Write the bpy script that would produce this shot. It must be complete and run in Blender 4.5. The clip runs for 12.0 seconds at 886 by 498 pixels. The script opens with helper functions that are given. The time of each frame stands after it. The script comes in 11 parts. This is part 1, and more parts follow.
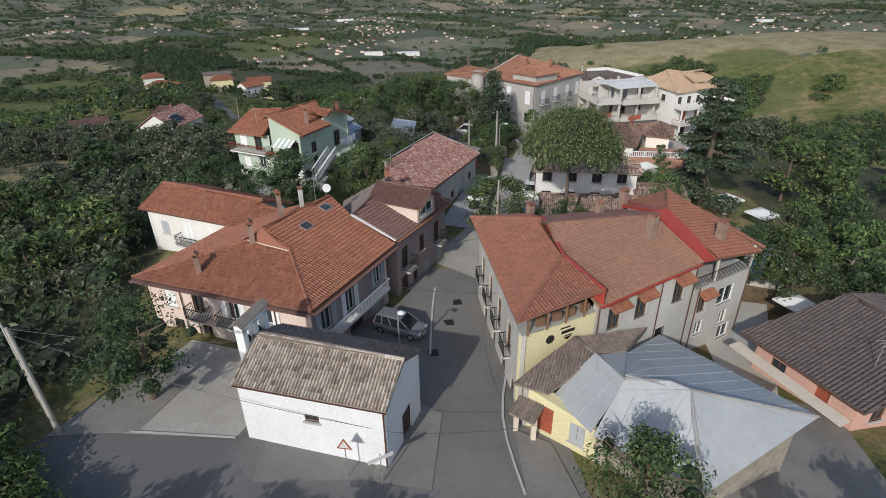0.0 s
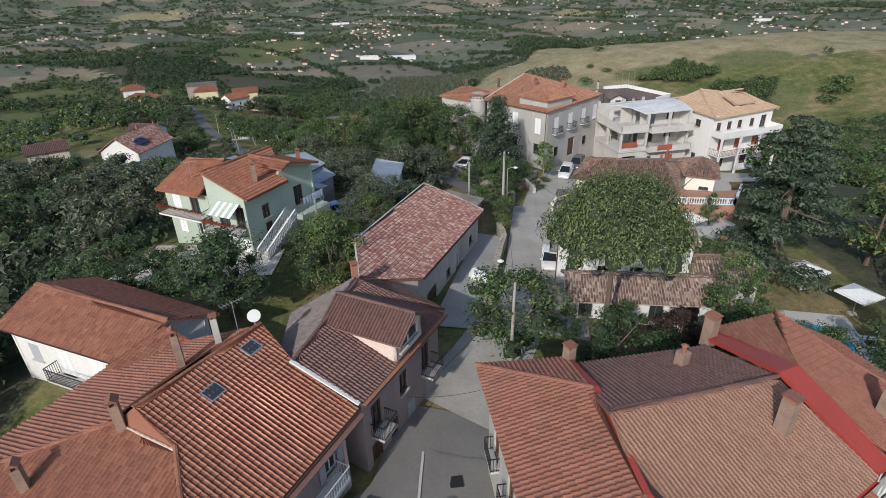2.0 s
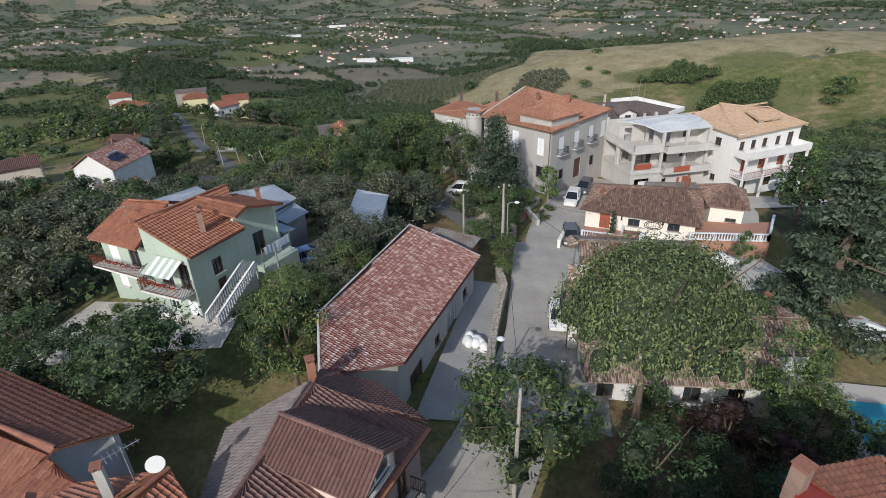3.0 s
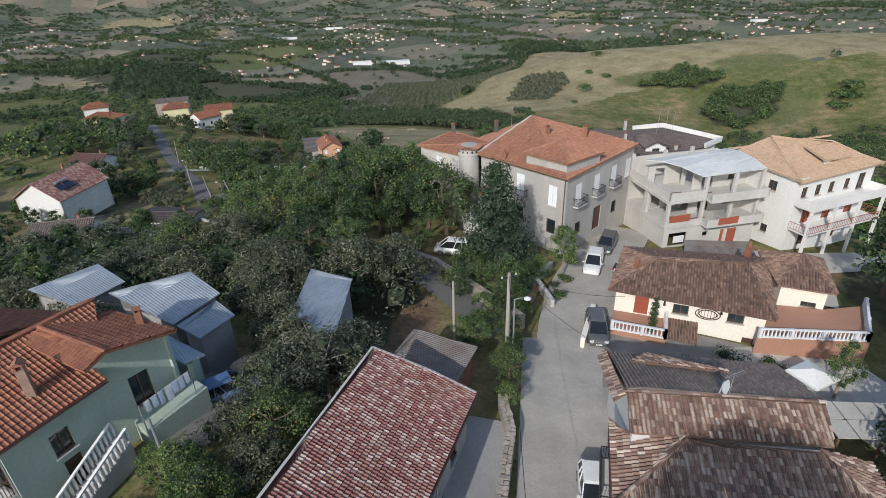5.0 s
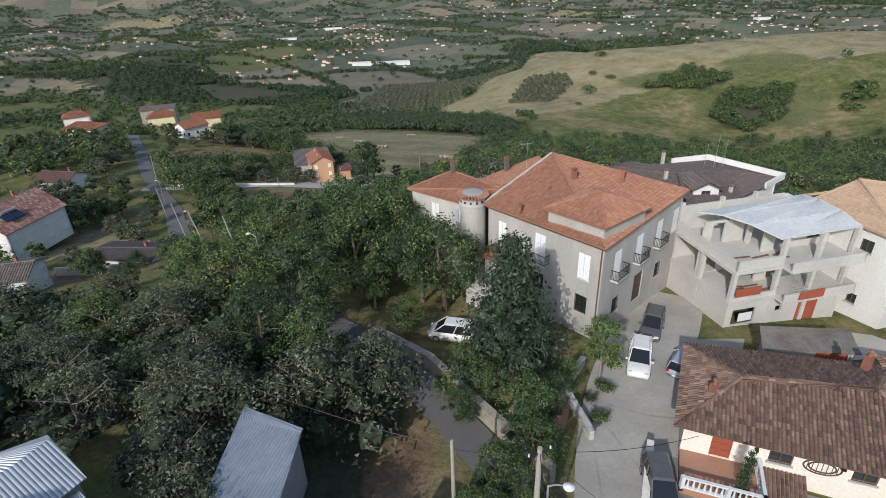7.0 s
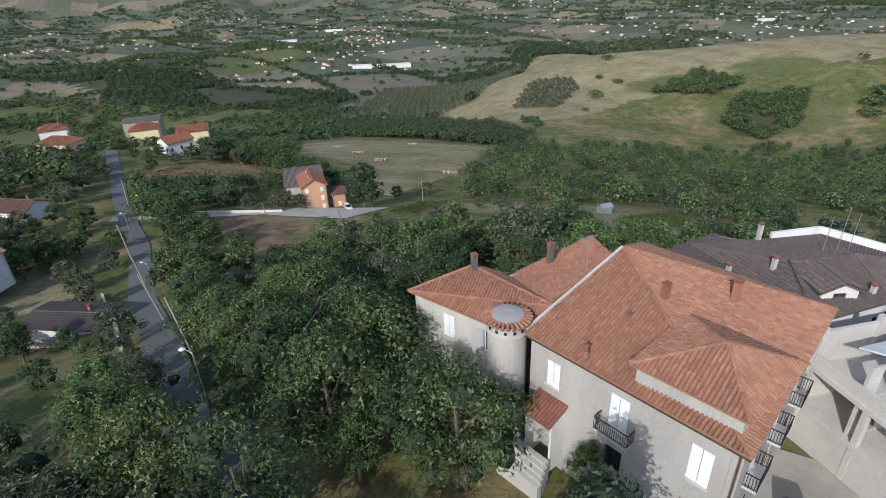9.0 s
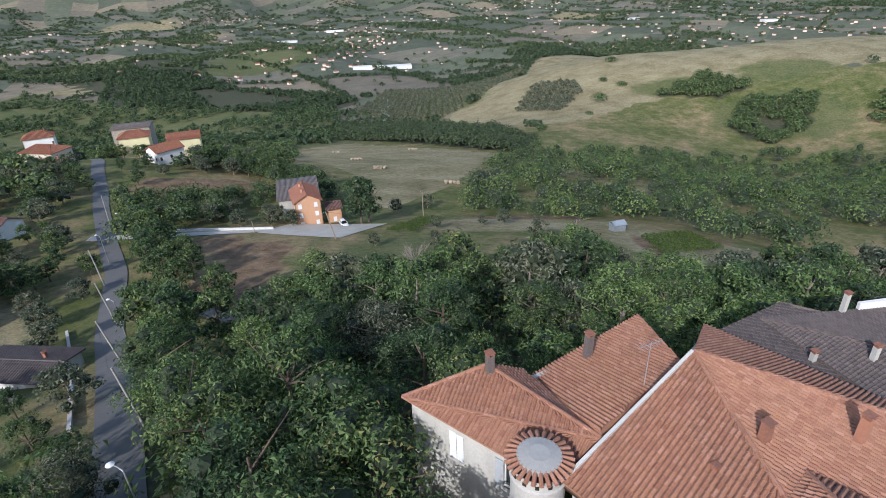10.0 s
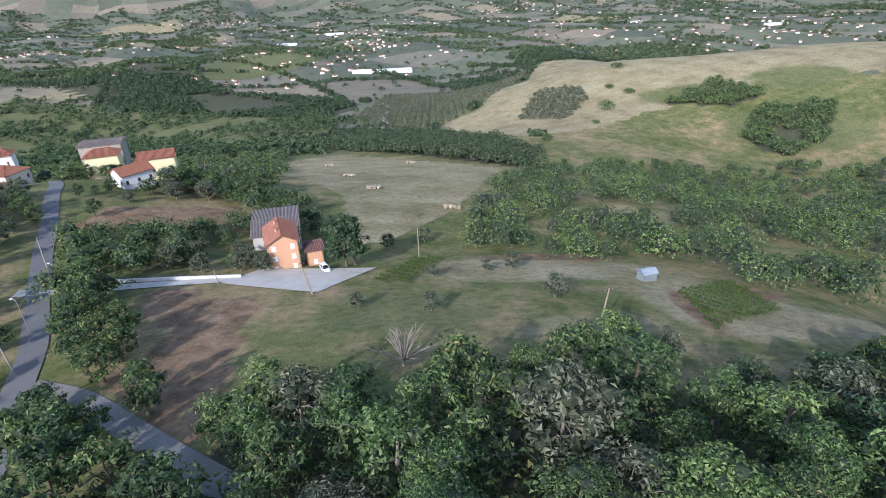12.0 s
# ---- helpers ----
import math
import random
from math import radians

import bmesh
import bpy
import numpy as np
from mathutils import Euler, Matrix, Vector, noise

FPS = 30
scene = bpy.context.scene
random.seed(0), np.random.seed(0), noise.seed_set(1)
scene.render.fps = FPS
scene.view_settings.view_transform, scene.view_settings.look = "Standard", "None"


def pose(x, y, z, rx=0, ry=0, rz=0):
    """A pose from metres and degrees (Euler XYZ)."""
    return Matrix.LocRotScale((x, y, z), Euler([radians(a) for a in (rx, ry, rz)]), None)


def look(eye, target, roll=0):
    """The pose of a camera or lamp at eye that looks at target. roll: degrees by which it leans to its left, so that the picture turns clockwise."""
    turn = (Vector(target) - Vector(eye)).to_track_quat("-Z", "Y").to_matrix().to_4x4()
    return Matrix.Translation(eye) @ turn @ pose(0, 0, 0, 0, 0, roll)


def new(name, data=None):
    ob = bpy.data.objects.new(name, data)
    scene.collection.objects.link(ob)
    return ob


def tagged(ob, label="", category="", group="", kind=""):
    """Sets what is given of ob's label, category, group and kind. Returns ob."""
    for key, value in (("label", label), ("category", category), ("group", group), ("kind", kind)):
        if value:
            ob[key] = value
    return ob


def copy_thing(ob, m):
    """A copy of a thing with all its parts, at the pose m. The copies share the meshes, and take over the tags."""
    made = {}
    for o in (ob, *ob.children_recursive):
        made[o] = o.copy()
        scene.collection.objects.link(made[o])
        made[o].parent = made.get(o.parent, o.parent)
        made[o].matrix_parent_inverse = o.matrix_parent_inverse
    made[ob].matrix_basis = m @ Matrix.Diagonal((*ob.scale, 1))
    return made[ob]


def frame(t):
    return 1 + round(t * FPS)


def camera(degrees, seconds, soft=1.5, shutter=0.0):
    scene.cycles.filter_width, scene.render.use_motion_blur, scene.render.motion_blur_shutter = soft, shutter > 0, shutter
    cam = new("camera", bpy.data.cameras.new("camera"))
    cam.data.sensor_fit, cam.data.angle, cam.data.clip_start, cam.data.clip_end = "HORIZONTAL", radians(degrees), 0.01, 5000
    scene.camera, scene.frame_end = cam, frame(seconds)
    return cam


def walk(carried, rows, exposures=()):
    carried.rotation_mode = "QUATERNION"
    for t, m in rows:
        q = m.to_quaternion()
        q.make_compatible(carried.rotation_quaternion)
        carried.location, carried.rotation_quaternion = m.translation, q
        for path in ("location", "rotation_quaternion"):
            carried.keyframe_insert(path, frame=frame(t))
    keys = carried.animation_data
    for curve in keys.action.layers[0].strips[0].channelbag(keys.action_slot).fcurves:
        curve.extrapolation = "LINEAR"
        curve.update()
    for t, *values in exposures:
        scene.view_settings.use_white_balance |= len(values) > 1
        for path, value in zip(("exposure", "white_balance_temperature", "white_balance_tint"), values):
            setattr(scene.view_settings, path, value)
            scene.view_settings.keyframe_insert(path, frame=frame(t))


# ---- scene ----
cam = camera(78.1, 12.0, soft=0.6)
PATH = [
    (0, (0.0, 0.0, 29.754), (0.0, 1.766, 28.816), -0.8),
    (0.5, (0.05, 4.578, 29.766), (0.05, 6.344, 28.828), -0.9),
    (1, (0.178, 9.223, 29.818), (0.179, 10.99, 28.881), -1.1),
    (1.5, (0.367, 14.034, 29.811), (0.369, 15.801, 28.876), -1.3),
    (2, (0.697, 19.079, 29.804), (0.701, 20.848, 28.872), -1.4),
    (2.5, (1.168, 24.219, 29.798), (1.174, 25.99, 28.868), -1.5),
    (3, (1.743, 29.324, 29.856), (1.751, 31.096, 28.928), -1.7),
    (5, (3.388, 47.492, 29.845), (3.402, 49.265, 28.921), -1.9),
    (5.5, (3.69, 51.469, 29.885), (3.704, 53.242, 28.96), -2.0),
    (6, (3.944, 55.474, 29.828), (3.957, 57.247, 28.902), -2.0),
    (6.5, (4.121, 59.627, 29.781), (4.133, 61.4, 28.856), -2.1),
    (7, (4.223, 64.14, 29.677), (4.232, 65.913, 28.751), -2.2),
    (9, (3.539, 84.895, 29.765), (3.544, 86.67, 28.842), -2.3),
    (9.5, (3.471, 90.52, 29.779), (3.474, 92.295, 28.856), -2.2),
    (10, (3.531, 96.136, 29.892), (3.533, 97.911, 28.971), -2.3),
    (10.5, (3.836, 101.915, 29.922), (3.838, 103.69, 29.002), -2.3),
    (11, (4.132, 108.141, 29.88), (4.131, 109.918, 28.962), -2.2),
    (11.5, (4.283, 114.716, 29.767), (4.283, 116.494, 28.852), -2.2),
    (12, (4.59, 121.387, 29.697), (4.59, 123.165, 28.783), -2.2),
]
EXPOSURES = [(0.0, 0.02, 6360, 9), (3.0, 0.16, 6240, 10), (5.0, 0.16, 6270, 9), (9.0, 0.22, 6060, 10), (10.5, 0.64, 5830, 13), (12.0, 0.9, 5730, 15)]
walk(cam, [(t, look(eye, target, roll)) for t, eye, target, roll in PATH], EXPOSURES)

# ---- world and sun ----
SUN_AZ = radians(205)          # compass bearing the light comes from, y is north
SUN_EL = radians(31)
world = bpy.data.worlds.new("sky")
scene.world = world
world.use_nodes = True
wn = world.node_tree
sky = wn.nodes.new("ShaderNodeTexSky")
sky.sky_type = "NISHITA"
sky.sun_disc = False
sky.sun_elevation = SUN_EL
sky.sun_rotation = SUN_AZ
sky.air_density, sky.dust_density, sky.ozone_density = 1.0, 1.5, 1.0
bg = wn.nodes["Background"]
bg.inputs["Strength"].default_value = 0.15
wn.links.new(sky.outputs["Color"], bg.inputs["Color"])
sun_data = bpy.data.lights.new("sun", "SUN")
sun_data.energy = 3.05
sun_data.angle = radians(0.6)
sun_data.color = (1.0, 0.95, 0.88)
sun = new("sun", sun_data)
to_sun = Vector((math.sin(SUN_AZ) * math.cos(SUN_EL), math.cos(SUN_AZ) * math.cos(SUN_EL), math.sin(SUN_EL)))
sun.matrix_world = look(to_sun * 300, (0, 0, 0))

# ---- materials ----
def node_mat(name):
    m = bpy.data.materials.new(name)
    m.use_nodes = True
    nt = m.node_tree
    return m, nt, nt.nodes["Principled BSDF"]


def math_node(nt, op, a, b=0.5):
    n = nt.nodes.new("ShaderNodeMath")
    n.operation = op
    for i, v in enumerate((a, b)):
        if isinstance(v, (int, float)):
            n.inputs[i].default_value = v
        else:
            nt.links.new(v, n.inputs[i])
    return n.outputs[0]


def noise_node(nt, vec, scale, detail=3.0, rough=0.6):
    n = nt.nodes.new("ShaderNodeTexNoise")
    n.inputs["Scale"].default_value = scale
    n.inputs["Detail"].default_value = detail
    n.inputs["Roughness"].default_value = rough
    nt.links.new(vec, n.inputs["Vector"])
    return n.outputs["Fac"]


def ramp_node(nt, fac, stops, mode="LINEAR"):
    n = nt.nodes.new("ShaderNodeValToRGB")
    r = n.color_ramp
    r.interpolation = mode
    while len(r.elements) < len(stops):
        r.elements.new(0.5)
    for e, (p, c) in zip(r.elements, stops):
        e.position, e.color = p, (*c, 1)
    nt.links.new(fac, n.inputs[0])
    return n.outputs[0]


def mix_node(nt, fac, a, b, mode="MIX"):
    n = nt.nodes.new("ShaderNodeMix")
    n.data_type, n.blend_type = "RGBA", mode
    for sock, v in ((n.inputs[0], fac), (n.inputs[6], a), (n.inputs[7], b)):
        if isinstance(v, (int, float)):
            sock.default_value = v
        elif isinstance(v, tuple):
            sock.default_value = (*v, 1)
        else:
            nt.links.new(v, sock)
    return n.outputs[2]


def place(nt):
    return nt.nodes.new("ShaderNodeNewGeometry").outputs["Position"]


def own_place(nt):
    return nt.nodes.new("ShaderNodeTexCoord").outputs["Object"]


def chance(nt):
    """A number from 0 to 1 for each joined piece and each object."""
    a = nt.nodes.new("ShaderNodeNewGeometry").outputs["Random Per Island"]
    b = nt.nodes.new("ShaderNodeObjectInfo").outputs["Random"]
    return math_node(nt, "FRACT", math_node(nt, "ADD", a, b))


def bump_node(nt, height, strength, distance, bsdf):
    n = nt.nodes.new("ShaderNodeBump")
    n.inputs["Strength"].default_value = strength
    n.inputs["Distance"].default_value = distance
    nt.links.new(height, n.inputs["Height"])
    nt.links.new(n.outputs[0], bsdf.inputs["Normal"])


def surface(name, base, stain=None, rough=0.85, grain=6.0, patch=0.35, amount=0.5, bump=0.12, metal=0.0, own=False, streak=False):
    """Plaster, concrete, metal, asphalt: a base colour with stains at two sizes and a fine relief."""
    m, nt, b = node_mat(name)
    v = own_place(nt) if own else place(nt)
    if streak:
        mp = nt.nodes.new("ShaderNodeMapping")
        mp.inputs["Scale"].default_value = (1.0, 1.0, 0.22)
        nt.links.new(v, mp.inputs["Vector"])
        pv = mp.outputs[0]
    else:
        pv = v
    stain = stain or tuple(c * 0.6 for c in base)
    big = ramp_node(nt, noise_node(nt, pv, patch, 6.0, 0.65), [(0.38, (0, 0, 0)), (0.68, (1, 1, 1))])
    c = mix_node(nt, math_node(nt, "MULTIPLY", big, amount), base, stain)
    fine = noise_node(nt, v, grain, 4.0, 0.7)
    shade = ramp_node(nt, fine, [(0.3, (0.88, 0.88, 0.88)), (0.7, (1.07, 1.07, 1.07))])
    c = mix_node(nt, 1.0, c, shade, "MULTIPLY")
    nt.links.new(c, b.inputs["Base Color"])
    b.inputs["Roughness"].default_value = rough
    b.inputs["Metallic"].default_value = metal
    if bump:
        bump_node(nt, fine, bump, 0.02, b)
    return m


def tile_mat(name, colours, lichen=None, amount=0.4, rough=0.8, patch=0.5):
    colours = [tuple((c * 0.76 + 0.24 * sum(q) / 3) * k for c, k in zip(q, (0.97, 0.98, 0.9) if q[0] > 2.4 * q[1] and q[0] > 4 * q[2] else (1, 1, 1))) for q in colours]
    m, nt, b = node_mat(name)
    r = chance(nt)
    n = len(colours)
    c = ramp_node(nt, r, [(i / max(n - 1, 1), col) for i, col in enumerate(colours)])
    v = place(nt)
    if lichen:
        big = ramp_node(nt, noise_node(nt, v, patch, 7.0, 0.7), [(0.45, (0, 0, 0)), (0.72, (1, 1, 1))])
        c = mix_node(nt, math_node(nt, "MULTIPLY", big, amount), c, lichen)
    fine = noise_node(nt, v, 9.0, 4.0, 0.7)
    shade = ramp_node(nt, fine, [(0.28, (0.72, 0.72, 0.72)), (0.72, (1.15, 1.15, 1.15))])
    c = mix_node(nt, 1.0, c, shade, "MULTIPLY")
    nt.links.new(c, b.inputs["Base Color"])
    b.inputs["Roughness"].default_value = rough
    bump_node(nt, fine, 0.3, 0.02, b)
    return m


def leaf_mat(name, dark, mid, light, dry=None):
    m, nt, b = node_mat(name)
    r = chance(nt)
    stops = [(0.0, dark), (0.5, mid), (0.9, light)] + ([(1.0, dry)] if dry else [])
    c = ramp_node(nt, r, stops)
    big = noise_node(nt, place(nt), 0.35, 3.0)
    shade = ramp_node(nt, big, [(0.3, (0.68, 0.72, 0.7)), (0.7, (1.2, 1.16, 1.05))])
    c = mix_node(nt, 1.0, c, shade, "MULTIPLY")
    whole = ramp_node(nt, nt.nodes.new("ShaderNodeObjectInfo").outputs["Random"], [(0, (0.78, 0.84, 0.8)), (1, (1.18, 1.12, 1.0))])
    c = mix_node(nt, 1.0, c, whole, "MULTIPLY")
    nt.links.new(c, b.inputs["Base Color"])
    b.inputs["Roughness"].default_value = 0.6
    b.inputs["Specular IOR Level"].default_value = 0.15
    # light that passes through the blades
    glow = nt.nodes.new("ShaderNodeBsdfTranslucent")
    nt.links.new(mix_node(nt, 1.0, c, (1.35, 1.3, 0.8), "MULTIPLY"), glow.inputs["Color"])
    both = nt.nodes.new("ShaderNodeMixShader")
    both.inputs[0].default_value = 0.36
    nt.links.new(b.outputs[0], both.inputs[1])
    nt.links.new(glow.outputs[0], both.inputs[2])
    nt.links.new(both.outputs[0], nt.nodes["Material Output"].inputs["Surface"])
    return m


def crown_shade_mat(name, col):
    """The dense inside of a crown: twigs and leaves, their shade put into the colour."""
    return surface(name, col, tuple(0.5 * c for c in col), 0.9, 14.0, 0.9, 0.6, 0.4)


def plain(name, col, rough=0.5, metal=0.0, alpha=None):
    m, nt, b = node_mat(name)
    b.inputs["Base Color"].default_value = (*col, 1)
    b.inputs["Roughness"].default_value = rough
    b.inputs["Metallic"].default_value = metal
    return m


def car_paint(name, col):
    m, nt, b = node_mat(name)
    dirt = noise_node(nt, own_place(nt), 2.5, 5.0)
    c = mix_node(nt, math_node(nt, "MULTIPLY", dirt, 0.35), col, (0.3, 0.27, 0.22))
    nt.links.new(c, b.inputs["Base Color"])
    b.inputs["Roughness"].default_value = 0.3
    b.inputs["Coat Weight"].default_value = 0.6
    return m


def glass_mat(name):
    m, nt, b = node_mat(name)
    b.inputs["Base Color"].default_value = (0.03, 0.04, 0.045, 1)
    b.inputs["Roughness"].default_value = 0.08
    b.inputs["Specular IOR Level"].default_value = 0.8
    return m


M_TILE_A = tile_mat("clay_tile_orange", [(0.30, 0.088, 0.038), (0.36, 0.115, 0.05), (0.27, 0.072, 0.034), (0.40, 0.14, 0.065)], (0.16, 0.09, 0.06), 0.35)
M_TILE_B = tile_mat("clay_tile_red", [(0.29, 0.085, 0.045), (0.34, 0.11, 0.058), (0.25, 0.075, 0.042)], (0.15, 0.09, 0.065), 0.45)
M_TILE_C = tile_mat("fine_brown_orange_tile", [(0.29, 0.135, 0.075), (0.32, 0.155, 0.09), (0.27, 0.12, 0.066)], (0.2, 0.115, 0.075), 0.4, patch=0.25)
M_TILE_BROWN = tile_mat("clay_tile_brown", [(0.17, 0.075, 0.055), (0.21, 0.095, 0.07), (0.14, 0.062, 0.05)], (0.1, 0.07, 0.06), 0.4)
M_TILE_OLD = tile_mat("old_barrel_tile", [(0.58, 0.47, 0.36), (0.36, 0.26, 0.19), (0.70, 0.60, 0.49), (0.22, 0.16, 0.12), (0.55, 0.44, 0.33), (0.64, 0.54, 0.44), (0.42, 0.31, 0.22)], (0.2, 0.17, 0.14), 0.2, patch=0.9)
M_TILE_GREY = tile_mat("grey_barrel_tile", [(0.26, 0.19, 0.15), (0.2, 0.14, 0.11), (0.31, 0.24, 0.19), (0.17, 0.13, 0.11)], (0.12, 0.11, 0.09), 0.6, patch=0.9)
M_TILE_MIX = tile_mat("mottled_red_tile", [(0.24, 0.07, 0.055), (0.3, 0.1, 0.075), (0.2, 0.055, 0.05), (0.42, 0.26, 0.2), (0.27, 0.085, 0.065), (0.5, 0.36, 0.3), (0.23, 0.065, 0.05)], (0.15, 0.07, 0.06), 0.3)
M_TILE_VILLA = tile_mat("villa_barrel_tile", [(0.24, 0.13, 0.08), (0.12, 0.065, 0.045), (0.34, 0.2, 0.13), (0.17, 0.085, 0.058), (0.28, 0.15, 0.095), (0.09, 0.055, 0.042)], (0.1, 0.075, 0.06), 0.35, patch=0.8)
M_TILE_TERRA = tile_mat("restaurant_tile", [(0.3, 0.165, 0.105), (0.17, 0.085, 0.06), (0.5, 0.38, 0.28), (0.25, 0.12, 0.08), (0.13, 0.075, 0.055), (0.36, 0.21, 0.14), (0.58, 0.46, 0.36)], (0.12, 0.09, 0.07), 0.3)
M_TILE_PAL = tile_mat("palazzo_tile", [(0.36, 0.135, 0.07), (0.42, 0.17, 0.09), (0.32, 0.11, 0.06), (0.46, 0.2, 0.11)], (0.2, 0.12, 0.085), 0.4)
M_TILE_TAN = tile_mat("tan_tile", [(0.50, 0.32, 0.18), (0.55, 0.37, 0.22), (0.46, 0.29, 0.16)], (0.36, 0.25, 0.16), 0.3)
M_TILE_DARK = tile_mat("dark_brown_tile", [(0.12, 0.09, 0.08), (0.15, 0.11, 0.1), (0.1, 0.075, 0.07)], (0.08, 0.07, 0.065), 0.5)
M_TILE_GREYFLAT = tile_mat("grey_brown_tile", [(0.17, 0.135, 0.12), (0.21, 0.165, 0.145), (0.14, 0.11, 0.1)], (0.12, 0.1, 0.09), 0.5)
M_RED_COAT = surface("red_waterproofing", (0.36, 0.05, 0.035), (0.26, 0.045, 0.035), rough=0.6, amount=0.6)
M_STREET_WALL = surface("mauve_shade_plaster", (0.34, 0.27, 0.26), (0.24, 0.2, 0.19), amount=0.7, streak=True)
M_CREAM = surface("cream_plaster", (0.66, 0.58, 0.48), (0.5, 0.43, 0.36), amount=0.5, streak=True)
M_PINKISH = surface("pale_pink_plaster", (0.68, 0.55, 0.48), (0.52, 0.43, 0.38), amount=0.45, streak=True)
M_WHITE = surface("white_plaster", (0.70, 0.69, 0.665), (0.53, 0.51, 0.475), amount=0.45, streak=True)
M_CHAPEL = surface("chapel_white_plaster", (0.76, 0.77, 0.78), (0.55, 0.56, 0.57), amount=0.4, streak=True)
M_GREY_WALL = surface("aged_grey_plaster", (0.5, 0.48, 0.44), (0.34, 0.32, 0.29), amount=0.75, streak=True)
M_PAL_WALL = surface("palazzo_grey_plaster", (0.44, 0.42, 0.39), (0.3, 0.28, 0.26), amount=0.75, streak=True)
M_YELLOW = surface("pale_yellow_plaster", (0.66, 0.6, 0.36), (0.52, 0.47, 0.3), amount=0.4, streak=True)
M_GREEN_WALL = surface("pale_green_plaster", (0.40, 0.47, 0.39), (0.30, 0.36, 0.30), amount=0.5, streak=True)
M_ORANGE_WALL = surface("orange_plaster", (0.56, 0.32, 0.19), (0.46, 0.26, 0.16), amount=0.4, streak=True)
M_VILLA_WALL = surface("villa_cream_plaster", (0.8, 0.75, 0.66), (0.66, 0.6, 0.52), amount=0.35, streak=True)
M_PINK_WALL = surface("rose_plaster", (0.60, 0.36, 0.29), (0.48, 0.3, 0.25), amount=0.4, streak=True)
M_CONCRETE = surface("raw_concrete", (0.52, 0.5, 0.47), (0.38, 0.36, 0.33), amount=0.6)
M_SLABGREY = surface("grey_floor_slab", (0.36, 0.35, 0.33), (0.26, 0.25, 0.24), amount=0.6)
M_STONE = surface("rubble_stone", (0.38, 0.34, 0.28), (0.22, 0.19, 0.16), grain=4.0, patch=1.6, amount=0.8, bump=0.8)
M_BRICK = surface("brick_red", (0.36, 0.16, 0.1), (0.24, 0.11, 0.08), amount=0.6)
M_ROOF_METAL = surface("galvanised_sheet", (0.39, 0.41, 0.42), (0.29, 0.31, 0.32), rough=0.62, grain=2.0, patch=0.25, amount=0.6, bump=0.05, metal=0.15)
M_SHEET = surface("zinc_sheet", (0.36, 0.4, 0.44), (0.26, 0.29, 0.32), rough=0.5, grain=2.0, amount=0.6, bump=0.1, metal=0.5)
M_SHEET_OLD = surface("old_fibre_sheet", (0.33, 0.32, 0.31), (0.2, 0.19, 0.18), amount=0.8, streak=False)
M_GUTTER = surface("brown_gutter", (0.12, 0.06, 0.045), rough=0.5, amount=0.4)
M_DARKMETAL = plain("dark_iron", (0.035, 0.033, 0.032), 0.55, 0.4)
M_STEEL = surface("grey_steel", (0.45, 0.46, 0.47), rough=0.45, metal=0.6, amount=0.3, own=True)
M_WOOD = surface("brown_wood", (0.2, 0.11, 0.06), (0.11, 0.06, 0.04), amount=0.6, streak=True)
M_POLE = surface("pole_concrete", (0.36, 0.33, 0.29), (0.25, 0.23, 0.2), amount=0.6, streak=True)
M_POLEWOOD = surface("pole_wood", (0.30, 0.24, 0.17), (0.2, 0.16, 0.12), amount=0.6, streak=True)
M_SHUT_GREY = surface("grey_shutter", (0.36, 0.38, 0.4), rough=0.6, amount=0.3)
M_SHUT_BROWN = surface("brown_shutter", (0.13, 0.075, 0.045), rough=0.6, amount=0.4)
M_SHUT_WHITE = surface("white_shutter", (0.72, 0.73, 0.73), rough=0.6, amount=0.25)
M_DOOR_BROWN = surface("brown_door", (0.09, 0.05, 0.035), rough=0.6, amount=0.5)
M_DOOR_RED = surface("rust_red_door", (0.34, 0.09, 0.05), rough=0.6, amount=0.4)
M_GLASS = glass_mat("window_glass")
M_FRAME = plain("white_frame", (0.7, 0.7, 0.68), 0.5)
M_BARK = surface("bark", (0.14, 0.1, 0.075), (0.08, 0.06, 0.045), grain=5.0, patch=1.5, amount=0.7, bump=0.7, own=True)
M_BARK_PALE = surface("pale_bark", (0.27, 0.23, 0.19), (0.16, 0.13, 0.11), grain=5.0, patch=1.5, amount=0.7, bump=0.7, own=True)
M_LEAF = leaf_mat("leaf_green", (0.033, 0.055, 0.025), (0.088, 0.141, 0.064), (0.187, 0.259, 0.120), (0.293, 0.239, 0.120))
M_LEAF_DARK = leaf_mat("leaf_dark", (0.024, 0.044, 0.024), (0.063, 0.106, 0.056), (0.124, 0.189, 0.099))
M_LEAF_OLIVE = leaf_mat("leaf_olive", (0.039, 0.052, 0.038), (0.113, 0.129, 0.102), (0.248, 0.262, 0.218))
M_LEAF_PINE = leaf_mat("needle_pine", (0.045, 0.070, 0.036), (0.120, 0.166, 0.088), (0.240, 0.285, 0.155))
M_LEAF_CEDAR = leaf_mat("needle_cedar", (0.024, 0.038, 0.029), (0.061, 0.092, 0.070), (0.130, 0.176, 0.135))
M_LEAF_BRIGHT = leaf_mat("leaf_bright", (0.049, 0.080, 0.034), (0.118, 0.185, 0.078), (0.236, 0.320, 0.145))
M_LEAF_RED = leaf_mat("leaf_purple", (0.035, 0.022, 0.022), (0.055, 0.034, 0.03), (0.08, 0.055, 0.04))
# dark cores that paint the shade inside the crowns
M_CROWN_SHADE = crown_shade_mat("crown_shade", (0.030, 0.044, 0.020))
M_CROWN_SHADE_RED = crown_shade_mat("purple_crown_shade", (0.05, 0.025, 0.03))
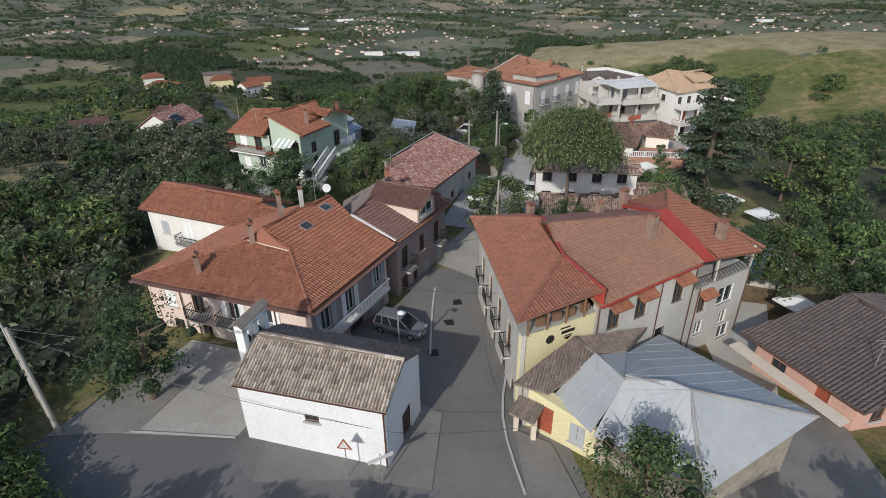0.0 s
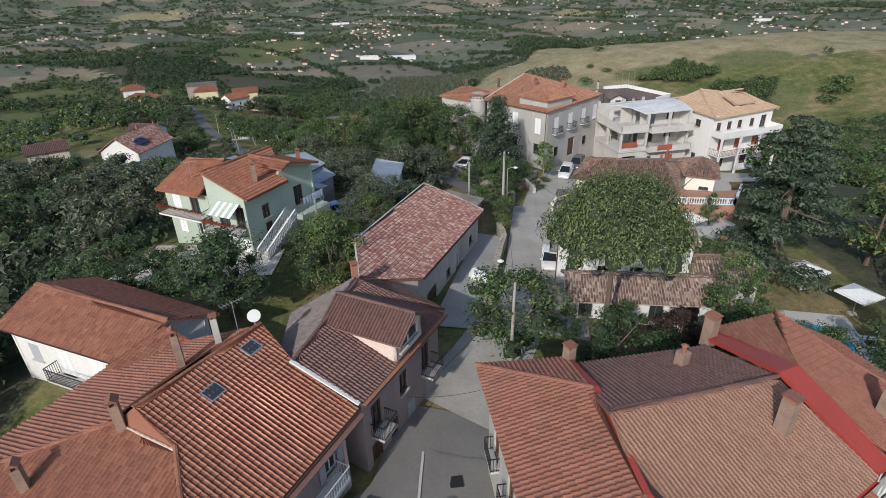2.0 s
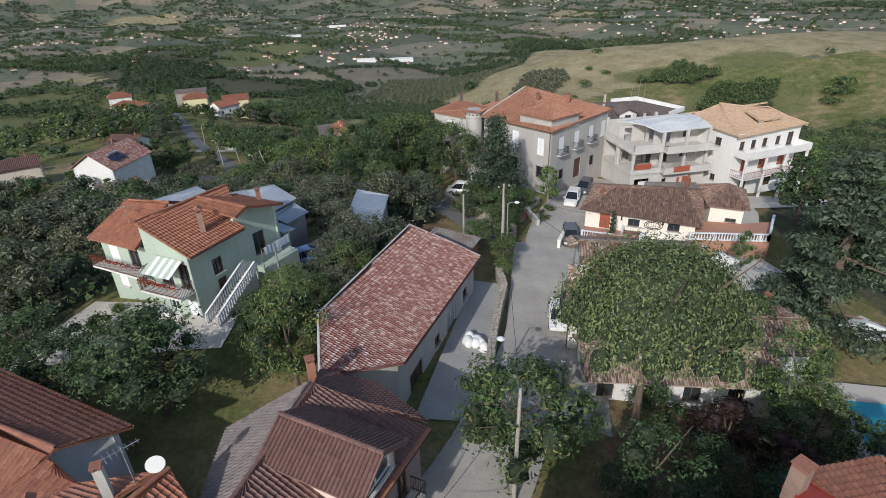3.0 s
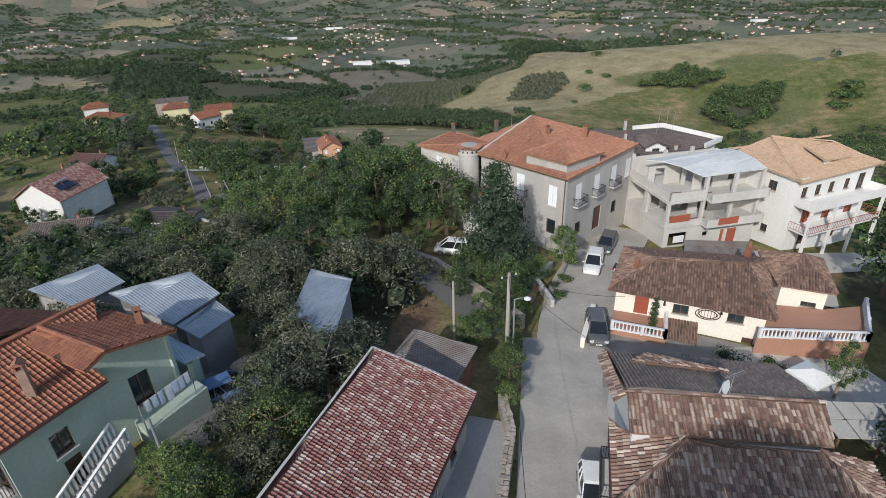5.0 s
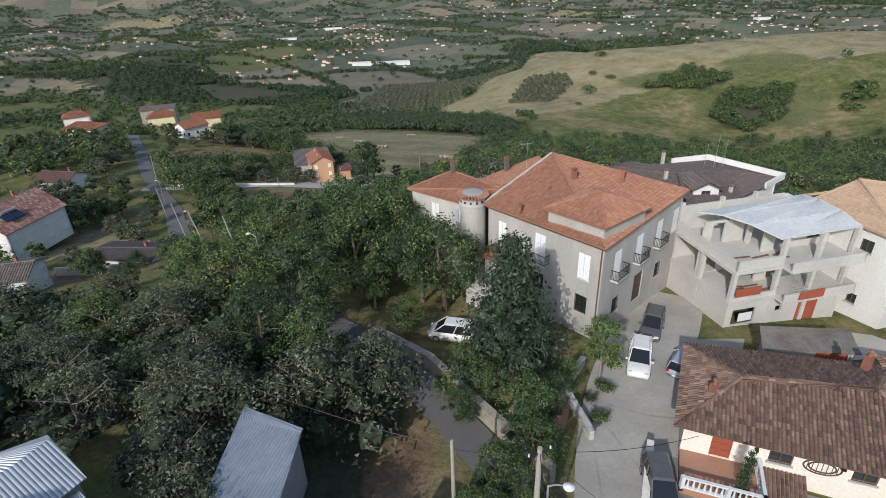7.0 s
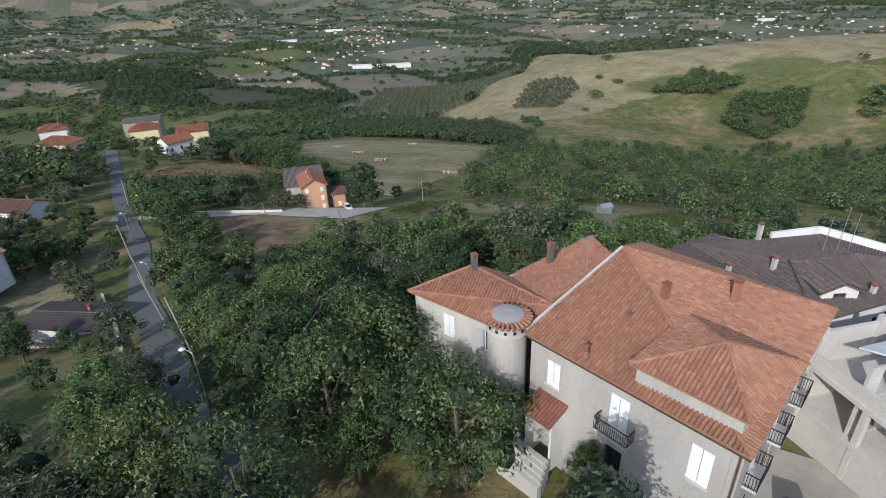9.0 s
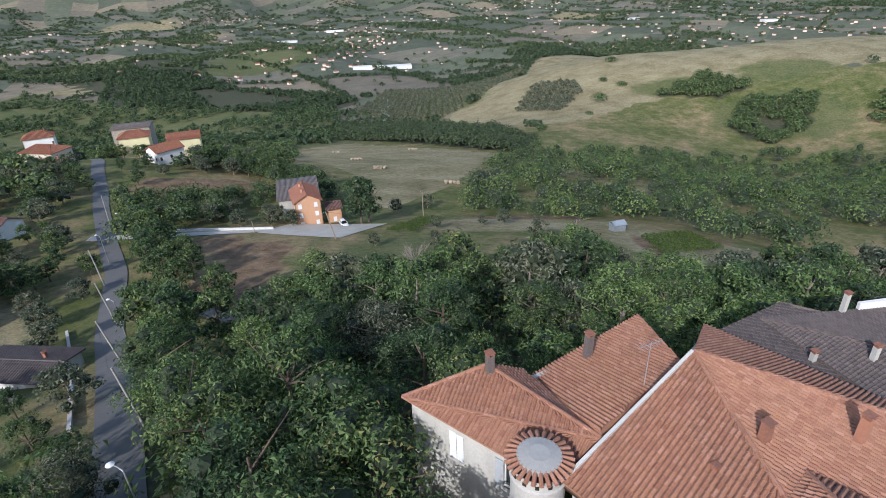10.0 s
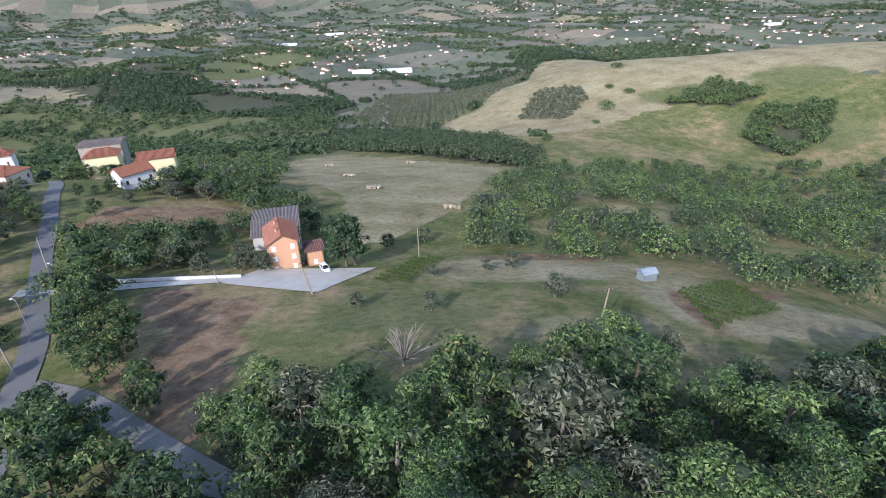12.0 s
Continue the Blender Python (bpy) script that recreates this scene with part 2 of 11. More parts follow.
M_ASPHALT = surface("worn_asphalt", (0.2, 0.19, 0.175), (0.13, 0.125, 0.115), grain=5.0, patch=0.18, amount=0.7, rough=0.9, bump=0.3)
M_ASPHALT_PALE = surface("dusty_pale_asphalt", (0.42, 0.395, 0.35), (0.27, 0.25, 0.22), grain=5.0, patch=0.22, amount=0.8, rough=0.95, bump=0.2)
M_ASPHALT_DARK = surface("grey_asphalt", (0.15, 0.145, 0.14), (0.1, 0.1, 0.095), grain=5.0, patch=0.2, amount=0.6, rough=0.9)
M_COBBLE = surface("grey_setts", (0.25, 0.235, 0.21), (0.16, 0.15, 0.135), grain=9.0, patch=0.4, amount=0.7, bump=0.7)
M_GRAVEL = surface("pale_gravel", (0.5, 0.47, 0.41), (0.36, 0.33, 0.28), grain=7.0, patch=0.3, amount=0.6, bump=0.6)
M_TERRACE = surface("terracotta_paving", (0.4, 0.21, 0.14), (0.3, 0.17, 0.12), amount=0.5)
M_FLOWER = leaf_mat("red_flowers", (0.05, 0.08, 0.03), (0.35, 0.03, 0.03), (0.5, 0.06, 0.05))
M_WATER = plain("pool_water", (0.03, 0.33, 0.42), 0.06)
M_POOL_EDGE = surface("pool_deck", (0.5, 0.47, 0.42), (0.38, 0.36, 0.32), amount=0.5)
M_CANVAS = surface("white_canvas", (0.75, 0.75, 0.72), (0.6, 0.6, 0.57), amount=0.4)
M_HAY = surface("straw", (0.357, 0.297, 0.204), (0.255, 0.207, 0.144), grain=8, patch=1.2, amount=0.6, bump=0.7)
M_TYRE = plain("tyre_rubber", (0.02, 0.02, 0.02), 0.8)
M_RIM = plain("alloy_rim", (0.45, 0.46, 0.47), 0.35, 0.7)
M_CARGLASS = plain("car_window", (0.015, 0.018, 0.022), 0.08)
M_LAMP_CLEAR = plain("headlight", (0.6, 0.62, 0.63), 0.15)
M_LAMP_RED = plain("taillight", (0.35, 0.02, 0.02), 0.2)
M_PAINT_PALE = car_paint("white_paint", (0.75, 0.75, 0.74))
M_PAINT_DARK = car_paint("dark_grey_paint", (0.05, 0.055, 0.065))
M_PAINT_STEEL = car_paint("steel_blue_paint", (0.11, 0.125, 0.15))
M_PAINT_BLUE = car_paint("blue_paint", (0.03, 0.1, 0.28))
M_PAINT_LAV = car_paint("bluish_silver_paint", (0.35, 0.38, 0.45))
M_LEAF_BELT = leaf_mat("hollow_leaf", (0.074, 0.109, 0.041), (0.166, 0.230, 0.090), (0.310, 0.395, 0.167), (0.422, 0.380, 0.176))
M_VINE = leaf_mat("vine_leaf", (0.05, 0.085, 0.02), (0.08, 0.13, 0.03), (0.12, 0.17, 0.045), (0.2, 0.17, 0.05))
# distance haze is put into this paler, greyer leaf colour
M_FAR_LEAF = leaf_mat("distant_hazed_woodland", (0.046, 0.073, 0.045), (0.069, 0.101, 0.062), (0.108, 0.137, 0.084))
M_PLASTIC_WHITE = plain("white_plastic", (0.7, 0.7, 0.68), 0.5)
M_CLOTH = surface("wash_cloth", (0.6, 0.64, 0.72), (0.45, 0.5, 0.6), amount=0.5)
M_SIGN_BLUE = plain("sign_face", (0.62, 0.62, 0.6), 0.4)
M_SOLAR = plain("solar_panel", (0.02, 0.03, 0.06), 0.12)
M_SHEET_WHITE = surface("white_sheet", (0.56, 0.57, 0.57), (0.44, 0.45, 0.45), rough=0.85, grain=2.0, amount=0.5, bump=0.03)
M_SHEET_RUST = surface("rusty_old_sheet", (0.2, 0.18, 0.165), (0.12, 0.085, 0.065), amount=0.8, patch=0.8)
M_FLUE = surface("sooty_chimney_brick", (0.3, 0.2, 0.15), (0.16, 0.11, 0.09), grain=9, patch=1.5, amount=0.7)

# ---- land ----
LAND_Y = (-300, -20, 22, 40, 65, 100, 118, 150, 212, 262, 370, 480, 690, 960, 1400, 2200, 4000, 4900, 6500)
LAND_Z = (3, 5.5, 4.2, 2.0, 1.4, 0.6, -1, -9, -28, -43, -62, -88, -128, -155, -170, -205, -275, -200, 140)
HILLS = ((616, 1076, 320, 26.8), (-315, 149, 90, -39.4), (146, 186, 55, -9.2), (-140, 293, 55, 19.3), (-69, 148, 32, -8.1), (203, 404, 90, -26.4),
         (-15, 1191, 160, -20), (324, -34, 90, -23.9), (-312, -6, 90, -30.2), (60, 32, 32, -4.2), (-20, 63, 20, 3.2), (471, 211, 160, -22.0),
         (651, 953, 320, 40.1), (-14, 73, 6.5, 2.1), (297, 561, 90, -26.3), (397, 704, 160, 29.8), (111, 135, 32, -12.3), (-1068, 417, 320, -23.4), (-76, 38, 20, -6.1),
         (-456, 814, 160, -19.7), (121, 218, 20, -6), (1003, 993, 320, 25.7), (6, 702, 90, -8.7), (393, 493, 90, -16.9), (185, 830, 95, 26))


def land(x, y):
    """Height of the ground, for numbers or arrays."""
    x, y = np.asarray(x, float), np.asarray(y, float)
    z = 0.25 * (np.interp(y - 7, LAND_Y, LAND_Z) + 2 * np.interp(y, LAND_Y, LAND_Z) + np.interp(y + 7, LAND_Y, LAND_Z))
    for hx, hy, s, h in HILLS:
        z = z + h * np.exp(-((x - hx) ** 2 + (y - hy) ** 2) / (2 * s * s))
    # the land falls away behind the dry hill's crest
    z = z - 62 * np.clip((y - 800 + 0.12 * (x - 350)) / 260, 0, 1) ** 1.3 * np.clip((x - 230) / 260, 0, 1) * np.clip((2300 - y) / 900, 0, 1)
    far = np.clip((y - 800) / 700, 0, 1)
    z = z + far * (14 * np.sin(x / 170 + 1.3 * np.sin(y / 410)) * np.cos(y / 260 + 0.4) + 9 * np.sin(x / 71 + y / 133))
    mount = np.clip((y - 4000) / 700, 0, 1)
    return z + mount * (35 * np.sin(x / 330 + 0.7) + 22 * np.sin(x / 130 + 2))


def at(x, y, up=0.0):
    return Vector((x, y, float(land(x, y)) + up))


# ---- builders ----
ORIGIN = {}


def thing(name, origin, label, category, group="", kind=""):
    """A thing's root: an Empty at its base."""
    ob = new(name)
    ob.empty_display_size = 0.3
    ob.location = origin
    ORIGIN[ob] = Vector(origin)
    return tagged(ob, label, category, group, kind)


def part(name, verts, faces, mat, parent, label="", kind="", smooth=False):
    """One mesh, in world coordinates, under a thing or a part."""
    o = ORIGIN[parent]
    me = bpy.data.meshes.new(name)
    v = np.asarray(verts, float).reshape(-1, 3) - np.array(o)
    me.from_pydata(v.tolist(), [], [list(f) for f in faces])
    me.materials.append(mat)
    if smooth:
        me.shade_smooth()
    ob = new(name, me)
    ob.parent = parent
    ORIGIN[ob] = o
    return tagged(ob, label, kind=kind)


def second_mat(ob, mat, first):
    """Gives the faces from number first on another material."""
    me = ob.data
    me.materials.append(mat)
    idx = np.zeros(len(me.polygons), np.int32)
    idx[first:] = 1
    me.polygons.foreach_set("material_index", idx)


def sole(name, verts, faces, mat, label, category, group="", kind="", smooth=False):
    """A thing that is a single mesh, in world coordinates."""
    me = bpy.data.meshes.new(name)
    v = np.asarray(verts, float).reshape(-1, 3)
    o = np.array([v[:, 0].mean(), v[:, 1].mean(), v[:, 2].min()]) if kind != "structure" else np.zeros(3)
    me.from_pydata((v - o).tolist(), [], [list(f) for f in faces])
    me.materials.append(mat)
    if smooth:
        me.shade_smooth()
    ob = new(name, me)
    ob.location = o
    ORIGIN[ob] = Vector(o)
    return tagged(ob, label, category, group, kind)


class Geo:
    """Gathers vertices and faces of one mesh."""

    def __init__(self):
        self.v, self.f = [], []

    def add(self, verts, faces):
        n = len(self.v)
        self.v += [tuple(p) for p in verts]
        self.f += [tuple(i + n for i in f) for f in faces]
        return self

    def box(self, c, ux, uy, uz):
        """A box from its centre and three half-extent vectors."""
        c, ux, uy, uz = Vector(c), Vector(ux), Vector(uy), Vector(uz)
        v = [c + a * ux + b * uy + d * uz for d in (-1, 1) for a, b in ((-1, -1), (1, -1), (1, 1), (-1, 1))]
        return self.add(v, [(3, 2, 1, 0), (4, 5, 6, 7), (0, 1, 5, 4), (1, 2, 6, 5), (2, 3, 7, 6), (3, 0, 4, 7)])

    def bar(self, a, b, w, h=None, up=(0, 0, 1)):
        """A straight bar from a to b."""
        a, b = Vector(a), Vector(b)
        d = b - a
        s = d.cross(Vector(up))
        if s.length < 1e-4:
            s = d.cross(Vector((1, 0, 0)))
        s.normalize()
        t = s.cross(d).normalized()
        return self.box((a + b) / 2, d / 2, s * w / 2, t * (h or w) / 2)

    def tube(self, pts, radii, n=7, cap=True):
        """A round rod along points, with a radius at each."""
        pts = [Vector(p) for p in pts]
        base = len(self.v)
        for i, p in enumerate(pts):
            d = (pts[min(i + 1, len(pts) - 1)] - pts[max(i - 1, 0)]).normalized()
            s = d.cross(Vector((0.31, 0.95, 0.05)))
            if s.length < 0.1:
                s = d.cross(Vector((1, 0, 0)))
            s.normalize()
            t = d.cross(s)
            for k in range(n):
                a = 2 * math.pi * k / n
                self.v.append(tuple(p + radii[i] * (math.cos(a) * s + math.sin(a) * t)))
        for i in range(len(pts) - 1):
            for k in range(n):
                a, b = base + i * n + k, base + i * n + (k + 1) % n
                self.f.append((a, b, b + n, a + n))
        if cap:
            self.f.append(tuple(base + k for k in reversed(range(n))))
            self.f.append(tuple(base + (len(pts) - 1) * n + k for k in range(n)))
        return self

    def prism(self, poly, depth):
        """A flat polygon extended along a vector."""
        poly = [Vector(p) for p in poly]
        d, n = Vector(depth), len(poly)
        self.add([*poly, *(p + d for p in poly)],
                 [tuple(range(n)), tuple(reversed(range(n, 2 * n)))] + [(i, i + n, (i + 1) % n + n, (i + 1) % n) for i in range(n)])
        return self


def flat(v):
    return Vector((v[0], v[1], 0))


def window(house, p, along, out, w, h, style, depth=0.3):
    """A window or door in a wall opening; p is the middle of its foot on the wall's face."""
    p, along, out = Vector(p), Vector(along), Vector(out)
    up = Vector((0, 0, 1))
    back = p - out * min(0.14, depth * 0.5)
    door = style.startswith("door")
    dark = style in ("brown", "door_brown", "grid")
    frame_mat = {"door_brown": M_DOOR_BROWN, "brown": M_SHUT_BROWN, "grid": M_DARKMETAL, "door_red": M_DOOR_RED}.get(style, M_FRAME)
    g = Geo()
    t = 0.06
    g.box(back + up * h / 2 - along * (w / 2 - t / 2), along * t / 2, out * 0.04, up * h / 2)
    g.box(back + up * h / 2 + along * (w / 2 - t / 2), along * t / 2, out * 0.04, up * h / 2)
    g.box(back + up * (h - t / 2), along * (w / 2 - t), out * 0.04, up * t / 2)
    g.box(back + up * t / 2, along * (w / 2 - t), out * 0.04, up * t / 2)
    if w > 0.7:
        g.box(back + up * h / 2, along * t / 2, out * 0.035, up * (h / 2 - t))
    fr = part("door" if door else "window", g.v, g.f, frame_mat, house)
    if style in ("door_brown", "door_red", "garage"):
        g = Geo()
        mat = {"door_brown": M_DOOR_BROWN, "door_red": M_DOOR_RED, "garage": M_SHUT_GREY}[style]
        n = 4
        for i in range(n):
            g.box(back - out * 0.03 + up * (h * (i + 0.5) / n) , along * (w / 2 - t), out * 0.025, up * (h / n / 2 - 0.015))
        part("leaf_panel", g.v, g.f, mat, fr)
        return fr
    g = Geo()
    g.box(back - out * 0.05 + up * h / 2, along * (w / 2 - t), out * 0.008, up * (h / 2 - t))
    part("pane", g.v, g.f, M_GLASS, fr)
    if style in ("shut_grey", "shut_white", "shut_brown", "open_grey", "open_white", "open_brown"):
        mat = {"grey": M_SHUT_GREY, "white": M_SHUT_WHITE, "brown": M_SHUT_BROWN}[style.split("_")[1]]
        for s in (-1, 1):
            g = Geo()
            if style.startswith("shut"):
                c, half = p + out * 0.0 + along * s * w / 4, w / 4 - 0.015
            else:
                c, half = p + out * 0.05 + along * s * (w * 0.76), w / 4
            n = max(6, int(h / 0.14))
            line = []
            for i in range(n):
                line += [(h * i / n, 0.022), (h * (i + 0.85) / n, -0.006)]
            line.append((h, 0.022))
            edge = [p2 + along * k for k in (-half, half) for p2 in [c + up * z + out * d for z, d in line]]
            m = len(line)
            g.add(edge + [q - out * 0.03 for q in (edge[0], edge[m - 1], edge[m], edge[-1])],
                  [(i, i + m, i + m + 1, i + 1) for i in range(m - 1)] + [(2 * m, 2 * m + 1, 2 * m + 3, 2 * m + 2), (0, m, 2 * m + 2, 2 * m), (m - 1, 2 * m + 1, 2 * m + 3, 2 * m - 1)])
            part("shutter", g.v, g.f, mat, fr)
    if style == "grid":
        g = Geo()
        n = max(3, int(w / 0.18))
        for i in range(n + 1):
            g.box(p + out * 0.03 + along * (w * (i / n - 0.5)) + up * h / 2, along * 0.012, out * 0.012, up * h / 2)
        n = max(4, int(h / 0.2))
        for i in range(n + 1):
            g.box(p + out * 0.045 + up * (h * i / n), along * w / 2, out * 0.012, up * 0.012)
        part("grille", g.v, g.f, M_DARKMETAL, fr)
    if not door:
        g = Geo().box(p + out * 0.04 - up * 0.04, along * (w / 2 + 0.1), out * 0.12, up * 0.04)
        part("sill", g.v, g.f, M_CONCRETE, fr)
    return fr


def wall(house, a, b, z0, z1, mat, holes=(), thick=0.3, floor=None, name="wall", label=""):
    """An upright wall from a to b with its outside on the right; holes: (distance along, foot over floor, width, height, style)."""
    a, b = flat(a), flat(b)
    length = (b - a).length
    u = (b - a).normalized()
    out = Vector((u.y, -u.x, 0))
    floor = z0 if floor is None else floor
    cuts = []
    for d, f, w, h, style in holes:
        if d < 0:
            d = length + d
        cuts.append((max(0.05, d - w / 2), min(length - 0.05, d + w / 2), max(z0 + 0.03, floor + f), min(z1 - 0.05, floor + f + h), style))
    us = sorted({0.0, length, *(c[0] for c in cuts), *(c[1] for c in cuts)})
    zs = sorted({z0, z1, *(c[2] for c in cuts), *(c[3] for c in cuts)})

    def hole(um, zm):
        return any(c[0] < um < c[1] and c[2] < zm < c[3] for c in cuts)

    open_cell = [[hole((us[i] + us[i + 1]) / 2, (zs[j] + zs[j + 1]) / 2) for j in range(len(zs) - 1)] for i in range(len(us) - 1)]
    g = Geo()
    back = -out * thick

    def p(uu, zz):
        return a + u * uu + Vector((0, 0, zz))

    for i in range(len(us) - 1):
        for j in range(len(zs) - 1):
            q = [p(us[i], zs[j]), p(us[i + 1], zs[j]), p(us[i + 1], zs[j + 1]), p(us[i], zs[j + 1])]
            if not open_cell[i][j]:
                g.add(q, [(0, 1, 2, 3)])
                g.add([c + back for c in q], [(3, 2, 1, 0)])
            sides = ((i - 1, j, 3, 0), (i + 1, j, 1, 2), (i, j - 1, 0, 1), (i, j + 1, 2, 3))
            for ni, nj, k, m in sides:
                outside = not (0 <= ni < len(us) - 1 and 0 <= nj < len(zs) - 1)
                if not open_cell[i][j] and (outside or open_cell[ni][nj]):
                    g.add([q[k], q[m], q[m] + back, q[k] + back], [(3, 2, 1, 0)])
    ob = part(name, g.v, g.f, mat, house, label)
    for c in cuts:
        if c[4]:
            mid = (c[0] + c[1]) / 2
            window(house, p(mid, c[2]), u, out, c[1] - c[0], c[3] - c[2], c[4], thick)
    return ob


def gable(house, a, b, peak, z, mat, thick=0.3):
    """A triangular wall top over the line a-b at height z up to a point."""
    a, b, peak = Vector((a[0], a[1], z)), Vector((b[0], b[1], z)), Vector(peak)
    u = (b - a).normalized()
    g = Geo().prism([a, b, peak], -Vector((u.y, -u.x, 0)) * thick)
    return part("gable", g.v, g.f, mat, house)


PROFILES = {
    "marseille": ((0.0, 0.065), (0.14, 0.045), (0.36, 0.0), (0.76, 0.0), (1.0, 0.065)),
    "barrel": ((0.0, 0.0), (0.14, 0.07), (0.36, 0.105), (0.6, 0.07), (0.76, 0.0)),
    "seam": ((0.0, 0.0), (0.015, 0.03), (0.03, 0.0), (0.5, 0.002), (1.0, 0.0)),
    "sheet": ((0.0, 0.0), (0.25, 0.03), (0.5, 0.042), (0.75, 0.03), (1.0, 0.0)),
}


def roof_frame(poly):
    poly = [Vector(p) for p in poly]
    n = Vector((0, 0, 0))
    for i, p in enumerate(poly):
        q = poly[(i + 1) % len(poly)]
        n += Vector(((p.y - q.y) * (p.z + q.z), (p.z - q.z) * (p.x + q.x), (p.x - q.x) * (p.y + q.y)))
    n.normalize()
    if n.z < 0:
        n = -n
    u = (poly[1] - poly[0])
    u = (u - n * u.dot(n)).normalized()
    v = n.cross(u)
    mid = sum(poly, Vector((0, 0, 0))) / len(poly)
    if (mid - poly[0]).dot(v) < 0:
        u, v = -u, -v
    return poly, poly[0] + n * n.dot(mid - poly[0]), u, v, n


def slope(house, poly, mat, size=(0.25, 0.36), profile="marseille", near=None, pieces=0, deck=0.14, seed=1):
    """A sloping roof: a solid deck and rows of tiles clipped to the polygon, whose first edge is the eave. The pieces nearest to the point near are objects of their own."""
    poly, o, u, v, n = roof_frame(poly)
    g = Geo()
    down = Vector((0, 0, -deck))
    flat_poly = [p - n * (p - o).dot(n) for p in poly]
    g.prism(flat_poly, down)
    part("roof", g.v, g.f, mat, house)
    ab = [((p - o).dot(u), (p - o).dot(v)) for p in poly]
    b0, b1 = min(q[1] for q in ab), max(q[1] for q in ab)

    def span(b):
        b = min(max(b, b0 + 1e-4), b1 - 1e-4)
        xs = []
        for i, (a1, c1) in enumerate(ab):
            a2, c2 = ab[(i + 1) % len(ab)]
            if (c1 - b) * (c2 - b) <= 0 and abs(c1 - c2) > 1e-9:
                xs.append(a1 + (a2 - a1) * (b - c1) / (c2 - c1))
        return (min(xs), max(xs)) if len(xs) > 1 else (0, 0)

    w, l = size
    prof = PROFILES[profile]
    k = len(prof)
    lift = 0.07 if profile not in ("sheet", "seam") else 0.012
    rnd = random.Random(seed)
    rows = int(math.ceil((b1 - b0) / l))
    faces1 = [(i, i + 1, k + i + 1, k + i) for i in range(k - 1)] + [(2 * k + i, 2 * k + i + 1, i + 1, i) for i in range(k - 1)]
    whole, cut = [], []
    oo, uu, vv, nn = (np.array(q) for q in (o, u, v, n))
    for j in range(rows):
        lo, hi = b0 + j * l - 0.02, min(b0 + (j + 1) * l + 0.02, b1)
        s0, s1 = span(lo), span(hi)
        a = math.floor(min(s0[0], s1[0]) / w) * w
        while a < max(s0[1], s1[1]):
            e0, e1 = a + prof[0][0] * w, a + prof[-1][0] * w
            if e1 > min(s0[0], s1[0]) + 0.04 and e0 < max(s0[1], s1[1]) - 0.04:
                inside = e0 >= max(s0[0], s1[0]) and e1 <= min(s0[1], s1[1]) and hi - lo > 0.9 * l
                jit = rnd.uniform(-0.006, 0.008)
                if inside:
                    whole.append((a, lo, jit))
                else:
                    low = [(min(max(a + s * w, s0[0]), s0[1]), lo, h + lift) for s, h in prof]
                    top = [(min(max(a + s * w, s1[0]), s1[1]), hi, h) for s, h in prof]
                    lip = [(q[0], q[1], 0.0) for q in low]
                    cut.append(low + top + lip)
            a += w
    chosen = set()
    if near is not None and pieces:
        order = sorted(range(len(whole)), key=lambda i: (o + u * whole[i][0] + v * whole[i][1] - Vector(near)).length)
        chosen = set(order[:pieces])
    verts, faces = [], []
    base = np.array([(s * w, 0.0, h + lift) for s, h in prof] + [(s * w, l + 0.04, h) for s, h in prof] + [(s * w, 0.0, 0.0) for s, h in prof])

    def emit(q):
        m = sum(len(x) for x in verts)
        verts.append(oo + q[:, :1] * uu + q[:, 1:2] * vv + q[:, 2:] * nn)
        faces.extend(tuple(i + m for i in f) for f in faces1)

    count = 0
    blocks = []
    for i, (a, lo, jit) in enumerate(whole):
        if i not in chosen:
            blocks.append(base + (a, lo, jit))
    blocks += [np.array(c) for c in cut]
    if blocks:
        q = np.concatenate(blocks)
        vs = oo + q[:, :1] * uu + q[:, 1:2] * vv + q[:, 2:] * nn
        fs = (np.array(faces1)[None] + (np.arange(len(blocks)) * 3 * k)[:, None, None]).reshape(-1, 4)
        part("tiles" if profile not in ("sheet", "seam") else "sheeting", vs, fs.tolist(), mat, house, kind="stuff")
    if chosen:
        me = bpy.data.meshes.new("roof_tile")
        me.from_pydata(base.tolist(), [], faces1)
        me.materials.append(mat)
        rot = Matrix((u, v, n)).transposed().to_4x4()
        for i in sorted(chosen):
            a, lo, jit = whole[i]
            ob = new("roof_tile", me)
            ob.parent = house
            ob.matrix_basis = Matrix.Translation(o + u * a + v * lo + n * jit - ORIGIN[house]) @ rot
            ORIGIN[ob] = ORIGIN[house]


def ridge(house, a, b, mat, r=0.13, step=0.38, name="ridge_cap"):
    """A row of half-round cap tiles along a line."""
    a, b = Vector(a), Vector(b)
    d = b - a
    n = max(1, int(d.length / step))
    s = d.cross(Vector((0, 0, 1))).normalized()
    t = s.cross(d).normalized()
    g = Geo()
    for i in range(n):
        p, q = a + d * (i / n), a + d * ((i + 1.06) / n)
        ring = []
        for c, rr in ((p, r * 1.1), (q, r * 0.9)):
            ring += [c + s * rr * math.cos(x) + t * (rr * 0.8 * math.sin(x) + 0.03) for x in (0, 0.8, 1.57, 2.34, 3.14)]
        g.add(ring, [(k, k + 1, k + 6, k + 5) for k in range(4)] + [(0, 1, 2, 3, 4)])
    part(name, g.v, g.f, mat, house, kind="stuff")


